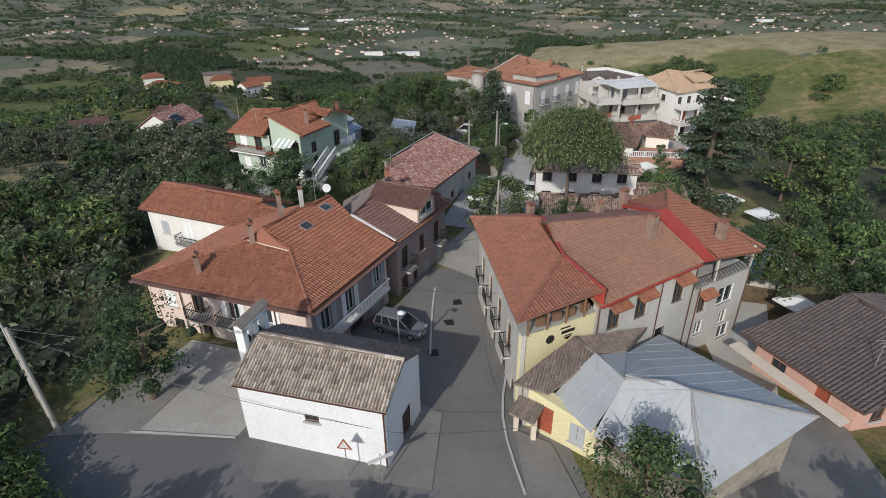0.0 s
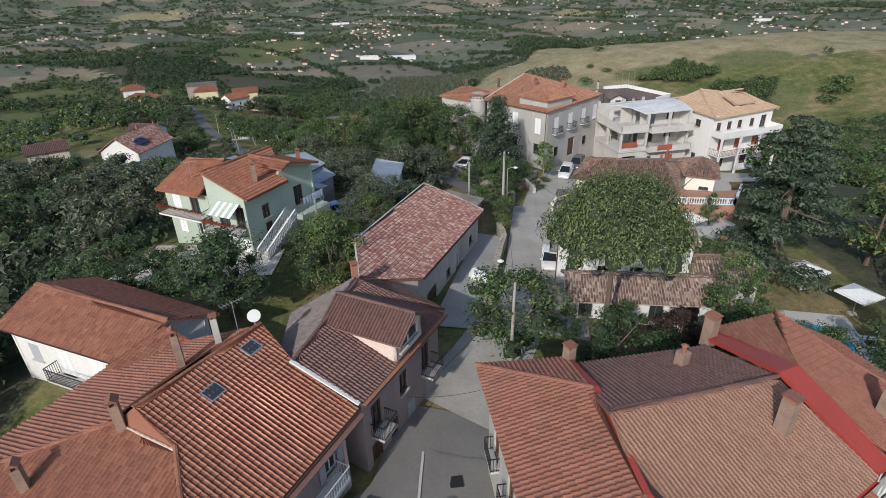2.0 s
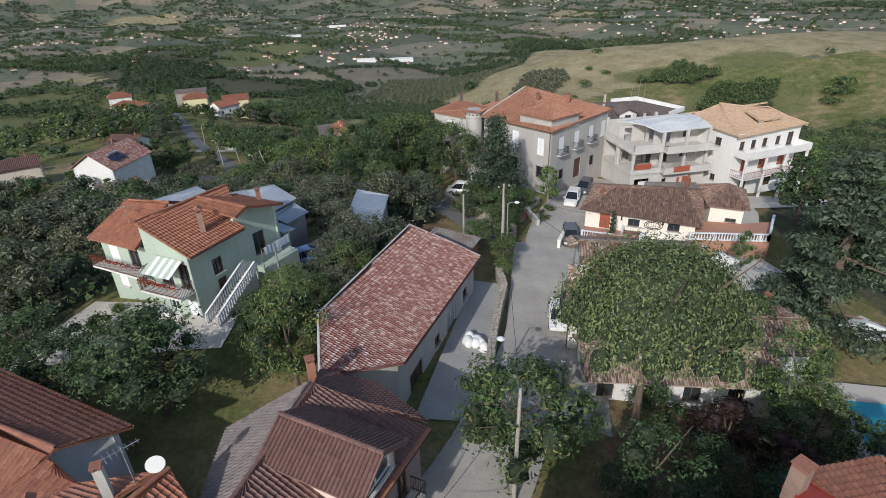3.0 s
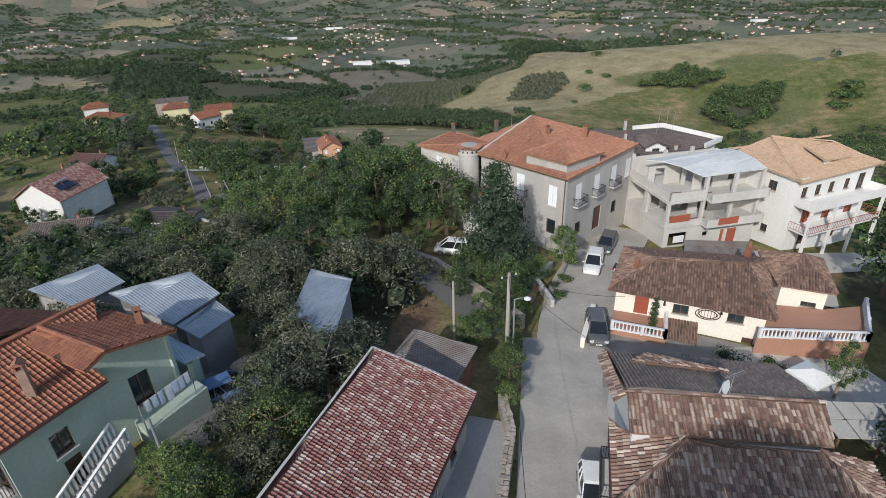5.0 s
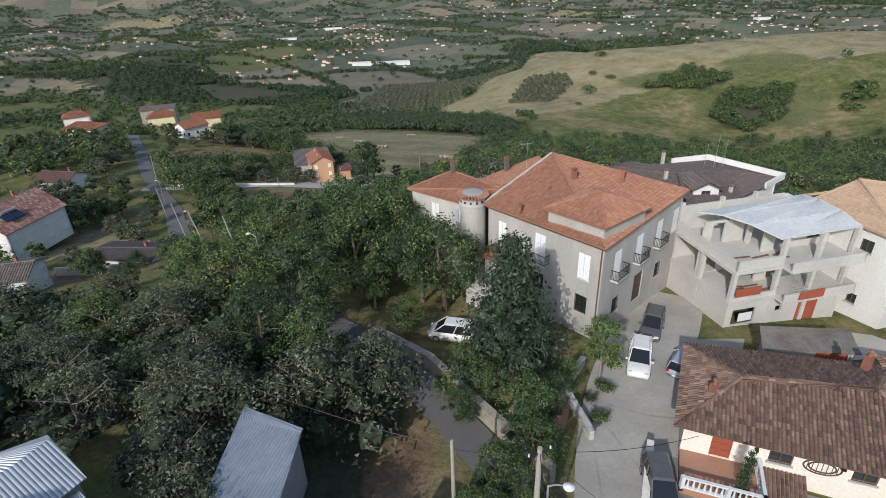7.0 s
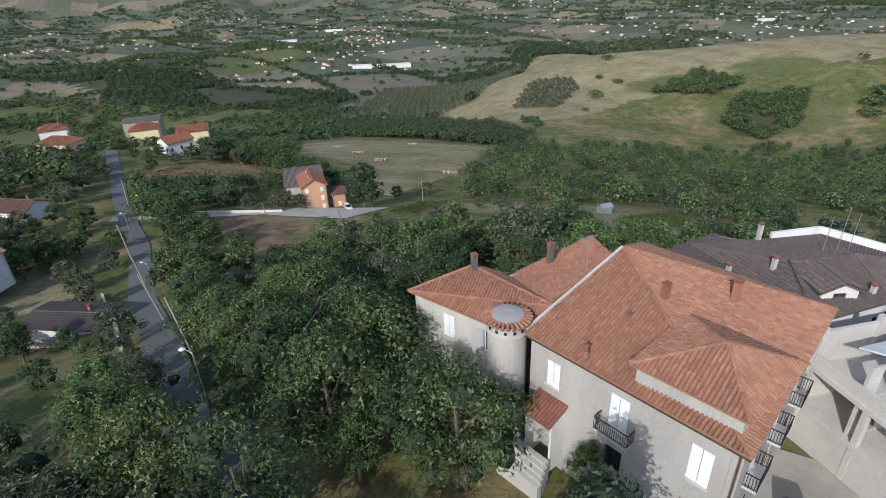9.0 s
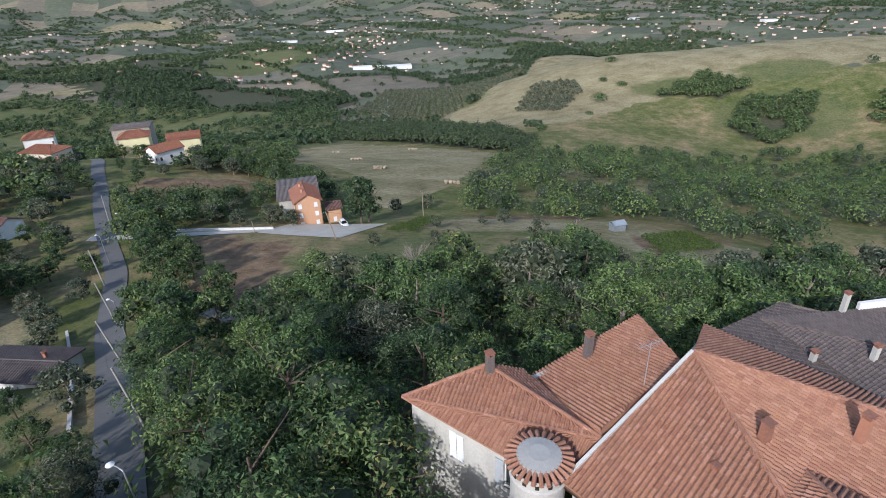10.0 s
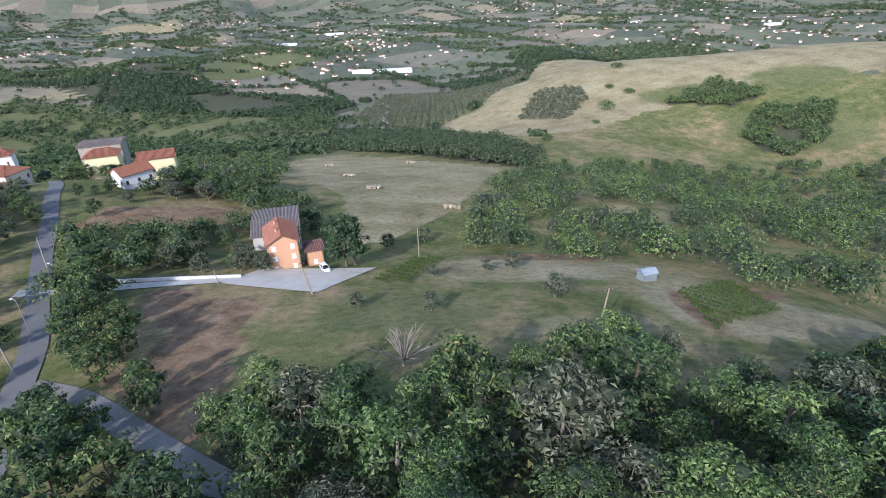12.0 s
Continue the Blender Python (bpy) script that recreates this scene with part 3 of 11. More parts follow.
def gutter(house, a, b, mat=None, r=0.07):
    a, b = Vector(a), Vector(b)
    d = (b - a).normalized()
    s = d.cross(Vector((0, 0, 1))).normalized()
    g = Geo()
    ring = []
    for c in (a, b):
        ring += [c + s * r * math.cos(x) + Vector((0, 0, r * math.sin(x))) for x in (3.14, 3.93, 4.71, 5.5, 6.28)]
    g.add(ring, [(k, k + 1, k + 6, k + 5) for k in range(4)])
    g.add([p + Vector((0, 0, 0.012)) for p in ring], [(k + 5, k + 6, k + 1, k) for k in range(4)])
    part("gutter", g.v, g.f, mat or M_GUTTER, house)


def downpipe(house, p, z0, mat=None):
    g = Geo().tube([p, (p[0], p[1], z0)], [0.05, 0.05], 6)
    part("downpipe", g.v, g.f, mat or M_GUTTER, house)


def chimney(house, x, y, z0, z1, w=0.6, d=0.6, turn=0.0, mat=None, cap="slab"):
    w, d, z1 = w * 0.72, d * 0.72, z0 + (z1 - z0) * 0.86
    c, s = math.cos(turn), math.sin(turn)
    ux, uy, up = Vector((c, s, 0)), Vector((-s, c, 0)), Vector((0, 0, 1))
    o = Vector((x, y, 0))
    g = Geo()
    g.box(o + up * (z0 + z1) / 2, ux * w / 2, uy * d / 2, up * (z1 - z0) / 2)
    ch = part("chimney", g.v, g.f, mat or M_BRICK, house)
    g = Geo()
    if cap == "slab":
        for k in (-1, 1):
            g.box(o + ux * k * (w / 2 - 0.05) + up * (z1 + 0.09), ux * 0.05, uy * (d / 2), up * 0.09)
        g.box(o + up * (z1 + 0.2), ux * (w / 2 + 0.05), uy * (d / 2 + 0.05), up * 0.03)
    elif cap == "gable":
        for k in (-1, 1):
            g.box(o + ux * k * (w / 2 - 0.05) + up * (z1 + 0.14), ux * 0.05, uy * (d / 2), up * 0.14)
        g.prism([o + ux * a + uy * (-d / 2 - 0.1) + up * (z1 + zz) for a, zz in ((-w / 2 - 0.1, 0.28), (w / 2 + 0.1, 0.28), (0, 0.5))], uy * (d + 0.2))
    else:
        g.tube([o + up * z1, o + up * (z1 + 0.35)], [0.14, 0.12], 10)
        g.tube([o + up * (z1 + 0.4), o + up * (z1 + 0.5)], [0.2, 0.02], 10)
    part("chimney_cap", g.v, g.f, M_TILE_B, ch)
    return ch


def balcony(house, a, b, z, depth=1.0, rail=1.0, mat=None, solid=False, rail_mat=None, step=0.13):
    """A slab with a railing on three sides, along the wall line a-b (outside on the right)."""
    a, b = flat(a), flat(b)
    u = (b - a).normalized()
    out = Vector((u.y, -u.x, 0))
    up = Vector((0, 0, 1))
    g = Geo()
    g.box((a + b) / 2 + out * depth / 2 + up * (z - 0.08), (b - a) / 2, out * depth / 2, up * 0.08)
    slab = part("balcony", g.v, g.f, mat or M_CONCRETE, house)
    g = Geo()
    corners = [a + up * z, a + out * depth + up * z, b + out * depth + up * z, b + up * z]
    rail_mat = rail_mat or M_DARKMETAL
    for p, q in zip(corners, corners[1:]):
        if solid:
            g.bar(p + up * rail / 2, q + up * rail / 2, 0.09, rail)
        else:
            g.bar(p + up * rail, q + up * rail, 0.05)
            g.bar(p + up * 0.1, q + up * 0.1, 0.03)
            n = max(2, int((q - p).length / step))
            for i in range(n + 1):
                c = p + (q - p) * (i / n)
                g.box(c + up * rail / 2, (0.012, 0, 0), (0, 0.012, 0), (0, 0, rail / 2))
    part("railing", g.v, g.f, rail_mat, slab)
    return slab


def inset(corners, d):
    """The footprint moved inwards by d; corners counter-clockwise."""
    out = []
    n = len(corners)
    for i in range(n):
        p, q, r = (flat(corners[(i + k) % n]) for k in (-1, 0, 1))
        u1, u2 = (q - p).normalized(), (r - q).normalized()
        n1, n2 = Vector((-u1.y, u1.x, 0)), Vector((-u2.y, u2.x, 0))
        k = d / max(0.2, 1 + n1.dot(n2))
        out.append(q + (n1 + n2) * k)
    return out


def plane_z(p0, p1, p2):
    """Height over the plane through three points."""
    p0, p1, p2 = Vector(p0), Vector(p1), Vector(p2)
    n = (p1 - p0).cross(p2 - p0)
    return lambda x, y: p0.z - (n.x * (x - p0.x) + n.y * (y - p0.y)) / n.z


def on(zf, x, y, up=0.0):
    return Vector((x, y, zf(x, y) + up))

# ---- ground, one sheet to the horizon ----
def ground_mat():
    m, nt, b = node_mat("land")
    v = place(nt)
    wide = noise_node(nt, v, 0.018, 5.0, 0.6)
    close = noise_node(nt, v, 0.12, 8.0, 0.65)
    both = math_node(nt, "ADD", math_node(nt, "MULTIPLY", wide, 0.5), math_node(nt, "MULTIPLY", close, 0.5))
    grass = ramp_node(nt, both, [(0.36, (0.080, 0.100, 0.030)), (0.47, (0.145, 0.150, 0.062)), (0.53, (0.215, 0.182, 0.094)), (0.62, (0.315, 0.238, 0.138))])
    dry = ramp_node(nt, noise_node(nt, v, 0.05, 9.0, 0.62), [(0.3, (0.190, 0.158, 0.090)), (0.5, (0.286, 0.243, 0.148)), (0.7, (0.350, 0.305, 0.198))])
    soil = ramp_node(nt, noise_node(nt, v, 0.2, 8.0, 0.65), [(0.3, (0.130, 0.088, 0.058)), (0.55, (0.235, 0.158, 0.102)), (0.75, (0.310, 0.228, 0.158))])
    floor = ramp_node(nt, noise_node(nt, v, 0.3, 6.0, 0.65), [(0.3, (0.050, 0.060, 0.035)), (0.7, (0.110, 0.105, 0.071))])
    lush = ramp_node(nt, both, [(0.36, (0.090, 0.114, 0.045)), (0.64, (0.180, 0.172, 0.085))])
    # patchwork of far fields: two families of bent lines part the plain into plots
    xyz = nt.nodes.new("ShaderNodeSeparateXYZ")
    nt.links.new(v, xyz.inputs[0])
    x, y = xyz.outputs[0], xyz.outputs[1]

    def times(a, k):
        return math_node(nt, "MULTIPLY", a, k)

    def plus(a, c):
        return math_node(nt, "ADD", a, c)

    def plot(kx, ky, bend, along, length):
        wave = times(math_node(nt, "SINE", times(along, 1 / length)), bend)
        return plus(plus(times(x, kx), times(y, ky)), wave)

    pa = plot(0.8 / FIELD_A, 0.6 / FIELD_A, 0.5, y, 330)
    pb = plot(-0.6 / FIELD_B, 0.8 / FIELD_B, 0.6, x, 410)
    half = math_node(nt, "FLOOR", times(pb, 2.0))
    cell = nt.nodes.new("ShaderNodeCombineXYZ")
    nt.links.new(math_node(nt, "FLOOR", pa), cell.inputs[0])
    nt.links.new(half, cell.inputs[1])
    dice = nt.nodes.new("ShaderNodeTexWhiteNoise")
    nt.links.new(cell.outputs[0], dice.inputs["Vector"])
    # plot colours greyed and pushed to blue, painting the haze of distance
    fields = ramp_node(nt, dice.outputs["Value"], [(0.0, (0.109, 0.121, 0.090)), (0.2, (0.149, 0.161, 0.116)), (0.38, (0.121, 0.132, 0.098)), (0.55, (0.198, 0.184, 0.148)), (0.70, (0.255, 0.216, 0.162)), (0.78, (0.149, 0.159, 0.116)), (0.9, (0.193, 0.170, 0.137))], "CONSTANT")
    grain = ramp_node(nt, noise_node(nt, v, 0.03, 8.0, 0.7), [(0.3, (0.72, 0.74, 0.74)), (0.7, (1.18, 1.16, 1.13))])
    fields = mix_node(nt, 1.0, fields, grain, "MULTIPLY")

    def mask(name):
        a = nt.nodes.new("ShaderNodeAttribute")
        a.attribute_name = name
        edge = plus(times(noise_node(nt, v, 0.09, 6.0, 0.7), 0.6), times(noise_node(nt, v, 0.014, 5.0, 0.6), 0.4))
        s = plus(a.outputs["Fac"], times(plus(edge, -0.5), 1.1))
        return ramp_node(nt, s, [(0.38, (0, 0, 0)), (0.62, (1, 1, 1))])

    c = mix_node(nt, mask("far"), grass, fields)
    c = mix_node(nt, mask("dry"), c, dry)
    c = mix_node(nt, mask("soil"), c, soil)
    c = mix_node(nt, mask("lush"), c, lush)
    c = mix_node(nt, mask("wood"), c, floor)
    fine = noise_node(nt, v, 2.5, 6.0, 0.7)
    shade = ramp_node(nt, fine, [(0.25, (0.55, 0.57, 0.57)), (0.75, (1.3, 1.28, 1.24))])
    c = mix_node(nt, 1.0, c, shade, "MULTIPLY")
    tuft = ramp_node(nt, noise_node(nt, v, 0.55, 4.0, 0.6), [(0.3, (0.66, 0.72, 0.66)), (0.55, (1.04, 1.03, 1.0)), (0.75, (1.22, 1.16, 1.1))])
    c = mix_node(nt, 1.0, c, tuft, "MULTIPLY")
    nt.links.new(c, b.inputs["Base Color"])
    b.inputs["Roughness"].default_value = 0.95
    b.inputs["Specular IOR Level"].default_value = 0.1
    bump_node(nt, fine, 0.6, 0.15, b)
    return m


FIELD_A, FIELD_B = 170.0, 420.0
M_LAND = ground_mat()


def blob(x, y, cx, cy, rx, ry, turn=0.0):
    """1 inside an ellipse, falling to 0 outside it."""
    c, s = math.cos(turn), math.sin(turn)
    dx, dy = x - cx, y - cy
    a, b = (c * dx + s * dy) / rx, (-s * dx + c * dy) / ry
    return np.clip(1.5 - np.sqrt(a * a + b * b), 0, 1)


def lines(knots, steps):
    """Grid lines: from each knot to the next in steps of the given size."""
    out = [knots[0]]
    for a, b, s in zip(knots, knots[1:], steps):
        n = max(1, round((b - a) / s))
        out += [a + (b - a) * (i + 1) / n for i in range(n)]
    return np.array(out)


gx = lines((-4200, -1500, -500, -200, -90, 75, 200, 500, 1500, 4200), (120, 32, 13, 6, 2.5, 6, 12, 32, 120))
gy = lines((-400, -60, 10, 190, 420, 700, 1400, 2600, 6500), (40, 8, 2.5, 5, 10, 16, 30, 75))
GX, GY = np.meshgrid(gx, gy)
GZ = land(GX, GY)
nx, ny = len(gx), len(gy)
gv = np.stack([GX, GY, GZ], -1).reshape(-1, 3)
ii = (np.arange(ny - 1)[:, None] * nx + np.arange(nx - 1)).ravel()
gf = np.stack([ii, ii + 1, ii + nx + 1, ii + nx], -1)
gme = bpy.data.meshes.new("ground")
gme.from_pydata(gv.tolist(), [], gf.tolist())
gme.materials.append(M_LAND)
gme.shade_smooth()
fx, fy = GX.ravel(), GY.ravel()


def within(x, y, poly):
    """1 inside a plan outline, 0 outside."""
    x, y = np.asarray(x, float), np.asarray(y, float)
    c = np.zeros(x.shape, bool)
    for i, (x1, y1) in enumerate(poly):
        x2, y2 = poly[i - 1]
        if y1 != y2:
            c ^= ((y1 > y) != (y2 > y)) & (x < (x2 - x1) * (y - y1) / (y2 - y1) + x1)
    return c.astype(float)


HAY = [(-110, 450), (-88, 565), (-27, 500), (45, 445), (28, 387), (8, 306), (-12, 270), (-24, 262), (-37, 331), (-60, 380)]
HILL = [(-4, 715), (65, 807), (205, 1250), (900, 1500), (900, 640), (466, 640), (428, 650), (324, 680), (200, 640), (116, 590), (57, 600)]
GREEN_HILL = [(35, 560), (120, 590), (200, 640), (324, 675), (428, 645), (800, 640), (800, 480), (318, 480), (200, 480), (110, 470)]
OLIVE_HILL = [(-115, 850), (-90, 1112), (30, 1072), (191, 1238), (82, 842), (21, 753), (-12, 728), (-74, 775)]
THICKET_A = [(219, 662), (272, 683), (294, 700), (315, 651), (285, 637)]
THICKET_B = [(262, 576), (300, 622), (359, 610), (334, 568), (276, 531)]
PLOUGHED = [(-46, 184), (-43, 198), (-52, 209), (-58, 221), (-35, 219), (-30, 211), (-30, 198), (-28, 188), (-24, 175), (-23, 165), (-33, 171)]
STREAM_WOOD = [(-1100, 1850), (-640, 1690), (-470, 1230), (-200, 1110), (-120, 1010), (-150, 900), (-300, 960), (-520, 1040), (-800, 1330), (-1250, 1500)]
PALE_HILL = [(-520, 1320), (-415, 1430), (-333, 1540), (-300, 1700), (-420, 1900), (-640, 2060), (-600, 1640)]
PLOUGHED_FAR = [(-100, 268), (-98, 281), (-64, 297), (-56, 274), (-88, 255)]
BIG_WOOD = [(-24, 118), (-32, 134), (-24, 154), (-20, 168), (-13, 172), (-4, 166), (14, 178), (28, 177), (35, 168), (48, 172), (62, 182), (90, 184), (120, 176), (110, 130), (62, 112), (52, 118), (48, 131), (24, 131), (8, 124), (-4, 118)]
BELT_WOOD = [(7, 263), (29, 367), (69, 450), (143, 482), (265, 504), (318, 487), (260, 330), (170, 250), (123, 246), (84, 214), (72, 232), (55, 246)]
VALLEY_WOOD = [(-110, 735), (-6, 705), (78, 500), (67, 445), (35, 465), (-85, 590)]
VALLEY_SIDE = [(-820, 880), (-600, 600), (-420, 560), (-120, 560), (-90, 600), (-110, 735), (-150, 900), (-300, 960), (-520, 1040), (-800, 1200)]
LEFT_SLOPE = [(-96, 14), (-30, 10), (-27, 34), (-30, 60), (-33, 86), (-24, 95), (-10, 90), (-2, 84), (2, 100), (-6, 110), (-16, 108), (-34, 118), (-60, 128), (-96, 140)]
RIGHT_SLOPE = [(46, 20), (44, 58), (44, 96), (62, 108), (110, 126), (150, 120), (130, 20)]
wood_gap = blob(fx, fy, -71, 88, 15, 15, 0.3)
dry = np.maximum.reduce([0.62 * within(fx, fy, HAY), within(fx, fy, HILL), blob(fx, fy, -71, 88, 15, 15, 0.3), 0.75 * blob(fx, fy, 26, 240, 34, 15, 0.1), 0.9 * blob(fx, fy, 61, 211, 17, 20, 0.3), 0.6 * blob(fx, fy, 30, 196, 20, 8), 0.7 * blob(fx, fy, 80, 205, 16, 10), blob(fx, fy, -78, 172, 14, 10), 0.6 * blob(fx, fy, 82, 318, 18, 22), blob(fx, fy, -1950, 3900, 260, 420), blob(fx, fy, -1150, 2650, 200, 380), blob(fx, fy, -700, 1220, 95, 42), blob(fx, fy, -175, 825, 60, 30), blob(fx, fy, 870, 3450, 190, 260)])
soil = np.maximum.reduce([within(fx, fy, PLOUGHED), within(fx, fy, PLOUGHED_FAR), blob(fx, fy, -1.5, 86, 3.5, 9, -0.35), 0.7 * blob(fx, fy, 33, 252, 26, 6), 0.9 * blob(fx, fy, 73, 222, 9, 4, -0.7), 0.9 * blob(fx, fy, 52, 208, 3, 14, -0.1), blob(fx, fy, -62, 150, 9, 6), blob(fx, fy, 22, 50, 12, 14), 0.6 * blob(fx, fy, 46, 100, 8, 6)])
wood = np.maximum.reduce([within(fx, fy, BIG_WOOD), within(fx, fy, STREAM_WOOD), within(fx, fy, VALLEY_WOOD), within(fx, fy, LEFT_SLOPE), 0.8 * within(fx, fy, RIGHT_SLOPE), within(fx, fy, THICKET_A), within(fx, fy, THICKET_B)])
wood = wood * (1 - np.clip(wood_gap, 0, 1))
green = np.maximum(within(fx, fy, GREEN_HILL), within(fx, fy, OLIVE_HILL))
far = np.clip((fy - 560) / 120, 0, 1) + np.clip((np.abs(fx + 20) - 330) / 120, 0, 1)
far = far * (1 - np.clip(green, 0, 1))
lush = np.maximum.reduce([0.9 * within(fx, fy, VALLEY_SIDE), within(fx, fy, PALE_HILL), 0.8 * blob(fx, fy, -4, 205, 20, 13), blob(fx, fy, 365, 675, 45, 28, -0.3), blob(fx, fy, 265, 672, 55, 26, -0.2), blob(fx, fy, 315, 585, 60, 48), 0.7 * blob(fx, fy, 20, 800, 60, 45), 0.8 * blob(fx, fy, -120, 560, 60, 40)])
for nm, val in (("lush", lush), ("dry", dry), ("soil", soil), ("wood", wood), ("far", np.clip(far, 0, 1))):
    at_ = gme.attributes.new(nm, "FLOAT", "POINT")
    at_.data.foreach_set("value", val.astype(np.float32))
ground = tagged(new("ground", gme), "grassy hillside with dry fields, bare soil and farmland to the horizon", "ground", kind="structure")


def strip(name, line, width, mat, label, up=0.05, level=None, category="road", step=2.0, thick=0.25):
    """A road or path laid over the land along a line of (x, y) or (x, y, width)."""
    pts = []
    for p, q in zip(line, line[1:]):
        n = max(1, int(math.dist(p[:2], q[:2]) / step))
        for i in range(n):
            k = i / n
            wp, wq = (p[2] if len(p) > 2 else width), (q[2] if len(q) > 2 else width)
            pts.append((p[0] + (q[0] - p[0]) * k, p[1] + (q[1] - p[1]) * k, wp + (wq - wp) * k))
    pts.append((line[-1][0], line[-1][1], line[-1][2] if len(line[-1]) > 2 else width))
    xy = np.array(pts)
    for _ in range(3):
        xy[1:-1] = (xy[:-2] + 2 * xy[1:-1] + xy[2:]) / 4
    d = np.gradient(xy[:, :2], axis=0)
    d /= np.linalg.norm(d, axis=1)[:, None]
    side = np.stack([d[:, 1], -d[:, 0]], -1)
    cols = np.linspace(-0.5, 0.5, 7)
    vs = []
    for c in cols:
        p = xy[:, :2] + side * (c * xy[:, 2])[:, None]
        z = land(p[:, 0], p[:, 1]) + up
        vs.append(np.column_stack([p, z]))
    n = len(xy)
    verts = np.concatenate(vs)
    faces = [(j * n + i, (j + 1) * n + i, (j + 1) * n + i + 1, j * n + i + 1) for j in range(6) for i in range(n - 1)]
    return sole(name, verts, faces, mat, label, category, kind="structure", smooth=True)


def paving(name, poly, mat, label, up=0.06, category="pavement", step=1.5):
    """A paved patch laid over the land inside a four-cornered outline."""
    a, b, c, d = (np.array(p, float) for p in poly)
    n = max(2, int(max(np.linalg.norm(b - a), np.linalg.norm(c - d)) / step))
    m = max(2, int(max(np.linalg.norm(d - a), np.linalg.norm(c - b)) / step))
    verts = []
    for j in range(m + 1):
        for i in range(n + 1):
            s, t = i / n, j / m
            p = (a * (1 - s) + b * s) * (1 - t) + (d * (1 - s) + c * s) * t
            verts.append((p[0], p[1], float(land(p[0], p[1])) + up))
    faces = [(j * (n + 1) + i, j * (n + 1) + i + 1, (j + 1) * (n + 1) + i + 1, (j + 1) * (n + 1) + i) for j in range(m) for i in range(n)]
    return sole(name, verts, faces, mat, label, category, kind="structure", smooth=True)

# ---- trees ----
HEIGHT = {}


def leaf_cloud(lobes, per, size, seed, flat_top=0.0, droop=0.0):
    """Leaves in clumps: lobes are (centre, radii); each leaf is one small bent blade."""
    r = np.random.RandomState(seed)
    vs = []
    for (c, rad), n in zip(lobes, per):
        d = r.normal(size=(n, 3))
        d /= np.linalg.norm(d, axis=1)[:, None]
        d[:, 2] = np.where(d[:, 2] < -0.35, -d[:, 2] * 0.6, d[:, 2])
        k = r.uniform(0.6, 1.12, (n, 1))
        p = np.array(c) + d * np.array(rad) * k
        nrm = d + r.normal(scale=0.42, size=(n, 3))
        nrm[:, 2] += 0.25 + flat_top
        nrm /= np.linalg.norm(nrm, axis=1)[:, None]
        t = np.cross(nrm, r.normal(size=(n, 3)))
        t /= np.linalg.norm(t, axis=1)[:, None]
        b = np.cross(nrm, t)
        s = size * r.uniform(0.6, 1.35, (n, 1))
        w = s * r.uniform(0.45, 0.75, (n, 1))
        bend = nrm * s * 0.22
        vs.append(np.stack([p - t * s - bend, p + b * w * 1.25, p + t * s * 0.9 - bend], 1))
    q = np.concatenate(vs)
    n = len(q)
    return q.reshape(-1, 3), np.arange(n * 3).reshape(-1, 3)


def limb_set(g, top, crown_r, seed, n=6, r0=0.25, spread=0.7, start=0.35):
    """A tapered trunk with limbs that reach into the crown."""
    rnd = random.Random(seed)
    bendx, bendy = rnd.uniform(-0.3, 0.3), rnd.uniform(-0.3, 0.3)
    trunk = [(0, 0, -0.4), (bendx * 0.2, bendy * 0.2, top * 0.3), (bendx, bendy, top * 0.65), (bendx * 1.4, bendy * 1.4, top)]
    g.tube(trunk, [r0 * 1.3, r0, r0 * 0.7, r0 * 0.3], 7)
    for i in range(n):
        a = 2 * math.pi * (i + rnd.random() * 0.6) / n
        z = top * (start + (0.9 - start) * rnd.random())
        ln = crown_r * spread * rnd.uniform(0.7, 1.1)
        p = Vector((bendx * z / top, bendy * z / top, z))
        q = p + Vector((math.cos(a) * ln * 0.5, math.sin(a) * ln * 0.5, ln * 0.35))
        e = p + Vector((math.cos(a) * ln, math.sin(a) * ln, ln * rnd.uniform(0.4, 0.9)))
        g.tube([p, q, e], [r0 * 0.42, r0 * 0.28, r0 * 0.08], 5)
    return g


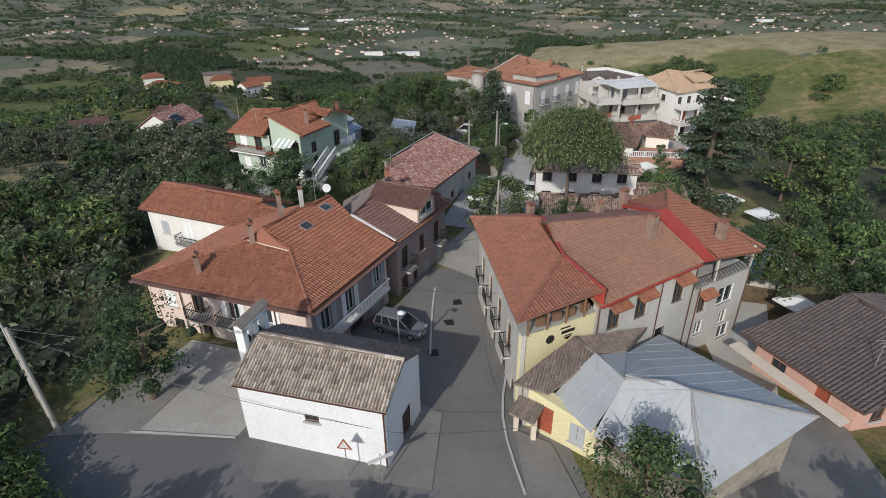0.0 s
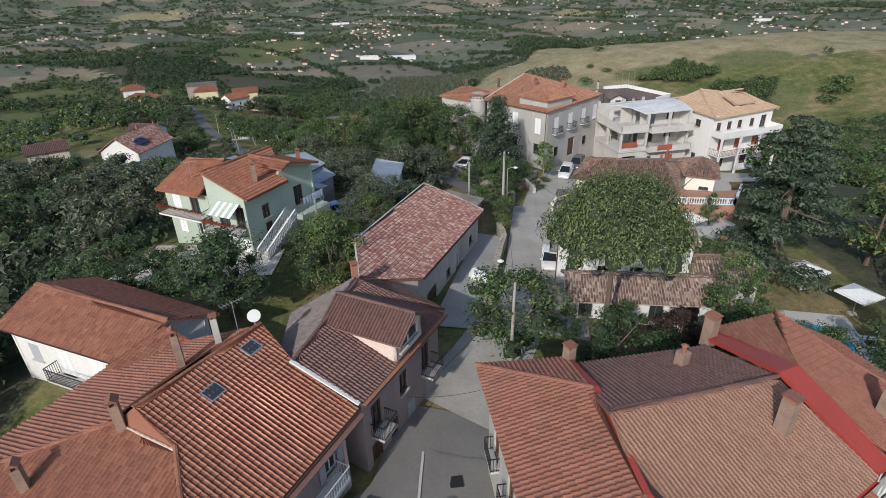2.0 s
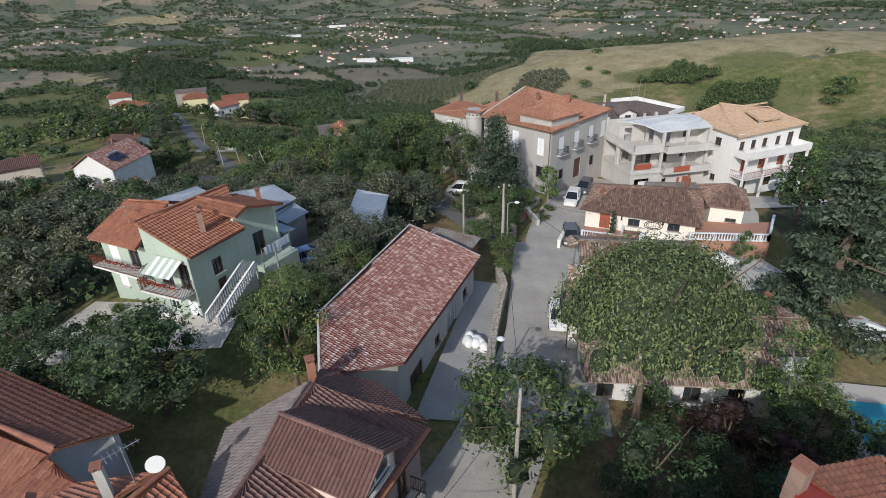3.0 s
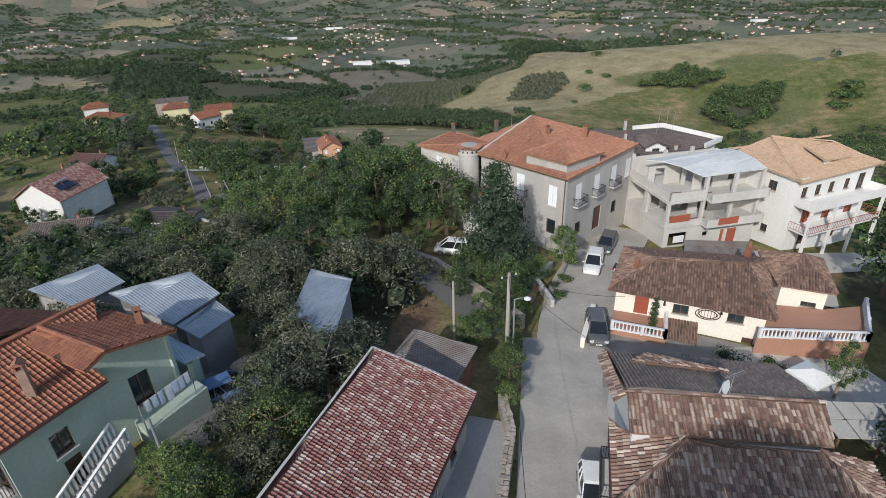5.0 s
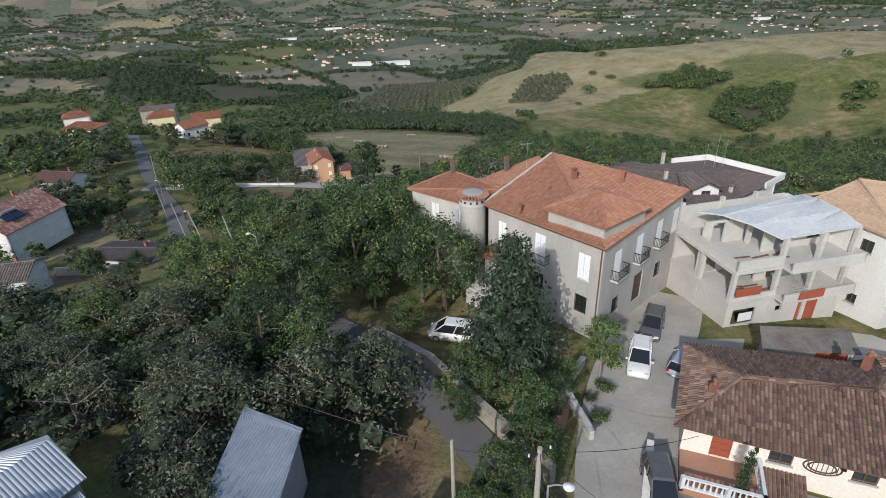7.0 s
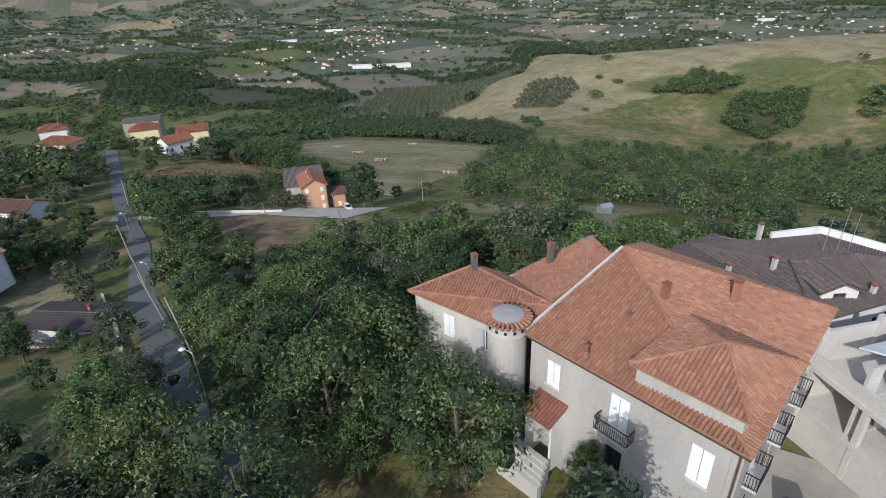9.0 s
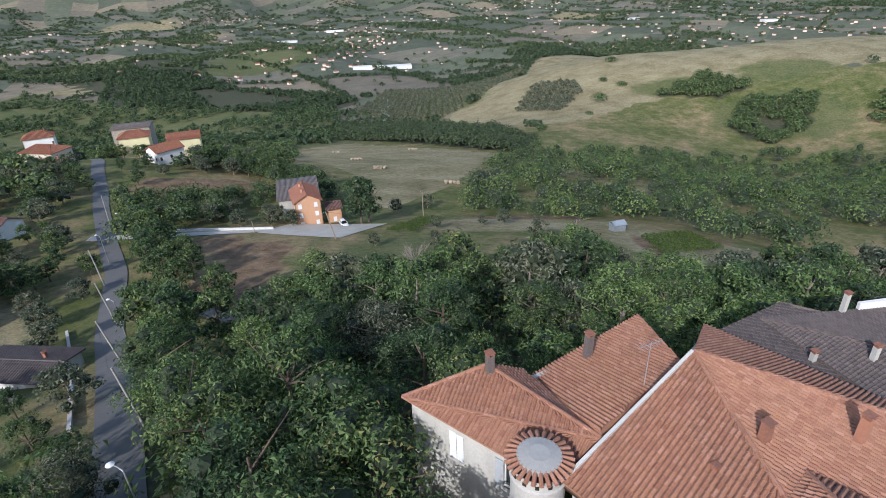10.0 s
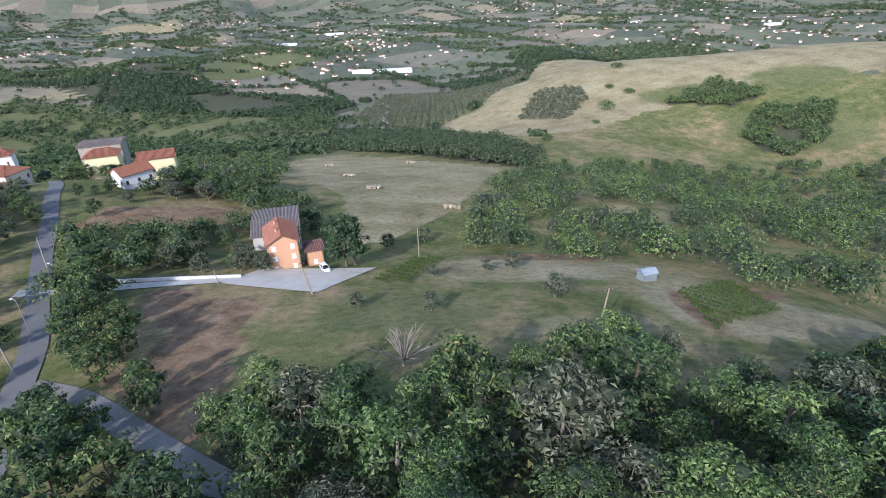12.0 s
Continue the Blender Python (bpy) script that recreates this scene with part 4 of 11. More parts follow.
def make_tree(name, label, mat, bark, height, radius, seed, leaves=2600, size=0.3, kind="broad"):
    rnd = random.Random(seed)
    root = thing(name, (0, 0, -500), label, "tree" if "shrub" not in name else "shrub")
    lobes = []
    if kind == "broad":
        for i in range(44):
            a, h = rnd.uniform(0, 6.283), rnd.random()
            prof = math.sin(math.pi * min(0.97, 0.12 + 0.86 * h)) ** 0.6
            rr = radius * prof * rnd.uniform(0.3, 0.86)
            s = radius * rnd.uniform(0.18, 0.36)
            lobes.append(((math.cos(a) * rr, math.sin(a) * rr, height * (0.26 + 0.66 * h)), (s, s, s * rnd.uniform(0.65, 0.95))))
    elif kind == "umbrella":
        for i in range(64):
            a, k = i * 2.4, math.sqrt((i + 0.5) / 64)
            s = radius * rnd.uniform(0.19, 0.27)
            lobes.append(((math.cos(a) * radius * 0.82 * k, math.sin(a) * radius * 0.82 * k, height * (0.94 - 0.24 * k ** 2.4) + rnd.uniform(-0.3, 0.3)), (s, s, s * 0.72)))
    elif kind == "cone":
        for i in range(30):
            h = i / 29
            a = i * 2.4
            rr = radius * (1 - h) * 0.62
            s = radius * (0.3 + 0.28 * (1 - h))
            lobes.append(((math.cos(a) * rr, math.sin(a) * rr, height * (0.1 + 0.86 * h)), (s, s, height * 0.07)))
    elif kind == "layers":
        for i in range(46):
            h = rnd.random() ** 0.9
            a = rnd.uniform(0, 6.283)
            rr = radius * (1 - 0.8 * h) * rnd.uniform(0.3, 0.85)
            s = radius * rnd.uniform(0.2, 0.34) * (1 - 0.45 * h)
            lobes.append(((math.cos(a) * rr, math.sin(a) * rr, height * (0.12 + 0.85 * h) - rr * 0.12), (s * 1.25, s * 1.25, s * 0.3)))
    elif kind == "column":
        for i in range(22):
            h = i / 21
            prof = math.sin(math.pi * (0.1 + 0.87 * h)) ** 0.5
            a = i * 2.4
            lobes.append(((math.cos(a) * radius * 0.3, math.sin(a) * radius * 0.3, height * (0.05 + 0.9 * h)), (radius * 0.75 * prof, radius * 0.75 * prof, height * 0.07)))
    elif kind == "bush":
        for i in range(12):
            a, k = rnd.uniform(0, 6.283), math.sqrt(rnd.random())
            s = radius * rnd.uniform(0.3, 0.5)
            lobes.append(((math.cos(a) * radius * 0.6 * k, math.sin(a) * radius * 0.6 * k, height * rnd.uniform(0.25, 0.7)), (s, s, s * 0.8)))
    tot = sum(l[1][0] * l[1][1] + 2 * l[1][0] * l[1][2] for l in lobes)
    per = [max(4, int(leaves * (l[1][0] * l[1][1] + 2 * l[1][0] * l[1][2]) / tot)) for l in lobes]
    v, f = leaf_cloud(lobes, per, size, seed, 0.5 if kind in ("umbrella", "layers") else 0.0)
    base = np.array((0, 0, -500))
    # inner mass of twigs and leaves, its shade put into a dark colour
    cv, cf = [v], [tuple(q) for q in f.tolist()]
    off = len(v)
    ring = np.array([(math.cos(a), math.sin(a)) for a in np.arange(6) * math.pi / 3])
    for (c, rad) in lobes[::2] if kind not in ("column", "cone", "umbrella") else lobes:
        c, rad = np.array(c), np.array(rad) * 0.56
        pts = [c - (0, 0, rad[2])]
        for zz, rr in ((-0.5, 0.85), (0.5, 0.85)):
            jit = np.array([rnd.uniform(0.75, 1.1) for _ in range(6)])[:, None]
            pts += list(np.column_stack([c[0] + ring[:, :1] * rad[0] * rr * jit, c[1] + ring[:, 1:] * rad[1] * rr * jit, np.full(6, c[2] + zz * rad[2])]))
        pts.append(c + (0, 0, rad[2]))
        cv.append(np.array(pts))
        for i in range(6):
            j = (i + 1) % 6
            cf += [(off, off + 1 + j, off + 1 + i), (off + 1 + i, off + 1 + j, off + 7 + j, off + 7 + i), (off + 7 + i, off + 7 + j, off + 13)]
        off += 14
    second_mat(part("crown", np.concatenate(cv) + base, cf, mat, root), M_CROWN_SHADE_RED if mat is M_LEAF_RED else M_CROWN_SHADE, len(f))
    g = Geo()
    r0 = max(0.07, height * 0.022)
    if kind == "umbrella":
        limb_set(g, height * 0.82, radius, seed, 9, r0 * 1.2, 0.75, 0.62)
    elif kind == "bush":
        limb_set(g, height * 0.5, radius, seed, 5, 0.06, 0.6, 0.15)
    elif kind in ("cone", "column", "layers"):
        g.tube([(0, 0, -0.4), (0, 0, height * 0.5), (0, 0, height * 0.95)], [r0 * 1.2, r0 * 0.8, 0.04], 7)
        if kind == "layers":
            for i in range(12):
                a, z = i * 2.4, height * (0.15 + 0.06 * i)
                ln = radius * (1 - z / height) * 0.9
                g.tube([(0, 0, z), (math.cos(a) * ln, math.sin(a) * ln, z - 0.1 * ln)], [r0 * 0.4, 0.03], 5)
    else:
        limb_set(g, height * 0.72, radius, seed, 7, r0, 0.7, 0.3)
    part("trunk", np.array(g.v) + base, g.f, bark, root)
    HEIGHT[root] = height
    return root


KINDS = {}
KINDS["broad"] = [make_tree("broadleaf_tree", "round-crowned green broadleaf tree on the slope", M_LEAF, M_BARK, 8.0, 3.6, s, 1300, 0.28) for s in (11, 12, 13)]
KINDS["dark"] = [make_tree("dark_tree", "dark green dense broadleaf tree", M_LEAF_DARK, M_BARK, 9.0, 3.8, s, 1300, 0.28) for s in (21, 22, 23)]
KINDS["olive"] = [make_tree("olive_tree", "grey-green olive tree with a loose crown", M_LEAF_OLIVE, M_BARK_PALE, 5.4, 3.2, s, 1600, 0.19) for s in (31, 32, 33)]
KINDS["bright"] = [make_tree("lime_green_tree", "bright green leafy tree in full sun", M_LEAF_BRIGHT, M_BARK_PALE, 7.5, 3.0, s, 1700, 0.2) for s in (41, 42)]
KINDS["pine"] = [make_tree("umbrella_pine", "umbrella pine with a broad flat bright green crown", M_LEAF_PINE, M_BARK, 12.0, 7.2, 51, 30000, 0.125, "umbrella")]
KINDS["cedar"] = [make_tree("cedar_tree", "tall dark cedar with drooping layered branches", M_LEAF_CEDAR, M_BARK, 15.0, 6.5, 61, 15000, 0.22, "layers")]
KINDS["cypress"] = [make_tree("cypress_tree", "slim dark green cypress", M_LEAF_DARK, M_BARK, 9.0, 1.3, 71, 3000, 0.13, "column")]
KINDS["fir"] = [make_tree("fir_tree", "broad conical dark green conifer", M_LEAF_CEDAR, M_BARK, 11.0, 4.2, 81, 8000, 0.18, "cone")]
KINDS["bush"] = [make_tree("shrub", "low green leafy shrub on the ground", M_LEAF, M_BARK, 1.8, 1.4, s, 600, 0.13, "bush") for s in (91, 92)]
KINDS["bush_olive"] = [make_tree("shrub", "low grey-green shrub on the ground", M_LEAF_OLIVE, M_BARK, 1.8, 1.4, 93, 600, 0.12, "bush")]
KINDS["purple"] = [make_tree("plum_tree", "small purple-leaved plum tree", M_LEAF_RED, M_BARK, 5.0, 2.4, 95, 1800, 0.15)]
KINDS["thin"] = [make_tree("young_tree", "slender young tree with thin light green foliage", M_LEAF_BRIGHT, M_BARK_PALE, 8.5, 2.6, s, 2200, 0.15) for s in (97, 98)]
# finely leaved models for the trees that stand near the flight
KINDS["broad_fine"] = [make_tree("broadleaf_tree", "round-crowned green broadleaf tree on the slope", M_LEAF, M_BARK, 8.0, 3.6, s, 4300, 0.135) for s in (111, 112, 113, 114)]
KINDS["dark_fine"] = [make_tree("dark_tree", "dark green dense broadleaf tree", M_LEAF_DARK, M_BARK, 9.0, 3.8, s, 4300, 0.135) for s in (121, 122, 123)]
KINDS["olive_fine"] = [make_tree("olive_tree", "grey-green olive tree with a loose crown", M_LEAF_OLIVE, M_BARK_PALE, 5.4, 3.2, s, 3500, 0.12) for s in (131, 132, 133)]
KINDS["bright_fine"] = [make_tree("lime_green_tree", "bright green leafy tree in full sun", M_LEAF_BRIGHT, M_BARK_PALE, 7.5, 3.0, s, 4200, 0.13) for s in (141, 142)]
KINDS["thin_fine"] = [make_tree("young_tree", "slender young tree with thin light green foliage", M_LEAF_BRIGHT, M_BARK_PALE, 8.5, 2.6, s, 3600, 0.11) for s in (197, 198)]
USED = {k: 0 for k in KINDS}
TREES = []
tree_rnd = random.Random(5)


def plant(kind, x, y, h=None, wide=1.0, z=None, turn=None):
    """Sets a copy of a tree on the land, h metres high; the first plants take the models themselves."""
    if kind + "_fine" in KINDS and abs(x - 2) < 36 and 15 < y < 150:
        kind += "_fine"
    models = KINDS[kind]
    i = USED[kind]
    USED[kind] += 1
    model = models[i % len(models)]
    s = (h or HEIGHT[model]) / HEIGHT[model]
    zz = float(land(x, y)) if z is None else z
    m = Matrix.LocRotScale((x, y, zz - 0.05), Euler((0, 0, tree_rnd.uniform(0, 6.283) if turn is None else turn)), (s * wide, s * wide, s))
    TREES.append((x, y))
    if i < len(models):
        model.matrix_basis = m
        return model
    ob = copy_thing(model, Matrix.Identity(4))
    ob.matrix_basis = m
    return ob

# ---- village: chapel ----
def chapel():
    root = thing("chapel", at(-7, 26, 0), "small white chapel with an old barrel-tile roof and bell gable", "chapel")
    a, b, c, d = (-12.4, 24.4), (-3.2, 22.0), (-1.4, 27.2), (-10.9, 30.2)
    p, q, r, s = inset([a, b, c, d], 0.18)
    z0, z1 = 2.2, 8.05
    wall(root, p, q, z0, z1, M_CHAPEL, [(4.6, 3.9, 0.9, 0.5, "brown")])
    wall(root, q, r, z0, z1, M_CHAPEL, [(2.9, 1.0, 1.4, 2.3, "door_brown")])
    wall(root, r, s, z0, z1, M_CHAPEL)
    wall(root, s, p, z0, z1, M_CHAPEL)
    ra, rb = Vector((-11.65, 27.3, 9.55)), Vector((-2.3, 24.6, 9.55))
    gable(root, q, r, (rb.x - 0.15, rb.y, rb.z - 0.12), z1, M_CHAPEL)
    gable(root, s, p, (ra.x + 0.15, ra.y, ra.z - 0.12), z1, M_CHAPEL)
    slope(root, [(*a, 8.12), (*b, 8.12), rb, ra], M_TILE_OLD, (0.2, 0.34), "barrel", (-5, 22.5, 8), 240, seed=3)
    # back slope in a darker, greyer tile than the front
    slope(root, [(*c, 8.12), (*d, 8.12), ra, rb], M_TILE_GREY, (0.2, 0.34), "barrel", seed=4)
    ridge(root, ra, rb, M_TILE_OLD)
    gutter(root, (a[0], a[1] - 0.06, 8.06), (b[0], b[1] - 0.06, 8.06))
    downpipe(root, (q.x - 0.1, q.y - 0.08, 8.0), 3.4)
    # bell gable on the west end
    u = Vector((0.3, 0.95, 0)).normalized()
    n = Vector((u.y, -u.x, 0))
    up = Vector((0, 0, 1))
    o = Vector((-11.75, 27.4, 0))
    g = Geo()
    for k in (-1.0, 0.0, 1.0):
        g.box(o + u * k * 1.05 + up * 9.3, u * 0.2, n * 0.28, up * 1.3)
    g.box(o + up * 10.6, u * 1.25, n * 0.28, up * 0.25)
    g.box(o + up * 8.4, u * 1.25, n * 0.28, up * 0.55)
    bg_ = part("bell_gable", g.v, g.f, M_CHAPEL, root)
    g = Geo()
    for k in (-0.52, 0.52):
        c0 = o + u * k + up * 9.25
        g.tube([c0 + up * 0.5, c0 + up * 0.35, c0, c0 - up * 0.08], [0.06, 0.16, 0.2, 0.26], 10)
    part("bell", g.v, g.f, M_DARKMETAL, bg_)
    g = Geo()
    for k in (-1, 1):
        g.prism([o + u * 1.45 + n * 0.42 * k + up * 10.85, o - u * 1.45 + n * 0.42 * k + up * 10.85, o - u * 1.45 + up * 11.15, o + u * 1.45 + up * 11.15], up * 0.07)
    part("gable_cap", g.v, g.f, M_TILE_GREY, bg_)
    return root


def house_a():
    root = thing("corner_house", at(-14, 40, 0), "two-storey pale house with an orange hipped tile roof", "house")
    W, S, E, N = (-24.6, 37.2, 7.9), (-9.2, 31.4, 8.3), (-4.1, 41.4, 8.3), (-19.5, 47.2, 7.9)
    w, s, e, n = inset([W, S, E, N], 0.6)
    z1 = 8.0
    wall(root, w, s, 0.5, z1, M_PINKISH, [(2.2, 4.9, 1.0, 2.1, "shut_white"), (5.0, 4.9, 1.0, 2.1, "brown"), (8.3, 4.9, 1.1, 2.2, "open_white"), (11.2, 5.3, 1.3, 1.3, "open_white"), (8.3, 2.3, 1.0, 1.2, "brown"), (5.2, 2.3, 1.0, 1.4, "brown"), (2.4, 2.3, 1.0, 1.4, "brown")], floor=0.5)
    # the street side's shade is put into this darker plaster
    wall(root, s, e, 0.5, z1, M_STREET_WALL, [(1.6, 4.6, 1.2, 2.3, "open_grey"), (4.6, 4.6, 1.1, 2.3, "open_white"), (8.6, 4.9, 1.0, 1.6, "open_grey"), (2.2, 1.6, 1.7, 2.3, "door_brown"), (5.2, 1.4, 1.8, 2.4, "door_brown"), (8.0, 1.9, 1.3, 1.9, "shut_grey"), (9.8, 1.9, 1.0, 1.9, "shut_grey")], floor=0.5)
    wall(root, e, n, 0.5, z1, M_PINKISH)
    wall(root, n, w, 0.5, z1, M_PINKISH, [(4, 4.9, 1.0, 1.5, "shut_grey"), (7, 4.9, 1.0, 1.5, "shut_grey")], floor=0.5)
    street = plane_z(S, E, (-10.2, 45.9, 11.0))
    Rn, Gp, H = on(street, -10.2, 45.9), on(street, -14.3, 38.9), on(street, -11.9, 37.4)
    front = plane_z(W, S, (-11.9, 37.4, 9.85))
    Q = on(front, -15.7, 39.3)
    H2 = on(front, -11.9, 37.4)
    bw = on(street, -7.6, 43.3)
    slope(root, [S, E, bw, Rn, Gp, H], M_TILE_A, (0.25, 0.37), "marseille", (-7, 35, 9), 240, seed=5)
    slope(root, [W, S, H2, Q], M_TILE_A, (0.25, 0.37), "marseille", (-10, 33, 8.6), 120, seed=6)
    slope(root, [N, W, Q, on(plane_z(N, W, Q), -16.6, 41.5), (-11.0, 46.2, 10.6)], M_TILE_B, (0.25, 0.37), "marseille", seed=7)
    ridge(root, S, H, M_TILE_A)
    ridge(root, W, Q, M_TILE_A)
    ridge(root, Gp, Rn, M_TILE_A)
    ridge(root, H2, Q, M_TILE_A)
    g = Geo().prism([H2, H, Gp, Q], (0.05, 0.12, 0))
    part("gable", g.v, g.f, M_TILE_B, root)
    g = Geo().bar(H2 + Vector((0, -0.05, 0.06)), Q + Vector((0, -0.05, 0.06)), 0.14, 0.12)
    part("flashing", g.v, g.f, M_CREAM, root, "thin pale mortar line")
    gutter(root, Vector(W) + Vector((-0.02, -0.08, -0.06)), Vector(S) + Vector((-0.02, -0.08, -0.06)))
    gutter(root, Vector(S) + Vector((0.08, -0.02, -0.06)), Vector(E) + Vector((0.08, -0.02, -0.06)))
    for k in (0.22, 0.3, 0.55, 0.8):
        p = Vector(w).lerp(s, k)
        downpipe(root, (p.x - 0.05, p.y - 0.1, 7.9), 1.5)
    g = Geo()
    for a, b in ((W, S), (S, E)):
        a, b = Vector(a), Vector(b)
        g.bar(a + Vector((0, 0, -0.2)), b + Vector((0, 0, -0.2)), 0.9, 0.06)
    part("eave_board", g.v, g.f, M_TILE_BROWN, root)
    u = (e - s).normalized()
    balcony(root, s + u * 0.7, s + u * 8.9, 5.0, 1.0, 0.95, M_WHITE, solid=False, rail_mat=M_SHUT_WHITE, step=0.2)
    u = (s - w).normalized()
    balcony(root, w + u * 4.2, w + u * 6.0, 5.2, 0.9)
    balcony(root, w + u * 7.2, w + u * 9.4, 5.2, 0.9)
    chimney(root, -18.9, 36.6, 8.0, 10.2, 0.55, 0.55, 0.4, M_FLUE, "gable")
    chimney(root, -15.2, 38.9, 9.6, 11.7, 0.6, 0.6, 0.4, M_FLUE, "gable")
    chimney(root, -14.0, 43.3, 9.6, 12.6, 0.5, 0.5, 0.4, M_FLUE, "gable")
    chimney(root, -12.6, 45.2, 9.6, 12.3, 0.5, 0.5, 0.4, M_GREY_WALL, "slab")
    nrm = Vector((0.0, 0.0, 1.0))
    for x, y in ((-11.2, 40.6), (-10.2, 43.9)):
        c = on(street, x, y, 0.06)
        a1, a2 = (on(street, x + 0.25, y + 0.5) - on(street, x, y)), (on(street, x + 0.4, y - 0.2) - on(street, x, y))
        g = Geo().box(c, a1 * 0.9, a2 * 0.9, nrm * 0.05)
        sk = part("skylight", g.v, g.f, M_STEEL, root)
        g = Geo().box(c + nrm * 0.055, a1 * 0.75, a2 * 0.75, nrm * 0.004)
        part("pane", g.v, g.f, M_GLASS, sk)
    return root


def annex():
    root = thing("white_annex", at(-22, 51, 0), "long low white house with a red tile roof", "house")
    A, B = Vector((-30.6, 50.6, 8.0)), Vector((-19.3, 46.0, 8.0))
    C, D = Vector((-15.2, 51.3, 8.0)), Vector((-27.2, 57.3, 8.0))
    ra, rb = Vector((-29.0, 53.5, 9.6)), Vector((-17.2, 48.6, 9.6))
    a, b, c, d = inset([A, B, C, D], 0.5)
    wall(root, a, b, 0.5, 7.9, M_WHITE, [(2.0, 4.9, 1.0, 1.4, "shut_grey"), (5.0, 4.4, 1.1, 2.1, "shut_white"), (8.3, 4.4, 1.1, 2.1, "shut_white"), (5.0, 1.6, 1.1, 2.1, "shut_grey"), (9.0, 1.6, 1.1, 2.1, "shut_grey")], floor=0.5)
    wall(root, b, c, 0.5, 7.9, M_WHITE)
    wall(root, c, d, 0.5, 7.9, M_WHITE)
    wall(root, d, a, 0.5, 7.9, M_WHITE)
    gable(root, b, c, rb + Vector((-0.4, 0.1, -0.15)), 7.9, M_WHITE)
    gable(root, d, a, ra + Vector((0.4, -0.1, -0.15)), 7.9, M_WHITE)
    slope(root, [A, B, rb, ra], M_TILE_A, (0.3, 0.4), "marseille", seed=8)
    # back slope's shade put into a slightly darker tile
    slope(root, [C, D, ra, rb], M_TILE_B, (0.3, 0.4), "marseille", seed=9)
    ridge(root, ra, rb, M_TILE_B)
    gutter(root, A + Vector((0, -0.08, -0.05)), B + Vector((0, -0.08, -0.05)))
    u = (b - a).normalized()
    balcony(root, a + u * 4.0, a + u * 9.6, 4.9, 1.0)
    # stepped lean-to towards the corner house
    p = [Vector((-19.9, 45.4, 8.45)), Vector((-15.4, 43.4, 8.45)), Vector((-13.4, 45.6, 9.3)), Vector((-17.3, 48.2, 9.3))]
    slope(root, p, M_TILE_A, (0.3, 0.4), "marseille", seed=10)
    w2 = inset(p, 0.35)
    for i in range(4):
        wall(root, w2[i], w2[(i + 1) % 4], 0.5, 8.35, M_WHITE)
    return root


def brown_house():
    root = thing("brown_roofed_house", at(-4, 48, 0), "narrow two-storey house with brown tile roof and dormer", "house")
    S, E = Vector((-3.9, 41.5, 8.55)), Vector((0.7, 50.6, 8.1))
    sl = plane_z(S, E, (-7.8, 43.2, 10.25))
    Rw, Rn = on(sl, -7.8, 43.2), on(sl, -5.2, 51.6)
    bk = Vector((-9.9, 50.6, 8.6)), Vector((-8.9, 44.0, 9.2))
    far = Vector((-2.2, 54.3, 8.3))
    foot = inset([S, E, (-5.0, 54.6), (-9.7, 51.0), (-8.2, 44.0)], 0.35)
    holes = [(1.4, 4.6, 1.1, 2.1, "brown"), (4.6, 4.8, 1.0, 1.7, "brown"), (7.6, 4.4, 1.1, 2.2, "brown"), (1.2, 1.6, 1.2, 2.2, "door_brown"), (3.2, 1.6, 0.9, 2.1, "brown"), (5.4, 2.0, 1.0, 1.5, "shut_grey"), (8.0, 2.0, 1.0, 1.7, "shut_grey")]
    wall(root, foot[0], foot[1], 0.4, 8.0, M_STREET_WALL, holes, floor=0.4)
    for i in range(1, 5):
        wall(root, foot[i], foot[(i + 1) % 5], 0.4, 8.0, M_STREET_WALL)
    slope(root, [S, E, Rn, Rw], M_TILE_BROWN, (0.24, 0.36), "marseille", (-3, 44, 9), 200, seed=11)
    slope(root, [bk[0], bk[1], Rw, Rn], M_TILE_GREYFLAT, (0.24, 0.36), "marseille", seed=12)
    slope(root, [E, far, (-5.6, 54.2, 8.9), Rn], M_TILE_BROWN, (0.24, 0.36), "marseille", seed=13)
    ridge(root, Rw, Rn, M_TILE_BROWN)
    g = Geo().bar(S + Vector((-0.1, 0.0, 0.05)), Rw + Vector((-0.1, 0, 0.08)), 0.22, 0.12)
    part("verge_trim", g.v, g.f, M_WHITE, root)
    g = Geo().bar(E + Vector((0.05, 0, -0.02)), S + Vector((0.05, 0, -0.02)), 0.5, 0.05)
    part("eave_board", g.v, g.f, M_TILE_A, root)
    gutter(root, S + Vector((0.3, 0, -0.05)), E + Vector((0.3, 0, -0.05)))
    # dormer
    u = (E - S).normalized()
    u = Vector((u.x, u.y, 0)).normalized()
    out = Vector((u.y, -u.x, 0))
    f = Vector((-2.15, 44.9, 0))
    h = f + u * 3.1
    up = Vector((0, 0, 1))
    deep = 5.2
    zs, zt = 10.15, 11.3
    wall(root, f, h, 8.6, zs, M_PINKISH, [(1.55, 0.45, 2.3, 0.95, "win")], thick=0.2, name="dormer_front")
    wall(root, f - out * deep, f, 8.6, zs, M_PINKISH, thick=0.2, name="dormer_side")
    wall(root, h, h - out * deep, 8.6, zs, M_PINKISH, thick=0.2, name="dormer_side")
    mid = (f + h) / 2
    gable(root, f, h, (mid.x, mid.y, zt - 0.12), zs, M_PINKISH, 0.2)
    top1, top2 = mid + out * 0.55 + up * zt, mid - out * deep + up * zt
    slope(root, [f - u * 0.35 - out * deep + up * zs, f - u * 0.35 + out * 0.55 + up * zs, top1, top2], M_TILE_BROWN, (0.22, 0.34), "barrel", (-2, 44, 10), 60, seed=14)
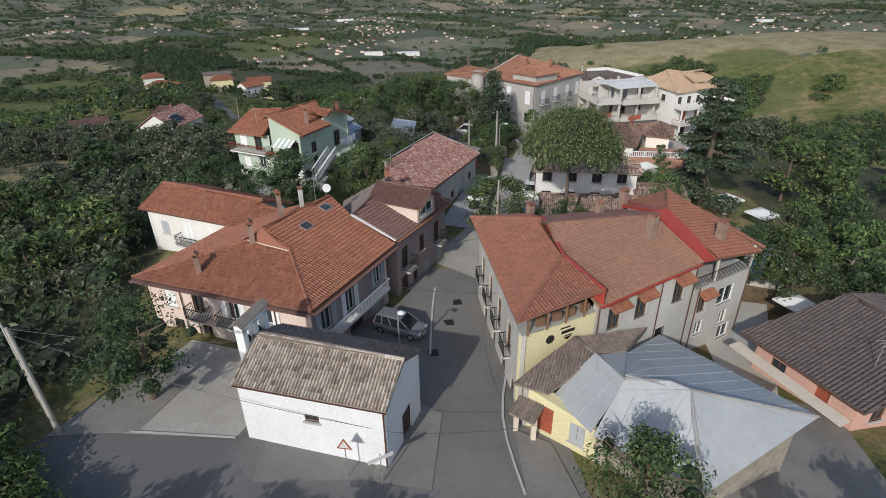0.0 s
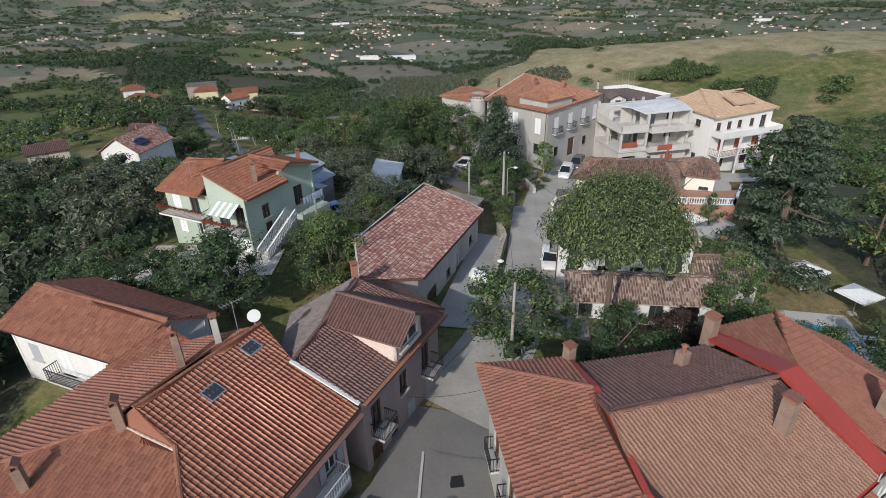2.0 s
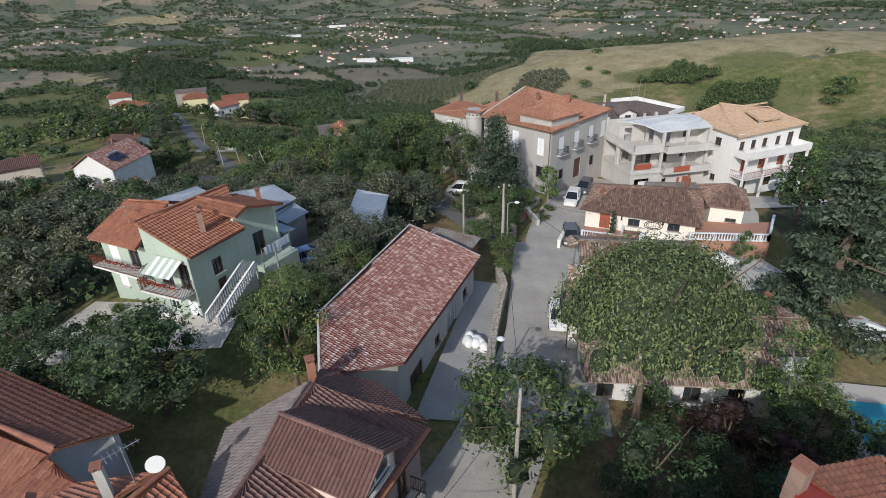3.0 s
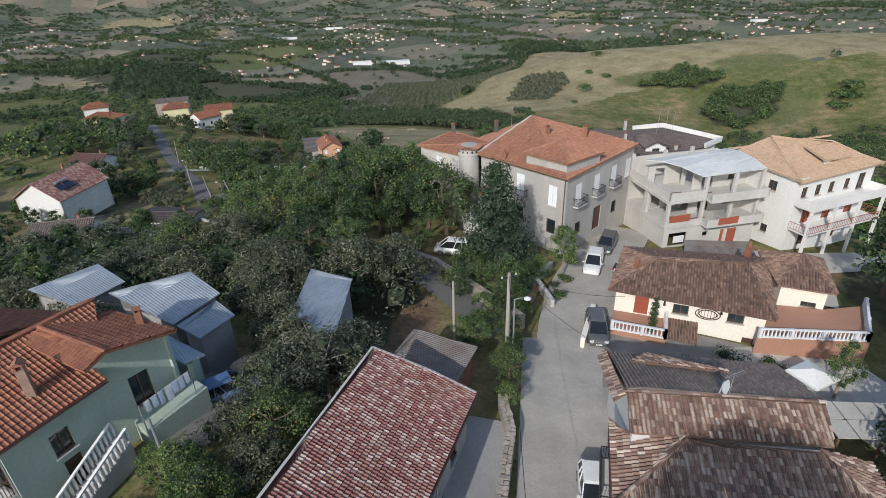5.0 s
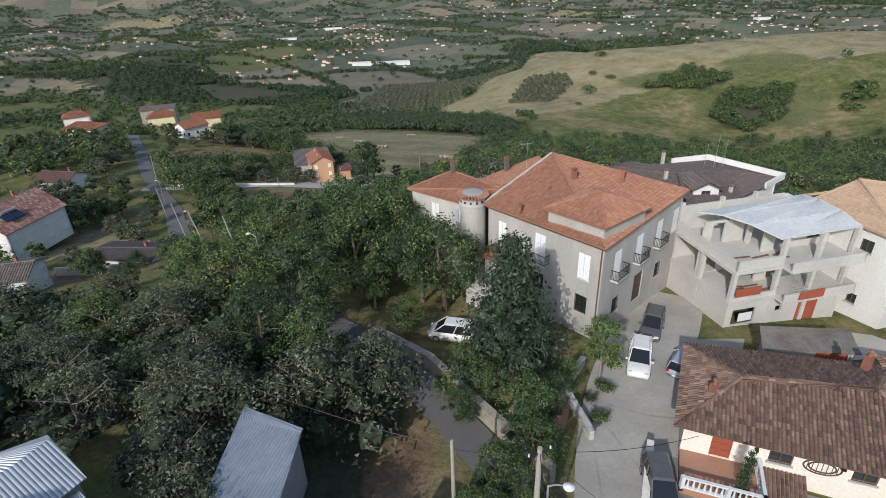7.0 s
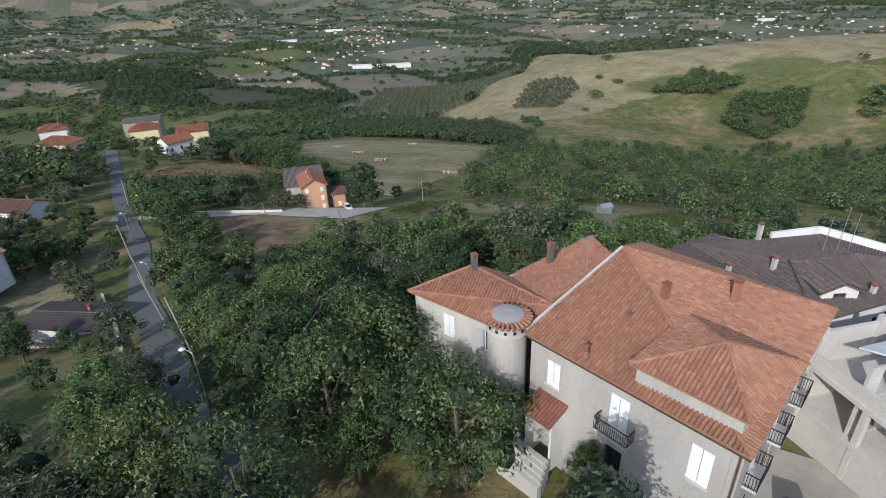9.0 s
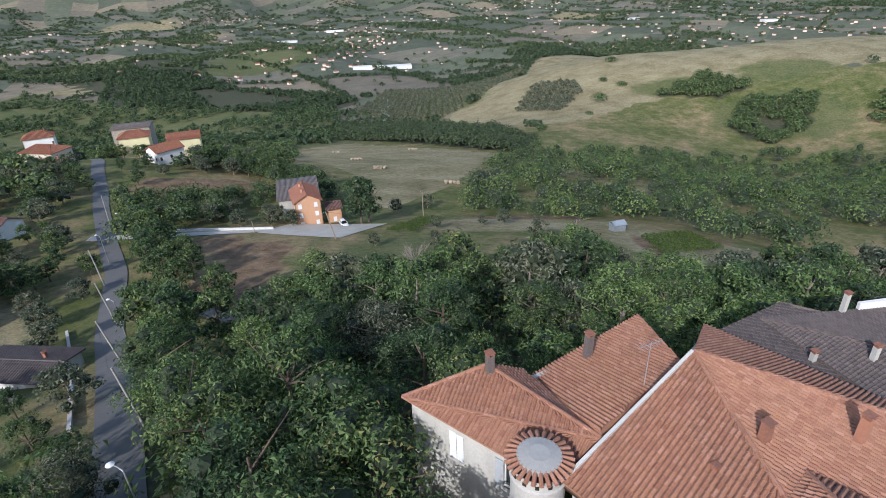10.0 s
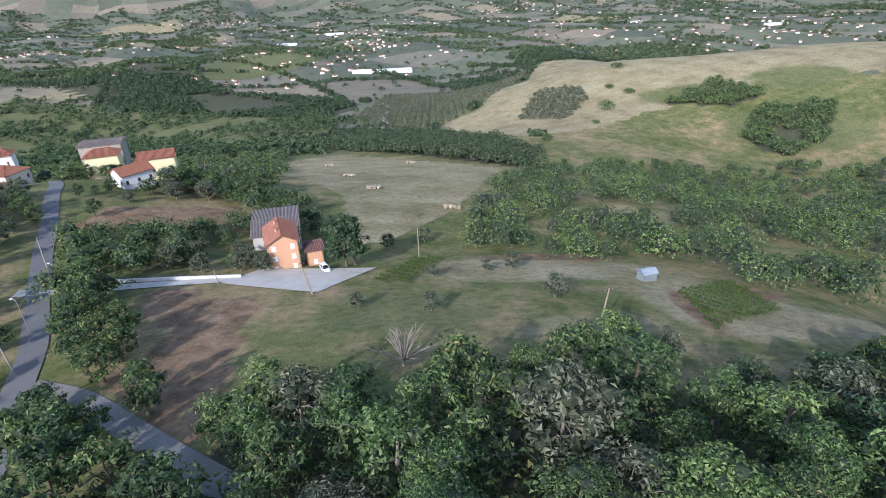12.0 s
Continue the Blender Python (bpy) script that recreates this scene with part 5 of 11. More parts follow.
    slope(root, [h + u * 0.35 + out * 0.55 + up * zs, h + u * 0.35 - out * deep + up * zs, top2, top1], M_TILE_BROWN, (0.22, 0.34), "barrel", seed=15)
    ridge(root, top1, top2, M_TILE_BROWN)
    chimney(root, -5.6, 53.0, 8.5, 11.2, 0.6, 0.6, 0.4, M_BRICK, "slab")
    a, b = Vector(foot[0]), Vector(foot[1])
    d = (b - a).normalized()
    balcony(root, a + d * 0.7, a + d * 2.2, 4.95, 0.9)
    balcony(root, a + d * 6.9, a + d * 8.4, 4.75, 0.9)
    return root


def house_b():
    root = thing("restaurant_house", at(10, 36, 0), "large grey-plastered house with red tile roofs and yellow sign wall", "house")
    S, SE = Vector((4.4, 26.9, 10.4)), Vector((10.4, 30.0, 10.6))
    NW, NE = Vector((2.4, 42.6, 10.2)), Vector((7.4, 42.9, 10.25))
    west = plane_z(S, NW, (8.2, 33.0, 11.6))
    Hs, Hn = on(west, 8.2, 33.0), on(west, 7.8, 39.0)
    slope(root, [NW, S, Hs, Hn], M_TILE_B, (0.25, 0.36), "marseille", (6, 31, 11), 200, seed=21)
    slope(root, [S, SE, Hs], M_TILE_B, (0.25, 0.36), "marseille", (8, 30, 10.8), 60, seed=22)
    slope(root, [NE, NW, Hn], M_TILE_B, (0.25, 0.36), "marseille", seed=23)
    ridge(root, S, Hs, M_TILE_B)
    ridge(root, NW, Hn, M_TILE_B)
    g = Geo()
    for a, b in ((SE, Hs), (Hs, Hn), (Hn, NE)):
        g = Geo().prism([a, b, b + Vector((0, 0, -1.1)), a + Vector((0, 0, -1.1))], (0.16, 0.03, 0))
        part("upstand", g.v, g.f, M_RED_COAT, root, "red painted upstand wall")
        g = Geo().bar(a + Vector((0.1, 0, 0.04)), b + Vector((0.1, 0, 0.04)), 0.28, 0.08)
        part("red_flashing", g.v, g.f, M_RED_COAT, root, "red painted flashing")
    # walls
    foot = [(4.9, 27.9), (10.3, 30.6), (19.3, 35.7), (25.6, 39.3), (23.2, 44.6), (15.5, 44.6), (7.6, 43.2), (3.2, 42.6)]
    P = [Vector((x, y, 0)) for x, y in foot]
    zt = 8.6
    wall(root, P[7], P[0], 0.5, zt, M_GREY_WALL, [(2.0, 4.6, 1.1, 2.3, "brown"), (5.2, 4.6, 1.1, 2.3, "brown"), (8.4, 4.6, 1.1, 2.3, "brown"), (11.6, 4.6, 1.1, 2.3, "brown"), (3.5, 1.3, 1.2, 2.2, "door_brown"), (7.0, 1.5, 1.1, 1.8, "brown"), (10.4, 1.3, 1.2, 2.2, "door_brown"), (13.2, 1.5, 1.0, 1.8, "brown")], floor=0.5)
    wall(root, P[0], P[1], 0.5, zt, M_YELLOW)
    wall(root, P[1], P[2], 0.3, 9.3, M_GREY_WALL, [(1.9, 6.1, 1.2, 2.0, "brown"), (4.6, 6.1, 1.2, 2.0, "brown"), (8.6, 6.1, 1.2, 2.0, "brown"), (7.2, 2.9, 0.9, 1.3, "grid")], floor=0.3)
    wall(root, P[2], P[3], 0.0, 6.9, M_GREY_WALL, [(1.6, 4.3, 1.0, 1.7, "brown"), (4.6, 4.1, 2.0, 1.7, "win"), (1.9, 1.9, 1.0, 1.4, "win"), (5.0, 1.9, 1.0, 1.4, "win"), (5.6, 0.2, 1.5, 1.5, "win")], floor=0.0)
    for i in (3, 4, 5, 6):
        wall(root, P[i], P[i + 1], 0.0, 8.6 if i > 3 else 6.9, M_GREY_WALL)
    # loggia under the street roof
    g = Geo()
    for k in range(7):
        for a, b, m in ((P[7], P[0], 7), (P[0], P[1], 4)):
            if k < m:
                q = a.lerp(b, (k + 0.2) / m)
                g.box(q + Vector((0, 0, 9.4)) + Vector((0.15, 0.1, 0)), (0.07, 0, 0), (0, 0.07, 0), (0, 0, 0.95))
    part("loggia_post", g.v, g.f, M_WOOD, root)
    Q = inset([P[0], P[1], P[6], P[7]], 1.3)
    for i in range(4):
        wall(root, Q[i], Q[(i + 1) % 4], 8.4, 10.0, M_WOOD, name="loggia_wall", thick=0.15)
    g = Geo()
    g.prism([Vector((q.x, q.y, 8.5)) for q in (P[0], P[1], P[6], P[7])], (0, 0, 0.12))
    part("loggia_floor", g.v, g.f, M_SLABGREY, root)
    g = Geo()
    for q in (0.2, 0.42, 0.6, 0.8):
        c = P[0].lerp(P[1], q) + Vector((0, 0, 8.95)) + Vector((0.25, 0.5, 0))
        g.box(c, (0.28, 0.12, 0), (-0.05, 0.12, 0), (0, 0, 0.3))
    part("loggia_clutter", g.v, g.f, M_WOOD, root)
    # sign on the yellow wall
    u = (P[1] - P[0]).normalized()
    out = Vector((u.y, -u.x, 0))
    up = Vector((0, 0, 1))
    g = Geo()
    ring = [P[0] + u * 2.3 + up * 7.55 + out * 0.02 + (u * math.cos(t) + up * math.sin(t)) * 0.34 for t in [i * 0.5236 for i in range(12)]]
    g.prism(ring, out * 0.02)
    g.box(P[0] + u * 3.75 + up * 7.75 + out * 0.03, u * 0.55, out * 0.012, up * 0.12)
    g.box(P[0] + u * 3.5 + up * 8.1 + out * 0.03, u * 0.4, out * 0.012, up * 0.05)
    g.box(P[0] + u * 3.8 + up * 7.4 + out * 0.03, u * 0.3, out * 0.012, up * 0.04)
    g.prism([P[0] + u * 3.4 + up * 7.3 + out * 0.02, P[0] + u * 4.1 + up * 7.3 + out * 0.02, P[0] + u * 3.75 + up * 7.05 + out * 0.02], out * 0.02)
    part("wall_sign", g.v, g.f, M_DARKMETAL, root, "dark round emblem with bars of writing")
    # tile awnings
    for a, b, ds in ((P[1], P[2], (1.9, 4.6, 8.6)), (P[2], P[3], (1.6,))):
        d = (b - a).normalized()
        o = Vector((d.y, -d.x, 0))
        for k in ds:
            c = a + d * k + up * (8.75 if b is P[2] else 6.35)
            slope(root, [c - d * 0.85 + o * 0.8 - up * 0.35, c + d * 0.85 + o * 0.8 - up * 0.35, c + d * 0.85, c - d * 0.85], M_TILE_A, (0.2, 0.3), "barrel", deck=0.06)
    # middle roof
    a, b, c, d = Vector((10.6, 30.1, 9.4)), Vector((19.2, 35.1, 9.65)), Vector((16.5, 39.0, 12.0)), Vector((8.7, 36.4, 11.6))
    mid = plane_z(a, b, (c + d) / 2)
    a, d = on(mid, 10.35, 29.95), on(mid, 7.75, 36.6)
    slope(root, [a, b, c, d, on(mid, 7.9, 36.0), on(mid, 8.25, 33.1)], M_TILE_C, (0.2, 0.3), "marseille", (13, 33, 10), 160, seed=24)
    e, f = Vector((15.5, 43.7, 10.1)), Vector((7.5, 42.4, 10.2))
    slope(root, [e, f, d, c], M_TILE_BROWN, (0.24, 0.36), "marseille", seed=25)
    ridge(root, d, c, M_TILE_BROWN)
    gutter(root, a + Vector((0.05, -0.1, -0.05)), b + Vector((0.05, -0.1, -0.05)), M_RED_COAT, 0.1)
    # red coated valley
    g = Geo()
    v1, v2, v3 = Vector((15.6, 44.6, 10.35)), Vector((16.7, 39.2, 12.12)), Vector((19.3, 35.2, 9.85))
    for p, q in ((v1, v2), (v2, v3)):
        g.prism([p, q, q + Vector((1.25, 0.55, -0.12)), p + Vector((1.25, 0.55, -0.12))], (0, 0, -0.25))
    part("red_valley", g.v, g.f, M_RED_COAT, root, "red waterproof coating along the roof valley")
    # east roof
    ap = Vector((19.6, 45.0, 11.3))
    i_, j_, k_ = Vector((20.3, 35.5, 9.45)), Vector((26.2, 39.1, 8.7)), Vector((18.0, 39.6, 11.8))
    slope(root, [i_, j_, ap, k_], M_TILE_B, (0.24, 0.36), "marseille", (24, 39, 9), 90, seed=26)
    slope(root, [j_, (24.6, 45.5, 8.8), ap], M_TILE_B, (0.24, 0.36), "marseille", seed=27)
    slope(root, [(16.6, 45.2, 10.3), ap, k_], M_TILE_B, (0.24, 0.36), "marseille", seed=28)
    ridge(root, j_, ap, M_TILE_B)
    # terrace under the east roof
    g = Geo()
    g.prism([Vector((P[2].x, P[2].y, 6.75)), Vector((P[3].x, P[3].y, 6.75)), Vector((P[4].x, P[4].y, 6.75)), Vector((17, 42, 6.75))], (0, 0, 0.14))
    part("terrace_floor", g.v, g.f, M_SLABGREY, root)
    wall(root, (19.4, 38.4), (23.8, 41.2), 6.9, 9.6, M_GREY_WALL, [(2.5, 0.2, 1.6, 2.0, "win")], name="terrace_wall")
    g = Geo()
    for q in (0.35, 0.98):
        c = P[2].lerp(P[3], q)
        g.box(c + Vector((0, 0.1, 7.8)), (0.09, 0, 0), (0, 0.09, 0), (0, 0, 1.0))
    part("terrace_post", g.v, g.f, M_GREY_WALL, root)
    g = Geo()
    q0, q1 = P[2] + up * 6.9, P[3] + up * 6.9
    g.bar(q0 + up * 0.95, q1 + up * 0.95, 0.05)
    for i in range(40):
        c = q0.lerp(q1, i / 39)
        g.box(c + up * 0.48, (0.012, 0, 0), (0, 0.012, 0), (0, 0, 0.48))
    part("railing", g.v, g.f, M_DARKMETAL, root)
    for x, y, z0, z1, w in ((7.5, 42.7, 9.6, 11.4, 0.7), (13.0, 41.3, 10.4, 12.0, 0.75), (15.9, 44.3, 9.8, 12.0, 0.85), (15.6, 36.6, 10.4, 13.2, 0.8), (22.0, 38.6, 9.4, 11.6, 0.8)):
        chimney(root, x, y, z0, z1, w, w, 0.5, M_FLUE, "slab" if x != 13.0 else "pot")
    for q in (0.02, 0.62, 0.98):
        c = P[1].lerp(P[2], q)
        downpipe(root, (c.x + 0.06, c.y - 0.12, 9.3), 0.5, M_GUTTER)
    for q in (0.1, 0.97):
        c = P[2].lerp(P[3], q)
        downpipe(root, (c.x + 0.06, c.y - 0.12, 6.9), 0.5, M_GUTTER)
    d = (P[0] - P[7]).normalized()
    for k in (2.0, 5.2, 8.4, 11.6):
        balcony(root, P[7] + d * (k - 0.8), P[7] + d * (k + 0.8), 5.0, 0.5)
    return root


def silver_house():
    root = thing("metal_roofed_house", at(12, 27, 0), "old stone house roofed with grey sheets and barrel tiles", "house")
    s5, s6, s7 = Vector((10.5, 24.6, 7.95)), Vector((13.0, 24.2, 8.0)), Vector((13.9, 23.5, 8.0))
    E, S, N = Vector((21.0, 22.6, 6.7)), Vector((13.4, 19.0, 5.0)), Vector((16.1, 33.0, 4.8))
    W1, W2, T = Vector((8.6, 22.9, 5.2)), Vector((6.6, 25.9, 5.75)), Vector((9.8, 27.5, 7.3))
    sh = (1.1, 3.0)
    slope(root, [S, E, s7], M_ROOF_METAL, sh, "seam", deck=0.08)
    slope(root, [W1, S, s7, s6, s5], M_ROOF_METAL, sh, "seam", deck=0.08)
    slope(root, [W2, W1, s5, T], M_ROOF_METAL, sh, "seam", deck=0.08)
    slope(root, [E, N, (11.9, 28.2, 7.0), s5, s7], M_ROOF_METAL, sh, "seam", deck=0.08)
    slope(root, [(11.9, 28.2, 7.0), T, s5], M_ROOF_METAL, sh, "seam", deck=0.08)
    for a, b in ((s7, S), (s7, E), (s5, s6), (s6, s7)):
        ridge(root, a, b, M_SHEET_OLD, 0.11, 0.5)
    slope(root, [(4.3, 26.3, 6.3), (6.4, 25.6, 5.8), T, (8.6, 29.2, 7.4)], M_TILE_GREY, (0.2, 0.34), "barrel", (6, 26.5, 6.5), 120, seed=31)
    slope(root, [(15.2, 33.2, 5.0), (8.6, 29.2, 7.4), T, (11.9, 28.2, 7.0)], M_TILE_GREY, (0.2, 0.34), "barrel", seed=32)
    ridge(root, T, (8.6, 29.2, 7.4), M_TILE_GREY)
    foot = [(5.0, 26.3), (8.9, 23.2), (13.4, 19.6), (20.3, 22.9), (15.9, 32.2), (9.0, 28.9)]
    P = [Vector((x, y, 0)) for x, y in foot]
    tops = (5.5, 4.9, 4.85, 4.8, 4.8, 6.2)
    wall(root, P[0], P[1], 1.0, 5.15, M_YELLOW, [(1.6, 1.6, 1.1, 2.1, "door_red"), (3.8, 2.0, 1.0, 1.5, "shut_grey")], floor=1.4)
    for i in range(1, 6):
        wall(root, P[i], P[(i + 1) % 6], 0.5, tops[i], M_STONE if i in (1, 2) else M_GREY_WALL)
    gable(root, P[2], P[3], (20.2, 22.8, 6.5), 4.8, M_STONE)
    g = Geo().prism([(P[0].x, P[0].y, 5.15), (P[1].x, P[1].y, 5.15), (8.75, 23.3, 5.2), (6.7, 25.7, 5.62), (5.1, 26.3, 5.9)], (0.2, 0.24, 0))
    part("wall_top", g.v, g.f, M_YELLOW, root)
    # small tiled porch
    slope(root, [(4.0, 25.4, 4.6), (5.4, 24.4, 4.6), (6.2, 25.4, 5.1), (4.8, 26.4, 5.1)], M_TILE_GREY, (0.2, 0.34), "barrel")
    g = Geo()
    for x, y in ((4.5, 25.6), (5.5, 24.8)):
        g.box((x, y, 3.6), (0.15, 0, 0), (0, 0.15, 0), (0, 0, 1.0))
    part("porch_post", g.v, g.f, M_CREAM, root)
    return root


def brown_low_house():
    root = thing("low_brown_house", at(29, 31, 0), "low house with a dark brown sheet roof and pink wall", "house")
    a, b, c, d = Vector((23.5, 35.0, 3.4)), Vector((27.2, 26.0, 3.4)), Vector((35.5, 28.0, 5.6)), Vector((32.5, 36.8, 5.6))
    slope(root, [a, b, c, d], M_TILE_DARK, (0.3, 0.4), "barrel", (26, 31, 3.6), 120, seed=33)
    e, f = Vector((43, 31, 3.4)), Vector((40, 40, 3.4))
    slope(root, [e, f, d, c], M_TILE_DARK, (0.3, 0.4), "barrel", seed=34)
    p = inset([a, b, (41, 29.5, 0), (38.5, 38.5, 0)], 0.9)
    wall(root, p[0], p[1], -0.8, 3.5, M_PINK_WALL, [(2.0, 0.9, 1.2, 1.3, "brown"), (5.5, 0.4, 1.0, 2.1, "door_red")], floor=0.2)
    wall(root, p[1], p[2], -0.8, 3.5, M_PINK_WALL, [(2.0, 1.0, 1.2, 1.3, "brown")], floor=0.2)
    wall(root, p[2], p[3], -2.0, 3.5, M_PINK_WALL)
    wall(root, p[3], p[0], -2.0, 3.5, M_PINK_WALL)
    gutter(root, a + Vector((-0.08, 0, -0.05)), b + Vector((-0.08, 0, -0.05)))
    g = Geo()
    g.prism([(22.6, 34.6, 2.3), (25.9, 26.0, 2.3), (26.8, 26.4, 2.3), (23.6, 35.0, 2.3)], (0, 0, 0.12))
    part("porch_slab", g.v, g.f, M_CREAM, root)
    g = Geo()
    g.tube([(29.8, 29.4, 4.2), (29.8, 29.4, 6.6)], [0.03, 0.025], 6)
    for k in (-0.3, 0, 0.3):
        g.bar((29.4, 29.4 + k, 6.4), (30.2, 29.4 + k, 6.5), 0.03)
    part("antenna", g.v, g.f, M_STEEL, root)
    return root


chapel()
house_a()
annex()
brown_house()
house_b()
silver_house()
brown_low_house()


# ---- village: farther buildings ----
def rows(length, z, w, h, style, gap=3.0, edge=1.4):
    """Evenly spaced openings along a wall."""
    n = max(1, int((length - 2 * edge) / gap) + 1)
    if n == 1:
        return [(length / 2, z, w, h, style)]
    return [(edge + (length - 2 * edge) * i / (n - 1), z, w, h, style) for i in range(n)]


def hip(root, W, S, E, N, R1, R2, mat, size=(0.25, 0.37), profile="barrel", seed=1, near=None, pieces=0):
    """A hipped roof: two long slopes, two end slopes, caps on the edges."""
    slope(root, [W, S, R2, R1], mat, size, profile, near, pieces, seed=seed)
    slope(root, [S, E, R2], mat, size, profile, seed=seed + 1)
    slope(root, [E, N, R1, R2], mat, size, profile, seed=seed + 2)
    slope(root, [N, W, R1], mat, size, profile, seed=seed + 3)
    for a, b in ((W, R1), (S, R2), (E, R2), (N, R1), (R1, R2)):
        if (Vector(a) - Vector(b)).length > 0.5:
            ridge(root, a, b, mat)


def ring_walls(root, corners, z0, z1, mat, holes=((), (), (), ()), d=0.45, floor=None):
    c = inset(corners, d)
    for i in range(len(c)):
        wall(root, c[i], c[(i + 1) % len(c)], z0, z1, mat, holes[i] if i < len(holes) else (), floor=floor)
    return c


def red_building():
    root = thing("long_building", (0, 66, 1.5), "long low building with a mottled red tile roof sloping one way", "building")
    xy = [(-0.9, 57.0), (5.4, 74.1), (2.5, 75.0), (-1.1, 75.7), (-6.5, 59.4), (-5.5, 54.0)]
    zs = [6.9, 5.3, 7.1, 8.2, 9.0, 9.5]
    A = np.column_stack([np.array(xy), np.ones(6)])
    k = np.linalg.lstsq(A, np.array(zs), rcond=None)[0]

    def zf(x, y):
        return float(k[0] * x + k[1] * y + k[2])
    P = [on(zf, x, y) for x, y in xy]
    slope(root, P, M_TILE_MIX, (0.22, 0.31), "marseille", (2, 68, 6), 220, seed=31)
    g = Geo()
    for a, b in ((P[1], P[2]), (P[2], P[3]), (P[3], P[4]), (P[4], P[5])):
        g.bar(a + Vector((0, 0, 0.04)), b + Vector((0, 0, 0.04)), 0.15, 0.12)
    part("verge", g.v, g.f, M_CONCRETE, root, "pale cement verge along the roof edge")
    c = inset(xy, 0.5)
    for i in range(6):
        a, b = c[i], c[(i + 1) % 6]
        z1 = min(zf(a.x, a.y), zf(b.x, b.y)) - 0.16
        hs = [(3, 0.0, 2.4, 2.6, "door_brown"), (7.5, 1.2, 1.2, 1.0, "brown"), (11, 0.0, 2.4, 2.5, "garage"), (14.8, 1.2, 1.2, 1.0, "brown")] if i == 0 else ()
        wall(root, a, b, 0.2, z1, M_GREY_WALL, hs, floor=1.7)
        top = Geo().prism([(a.x, a.y, z1), (b.x, b.y, z1), (b.x, b.y, zf(b.x, b.y) - 0.1), (a.x, a.y, zf(a.x, a.y) - 0.1)], Vector((-(b - a).y, (b - a).x, 0)).normalized() * 0.28)
        part("wall_top", top.v, top.f, M_GREY_WALL, root)
    gutter(root, P[0] + Vector((0.1, 0, -0.08)), P[1] + Vector((0.1, 0, -0.08)))
    aerial(root, on(zf, -5.7, 58.4), 1.6)


def aerial(root, p, h=1.6, turn=0.4, name="aerial"):
    """A roof aerial: mast with crossed rods."""
    p = Vector(p)
    g = Geo().tube([p, p + Vector((0, 0, h))], [0.025, 0.02], 5)
    c, s = math.cos(turn), math.sin(turn)
    u, v = Vector((c, s, 0)), Vector((-s, c, 0))
    b = p + Vector((0, 0, h - 0.1))
    g.bar(b - u * 0.7, b + u * 0.7, 0.025)
    for i in range(7):
        q = b + u * (-0.65 + i * 0.21)
        g.bar(q - v * (0.34 - 0.03 * i), q + v * (0.34 - 0.03 * i), 0.014)
    part(name, g.v, g.f, M_STEEL, root)


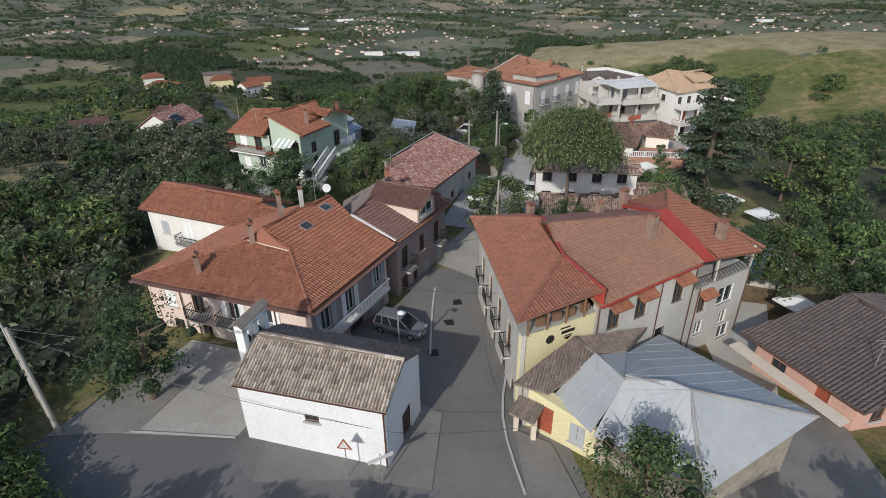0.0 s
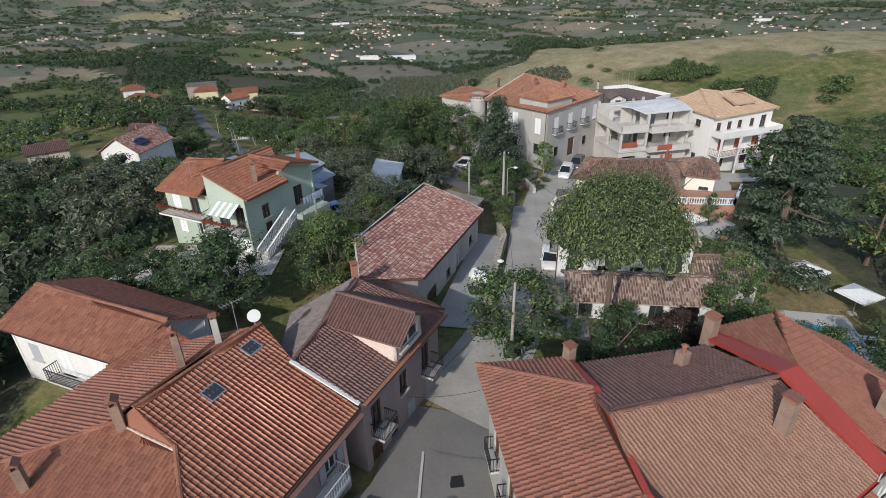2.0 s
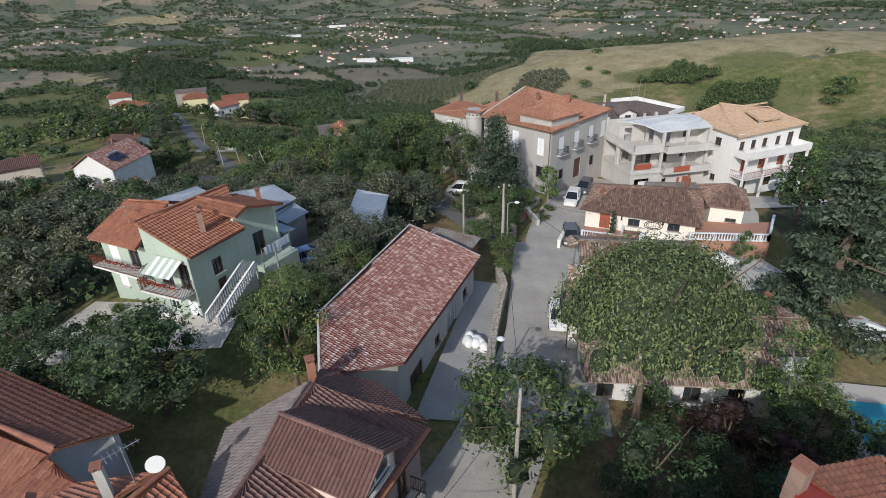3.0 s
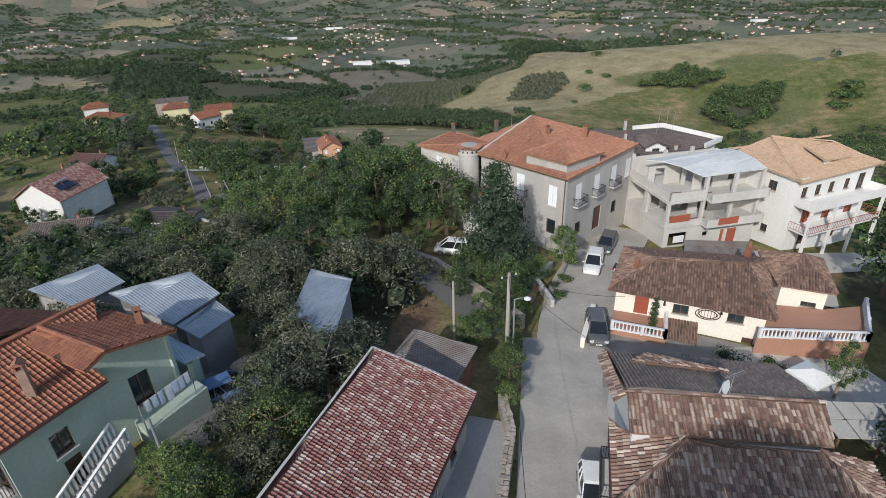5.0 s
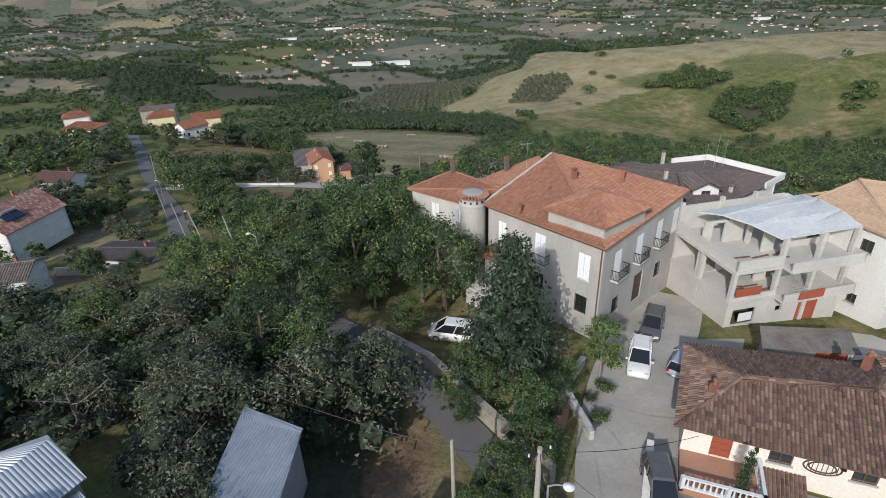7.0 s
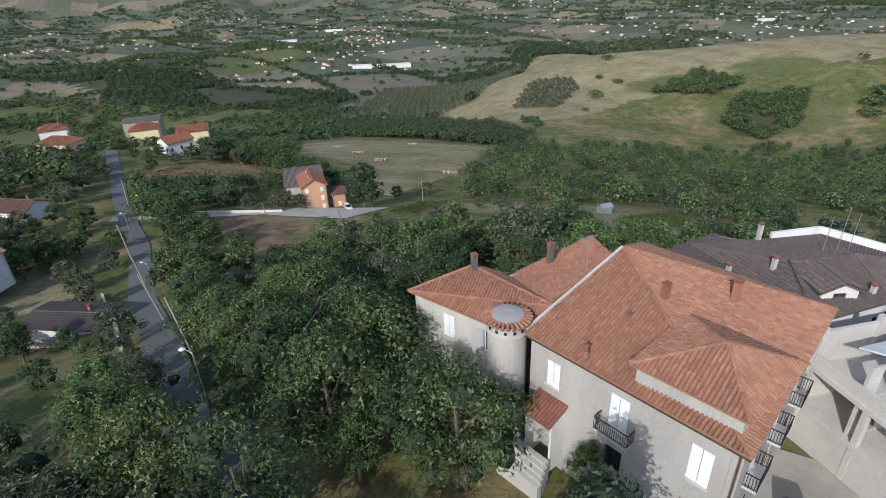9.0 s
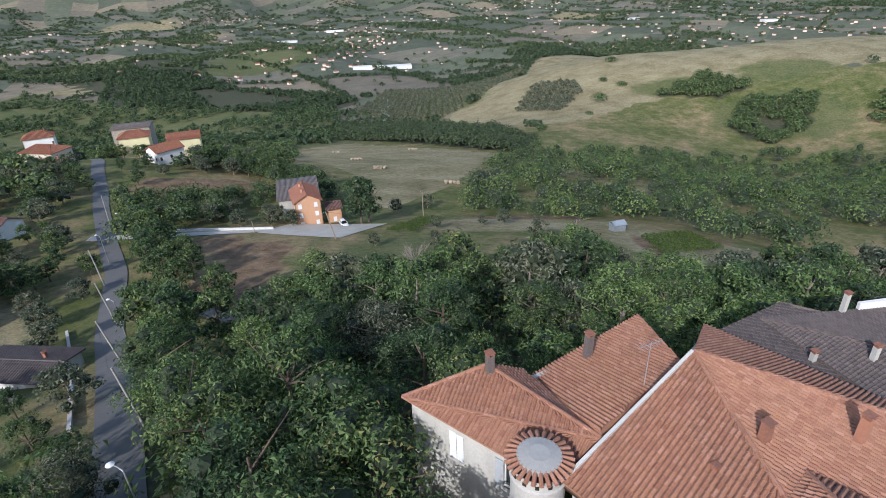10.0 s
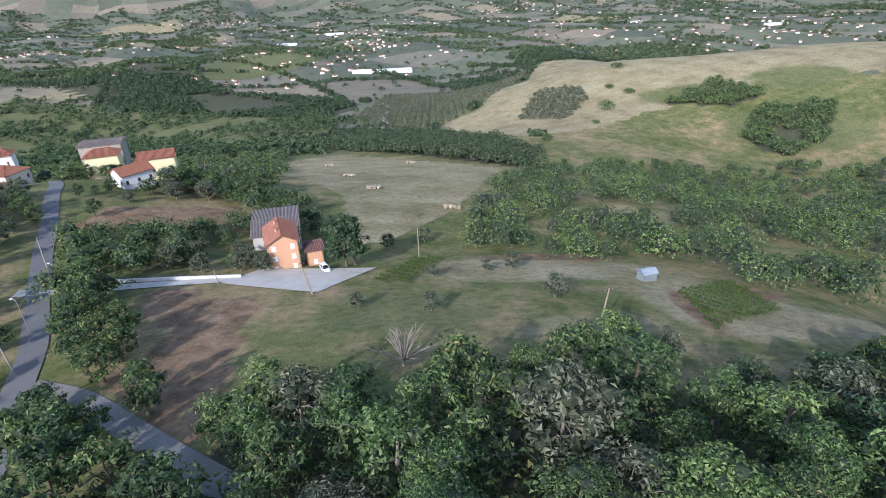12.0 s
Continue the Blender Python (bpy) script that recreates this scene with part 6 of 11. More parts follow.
def green_house():
    root = thing("green_house", (-21, 72, 4.0), "pale green two-storey house with red tile roofs and flowered balcony", "house")
    z0 = 3.2
    S, E = Vector((-16.93, 65.3, 10.95)), Vector((-14.4, 70.25, 10.95))
    T2, Q = Vector((-21.75, 67.6, 12.9)), Vector((-17.1, 75.2, 12.95))
    A, B, C, D = Vector((-18.55, 72.4, 12.98)), Vector((-13.86, 70.2, 12.8)), Vector((-11.85, 73.45, 11.7)), Vector((-16.5, 75.4, 11.9))
    slope(root, [S, E, (-18.7, 72.5, 12.92), T2], M_TILE_A, (0.25, 0.37), "marseille", (-17, 68, 11.2), 100, seed=41)
    slope(root, [(-15.9, 70.85, 11.55), (-15.3, 72.0, 11.5), Q, (-18.7, 72.5, 12.92)], M_TILE_A, (0.25, 0.37), seed=48)
    slope(root, [Q, T2, (-22.8, 68.3, 12.3), (-18.3, 75.9, 12.3)], M_TILE_A, (0.25, 0.37), seed=42)
    ridge(root, T2, Q, M_TILE_A)
    # raised wing: a short slope over the eave and a long one falling to the back
    slope(root, [(-19.0, 71.5, 12.62), (-14.45, 69.15, 12.42), B, A], M_TILE_A, (0.25, 0.37), seed=49)
    slope(root, [C, D, A, B], M_TILE_A, (0.25, 0.37), seed=46)
    ridge(root, A, B, M_TILE_A)
    # older block on the far side
    slope(root, [(-28.5, 71.8, 9.75), (-23.0, 68.95, 9.95), (-21.0, 72.1, 12.5), (-25.35, 74.1, 12.4)], M_TILE_A, (0.25, 0.37), seed=43)
    slope(root, [(-19.8, 78.6, 9.9), (-28.0, 79.4, 9.75), (-25.35, 74.1, 12.4), (-21.0, 72.1, 12.5)], M_TILE_A, (0.25, 0.37), seed=44)
    slope(root, [(-28.0, 79.4, 9.75), (-28.5, 71.8, 9.75), (-25.35, 74.1, 12.4)], M_TILE_A, (0.25, 0.37), seed=45)
    # walls of the blocks
    s, e, n, w = (-17.5, 66.1), (-15.3, 70.5), (-18.0, 74.6), (-21.6, 67.9)
    wall(root, s, e, z0, 10.75, M_GREEN_WALL, [(2.5, 4.7, 1.0, 1.4, "brown"), (2.6, 2.3, 0.9, 1.9, "door_brown")])
    wall(root, w, s, z0, 10.8, M_GREEN_WALL, [(1.6, 4.4, 1.3, 2.2, "brown"), (3.6, 4.4, 1.1, 2.2, "brown"), (1.6, 1.9, 1.0, 2.1, "door_white"), (3.7, 1.9, 1.0, 1.3, "shut_white")])
    gable(root, w, s, (-21.6, 67.9, 12.55), 10.8, M_GREEN_WALL)
    wall(root, e, (-12.75, 74.0), z0, 11.55, M_GREEN_WALL, [(2.1, 4.4, 1.15, 2.1, "brown")], name="wing_wall")
    gable(root, e, (-12.75, 74.0), (-14.95, 70.95, 12.4), 11.55, M_GREEN_WALL)
    wall(root, (-12.75, 74.0), n, z0, 11.4, M_GREEN_WALL, [(3, 4.4, 1.0, 1.4, "brown")], name="wing_wall")
    wall(root, (-27.8, 72.2), (-22.4, 69.6), z0, 9.75, M_GREEN_WALL, [(1.5, 4.4, 1.1, 2.1, "shut_white"), (4.0, 4.4, 1.2, 2.1, "brown"), (1.6, 1.9, 1.0, 1.3, "shut_white"), (4.2, 1.9, 1.1, 2.0, "door_white")])
    wall(root, (-27.4, 78.8), (-27.8, 72.2), z0, 9.75, M_GREEN_WALL)
    wall(root, (-20.3, 78.2), (-27.4, 78.8), z0, 9.75, M_GREEN_WALL)
    wall(root, n, (-20.3, 78.2), z0, 9.8, M_GREEN_WALL)
    # terrace in front of the wing, and the grey canopy beside it
    g = Geo().prism([(-14.6, 71.3, 3.2), (-13.4, 70.4, 3.2), (-11.35, 74.0, 3.2), (-12.6, 74.9, 3.2)], (0, 0, 3.75))
    part("terrace", g.v, g.f, M_GREEN_WALL, root, "plastered terrace block below the wing")
    slope(root, [(-12.7, 74.6, 8.3), (-11.7, 75.5, 8.3), (-15.2, 77.6, 8.6), (-15.9, 76.5, 8.6)], M_SHEET, (0.2, 1.4), "sheet", deck=0.06, seed=47)
    wall(root, (-12.4, 74.9), (-12.6, 76.3), z0, 8.1, M_GREEN_WALL, name="lean_to_wall")
    wall(root, (-12.6, 76.3), (-15.0, 77.3), z0, 8.1, M_GREEN_WALL, name="lean_to_wall")
    gutter(root, S + Vector((0.08, 0, -0.08)), E + Vector((0.08, 0, -0.08)))
    downpipe(root, (-17.45, 65.95, 10.75), 5.0, M_STEEL)
    balcony(root, (-27.8, 72.2), (-22.4, 69.6), 7.5, 1.3, 0.95, M_WHITE, rail_mat=M_SHUT_BROWN)
    slab = balcony(root, (-21.6, 67.9), (-17.7, 66.2), 7.5, 1.4, 0.95, M_WHITE, rail_mat=M_SHUT_BROWN)
    # flowers along the rail
    r = np.random.RandomState(3)
    for a, b in (((-28.3, 70.9), (-22.9, 68.3)), ((-22.1, 66.6), (-18.3, 64.9))):
        lob = [((a[0] + (b[0] - a[0]) * k, a[1] + (b[1] - a[1]) * k, 8.45), (0.32, 0.3, 0.22)) for k in np.linspace(0.05, 0.95, 12)]
        v, f = leaf_cloud(lob, [34] * 12, 0.09, 4)
        part("flower_box", v, f.tolist(), M_FLOWER, slab)
    # striped awning
    u = Vector((4.1, -1.8, 0)).normalized()
    out = Vector((u.y, -u.x, 0))
    for k in range(8):
        p = Vector((-20.7, 67.35, 10.2)) + u * (0.36 * k)
        g = Geo().prism([p, p + u * 0.36, p + u * 0.36 + out * 1.5 - Vector((0, 0, 0.8)), p + out * 1.5 - Vector((0, 0, 0.8))], (0, 0, -0.03))
        part("awning_strip", g.v, g.f, M_SHUT_WHITE if k % 2 else M_GREEN_WALL, root)
    # outside stair with a white balustrade
    a, b = Vector((-15.0, 70.0, 7.2)), Vector((-16.9, 65.2, 5.0))
    d = flat(b - a)
    side = Vector((d.y, -d.x, 0)).normalized() * -1
    n = 14
    for i in range(n):
        p = a.lerp(b, (i + 0.5) / n)
        g = Geo().box((p.x + side.x * 0.6, p.y + side.y * 0.6, (p.z + 3.2) / 2), d / n / 2, side * 0.6, (0, 0, (p.z - 3.2) / 2))
        part("step", g.v, g.f, M_CONCRETE, root)
    g = Geo()
    for k in (0.05, 1.2):
        g.bar(a + side * k + Vector((0, 0, 0.95)), b + side * k + Vector((0, 0, 0.95)), 0.16, 0.1)
        for i in range(20):
            p = a.lerp(b, i / 19) + side * k
            g.tube([p, p + Vector((0, 0, 0.4)), p + Vector((0, 0, 0.9))], [0.05, 0.085, 0.05], 6)
    part("balustrade", g.v, g.f, M_SHUT_WHITE, root)
    chimney(root, -17.0, 68.6, 11.3, 13.5, 0.55, 0.55, 0.45, M_FLUE, "gable")
    chimney(root, -14.0, 73.9, 11.5, 13.0, 0.5, 0.5, 0.4, M_TILE_B, "slab")
    aerial(root, (-24.2, 71.2, 11.2), 1.7)
    return root


def shed(name, label, corners, base, mat, wall_mat, holes=(), profile="sheet", overhang=0.3, size=(0.2, 1.6)):
    """A sheet-roofed shed; corners run round with the low edge first."""
    root = thing(name, (corners[0][0], corners[0][1], base), label, "shed")
    slope(root, corners, mat, size, profile, deck=0.06)
    c = inset(corners, overhang)
    for i in range(len(c)):
        j = (i + 1) % len(c)
        z1 = min(corners[i][2], corners[j][2]) - 0.12
        wall(root, c[i], c[j], base - 0.6, z1, wall_mat, holes if i == 0 else (), thick=0.16, floor=base)
    return root


def villa():
    root = thing("cream_villa", (27, 91, -2), "cream villa with brown weathered tile roof and terracotta terrace", "house")
    W, S, E, N = (18.6, 89.3, 3.2), (31.1, 84.2, 3.0), (35.2, 93.5, 3.5), (22.6, 97.4, 3.3)
    hip(root, W, S, E, N, (23.4, 91.2, 5.3), (31.0, 89.6, 5.2), M_TILE_VILLA, (0.24, 0.36), "barrel", 51, (25, 87, 3.5), 160)
    c = inset([W, S, E, N], 0.6)
    wall(root, c[0], c[1], -3.0, 3.1, M_VILLA_WALL, [(2.3, 2.9, 1.2, 2.2, "door_red"), (5.6, 3.6, 1.3, 0.95, "brown"), (10.0, 3.6, 1.3, 0.95, "brown"), (6.4, 0.6, 1.1, 1.3, "brown"), (9.0, 0.6, 1.3, 1.1, "brown"), (11.3, 0.4, 0.9, 1.9, "door_brown")], floor=-2.0)
    for i, hs in ((1, [(4, 3.4, 1.1, 1.2, "brown")]), (2, []), (3, [(2.5, 3.3, 1.0, 1.3, "brown"), (5.5, 3.3, 1.0, 1.3, "brown")])):
        wall(root, c[i], c[(i + 1) % 4], -3.0, 3.0, M_VILLA_WALL, hs, floor=-2.0)
    u = (c[1] - c[0]).normalized()
    out = Vector((u.y, -u.x, 0))
    up = Vector((0, 0, 1))
    # oval lattice ornament
    o = c[0] + u * 7.8 + out * 0.03 + up * 2.05
    g = Geo()
    for rr in (1.0, 0.72):
        ring = [o + u * rr * math.cos(t) + up * rr * 0.55 * math.sin(t) for t in np.linspace(0, 6.283, 25)]
        g.tube(ring, [0.05] * 25, 5, cap=False)
    for k in range(-3, 4):
        hgt = 0.5 * math.sqrt(max(0.05, 1 - (k * 0.26) ** 2))
        g.bar(o + u * (k * 0.26) - up * hgt, o + u * (k * 0.26) + up * hgt, 0.03)
    part("oval_ornament", g.v, g.f, M_DOOR_BROWN, root, "oval brown lattice ornament")
    # porch arch, posts and steps in front of the door
    p = c[0] + u * 2.3
    g = Geo()
    arch = [p + out * 0.05 + u * 0.75 * math.cos(t) + up * (2.6 + 0.75 * math.sin(t)) for t in np.linspace(0, math.pi, 11)]
    g.tube(arch, [0.09] * 11, 6)
    part("door_arch", g.v, g.f, M_SHUT_WHITE, root)
    g = Geo().box(p + out * 1.6 + up * -1.1, u * 2.3, out * 1.6, up * 1.95)
    part("porch", g.v, g.f, M_TERRACE, root)
    balustrade(root, [p - u * 2.2 + out * 3.1 + up * 0.85, p + u * 2.2 + out * 3.1 + up * 0.85, p + u * 2.2 + out * 0.3 + up * 0.85])
    # lower lean-to roof
    slope(root, [tuple(c[0] + u * 4.6 + out * 2.4 - up * 0.1), tuple(c[0] + u * 7.2 + out * 2.4 - up * 0.1), tuple(c[0] + u * 7.2 + up * 1.0), tuple(c[0] + u * 4.6 + up * 1.0)], M_TILE_VILLA, (0.24, 0.36), "barrel", seed=55)
    q = [c[0] + u * a + out * b for a, b in ((4.8, 2.1), (7.0, 2.1), (7.0, 0.02), (4.8, 0.02))]
    for a, b in zip(q, q[1:]):
        wall(root, a, b, -3, -0.35, M_VILLA_WALL, thick=0.2)
    g = Geo()
    for k in (4.2, 8.8):
        pp = c[0] + u * k + out * 0.16 + up * 2.6
        g.box(pp, u * 0.07, out * 0.12, up * 0.14)
        g.box(pp - up * 0.2, u * 0.1, out * 0.1, up * 0.06)
    part("wall_lamp", g.v, g.f, M_DARKMETAL, root)
    # east block
    B = [(33.6, 88.7, 3.5), (37.7, 86.8, 3.5), (40.2, 92.8, 3.6), (34.9, 94.6, 3.8)]
    top = (37.0, 91.2, 5.1)
    for i in range(4):
        slope(root, [B[i], B[(i + 1) % 4], top], M_TILE_VILLA, (0.24, 0.36), "barrel", seed=56 + i)
        ridge(root, B[i], top, M_TILE_VILLA)
    ring_walls(root, B, -3, 3.4, M_VILLA_WALL, ([(2.4, 2.0, 1.2, 0.5, "brown")], [(2.0, 1.4, 1.0, 1.4, "brown")]), 0.5, -0.5)
    # terrace
    tp = [(29.6, 83.9), (38.2, 82.6), (41.5, 87.8), (37.6, 87.5), (33.4, 88.6)]
    g = Geo().prism([(x, y, -3) for x, y in tp], (0, 0, 4.5))
    part("terrace", g.v, g.f, M_TERRACE, root, "terracotta paved terrace")
    balustrade(root, [(29.8, 83.9, 1.5), (38.1, 82.8, 1.5), (41.3, 87.7, 1.5)])
    chimney(root, 21.6, 91.0, 3.6, 5.2, 0.6, 0.6, 0.4, M_TILE_B, "pot")
    chimney(root, 32.6, 92.5, 4.4, 5.7, 0.6, 0.6, 0.4, M_TILE_B, "pot")
    return root


def balustrade(root, pts, h=0.85, step=0.3):
    """Posts with turned balusters and a top rail along a line."""
    pts = [Vector(p) for p in pts]
    for a, b in zip(pts, pts[1:]):
        g = Geo()
        up = Vector((0, 0, h))
        g.bar(a + up, b + up, 0.2, 0.1)
        g.bar(a + Vector((0, 0, 0.05)), b + Vector((0, 0, 0.05)), 0.2, 0.1)
        n = max(2, int((b - a).length / step))
        for i in range(n + 1):
            p = a.lerp(b, i / n)
            if i % 8 == 0 or i == n:
                g.box(p + up / 2, (0.12, 0, 0), (0, 0.12, 0), up / 2 + Vector((0, 0, 0.06)))
            else:
                g.tube([p, p + up * 0.3, p + up * 0.6, p + up * 0.95], [0.04, 0.085, 0.05, 0.05], 6)
        part("balustrade", g.v, g.f, M_SHUT_WHITE, root)


def restaurant_hall():
    root = thing("tile_roofed_hall", (20, 70, 0), "rambling two-storey hall with terracotta barrel-tile roofs and white walls", "building")
    T = (0.24, 0.36)
    # upper block: sunny slope to the street side; mossy slope behind, its shade also in the grey tile
    RL, RR = Vector((13.45, 70.3, 8.7)), Vector((23.8, 69.2, 8.4))
    EL, ER = Vector((13.05, 68.3, 7.75)), Vector((23.3, 67.2, 7.3))
    NL, NR = Vector((15.0, 77.8, 5.5)), Vector((25.6, 75.8, 5.3))
    slope(root, [EL, ER, RR, RL], M_TILE_TERRA, T, "barrel", (16, 69, 8), 180, seed=61)
    slope(root, [NR, NL, RL, RR], M_TILE_GREY, T, "barrel", seed=62)
    ridge(root, RL, RR, M_TILE_TERRA)
    # narrow verge strip of tiles along the street end
    slope(root, [NL + Vector((-0.75, 0.1, -0.35)), RL + Vector((-0.7, -0.2, -0.5)), RL + Vector((0.1, 0, 0.06)), NL + Vector((0.1, 0, 0.06))], M_TILE_TERRA, T, "barrel", seed=65)
    # small gabled roof set into the mossy, shade-greyed slope
    a, b, c = Vector((15.6, 75.2, 6.75)), Vector((20.6, 72.9, 7.55)), Vector((17.2, 76.6, 6.1))
    slope(root, [c, a, b], M_TILE_TERRA, T, "barrel", seed=66)
    for p, q, r in ((EL, RL, NL), (ER, RR, NR)):
        k = Vector((0.3, 0, 0)) if p is EL else Vector((-0.3, 0, 0))
        pts = [Vector((p.x, p.y + 0.3, -1.5)), Vector((r.x, r.y - 0.3, -1.5)), r - Vector((0, 0.3, 0.15)), q - Vector((0, 0, 0.15)), p + Vector((0, 0.3, -0.15))]
        g = Geo().prism([v + k for v in pts], k)
        part("end_wall", g.v, g.f, M_WHITE, root)
    wall(root, NR + Vector((-0.4, -0.4, 0)), NL + Vector((0.4, -0.4, 0)), -1.5, 5.2, M_WHITE, [(3, 1.0, 1.2, 1.5, "brown"), (8, 1.0, 1.2, 1.5, "brown")], floor=0)
    wall(root, EL + Vector((0.3, 0.35, 0)), ER + Vector((-0.3, 0.35, 0)), -1.5, 7.2, M_WHITE)
    # street wing below it, hipped at the corner
    SW, SE, NE, NW = Vector((11.4, 65.2, 6.1)), Vector((24.6, 63.4, 6.1)), Vector((25.4, 67.0, 6.2)), Vector((13.0, 70.8, 6.0))
    H1, H2 = Vector((16.0, 67.9, 7.45)), Vector((22.3, 66.9, 7.45))
    slope(root, [NW, SW, H1, Vector((13.3, 69.2, 6.85))], M_TILE_TERRA, T, "barrel", (13, 67, 6.5), 110, seed=63)
    slope(root, [SW, SE, H2, H1], M_TILE_TERRA, T, "barrel", seed=64)
    slope(root, [SE, NE, H2], M_TILE_TERRA, T, "barrel", seed=67)
    ridge(root, SW, H1, M_TILE_TERRA)
    cw = inset([SW, SE, NE, NW], 0.45)
    wall(root, cw[0], cw[1], -1.5, 6.0, M_WHITE, rows(12, 4.6, 1.2, 1.4, "brown") + rows(12, 1.5, 1.2, 1.8, "brown"), floor=0)
    wall(root, cw[1], cw[2], -1.5, 6.0, M_WHITE, floor=0)
    wall(root, cw[3], cw[0], -1.5, 5.9, M_WHITE, [(1.4, 4.4, 1.1, 2.0, "brown"), (3.8, 4.4, 1.1, 2.0, "brown"), (1.4, 1.2, 1.2, 2.1, "door_brown"), (3.9, 1.6, 1.1, 1.5, "brown")], floor=0)
    balcony(root, cw[3].lerp(cw[0], 0.15), cw[3].lerp(cw[0], 0.85), 4.2, 0.9, 0.95)
    gutter(root, NW + Vector((-0.08, 0, -0.06)), SW + Vector((-0.08, 0, -0.06)))
    downpipe(root, (cw[0].x - 0.08, cw[0].y + 0.1, 5.9), 0.6)
    # low front wing under the pine
    W, S, E, N = Vector((11.6, 59.6, 2.9)), Vector((25.6, 58.0, 2.9)), Vector((26.4, 63.4, 2.9)), Vector((12.2, 65.0, 2.9))
    r1, r2 = Vector((11.9, 62.3, 4.2)), Vector((26.0, 60.7, 4.2))
    slope(root, [W, S, r2, r1], M_TILE_TERRA, T, "barrel", (15, 61, 3), 60, seed=68)
    slope(root, [E, N, r1, r2], M_TILE_TERRA, T, "barrel", seed=71)
    ridge(root, r1, r2, M_TILE_TERRA)
    cw = ring_walls(root, [W, S, E, N], -1.5, 2.8, M_WHITE, (rows(12, 0.9, 1.2, 1.4, "brown"), (), (), rows(4, 0.9, 1.2, 1.4, "brown")), 0.4, 0.2)
    gable(root, cw[3], cw[0], r1 + Vector((0.4, 0, -0.15)), 2.8, M_WHITE)
    gable(root, cw[1], cw[2], r2 + Vector((-0.4, 0, -0.15)), 2.8, M_WHITE)
    slope(root, [(24.2, 69.0, 3.0), (30.5, 68.0, 3.0), (30.2, 64.2, 4.3), (24.0, 64.8, 4.3)], M_TILE_TERRA, (0.24, 0.36), "barrel", seed=69)
    ring_walls(root, [(24.2, 63, 3), (30.5, 62, 3), (30.8, 67.6, 3), (24.4, 68.6, 3)], -1.5, 2.9, M_WHITE, d=0.3)
    slope(root, [(30.5, 61.4, 2.9), (24.0, 62.2, 2.9), (24.0, 64.8, 4.3), (30.2, 64.2, 4.3)], M_TILE_TERRA, (0.24, 0.36), "barrel", seed=70)
    chimney(root, 28.4, 66.6, 3.2, 5.2, 0.45, 0.45, 0.2, M_TILE_B, "gable")
    aerial(root, (18.9, 69.9, 8.6), 1.5)
    p = Vector((18.4, 69.9, 9.2))
    g = Geo().tube([p, p + Vector((0.06, -0.08, 0.03)), p + Vector((0.14, -0.18, 0.06))], [0.06, 0.3, 0.4], 14)
    g.tube([(18.4, 70.0, 8.5), p], [0.03, 0.03], 5)
    part("satellite_dish", g.v, g.f, M_SHUT_WHITE, root)


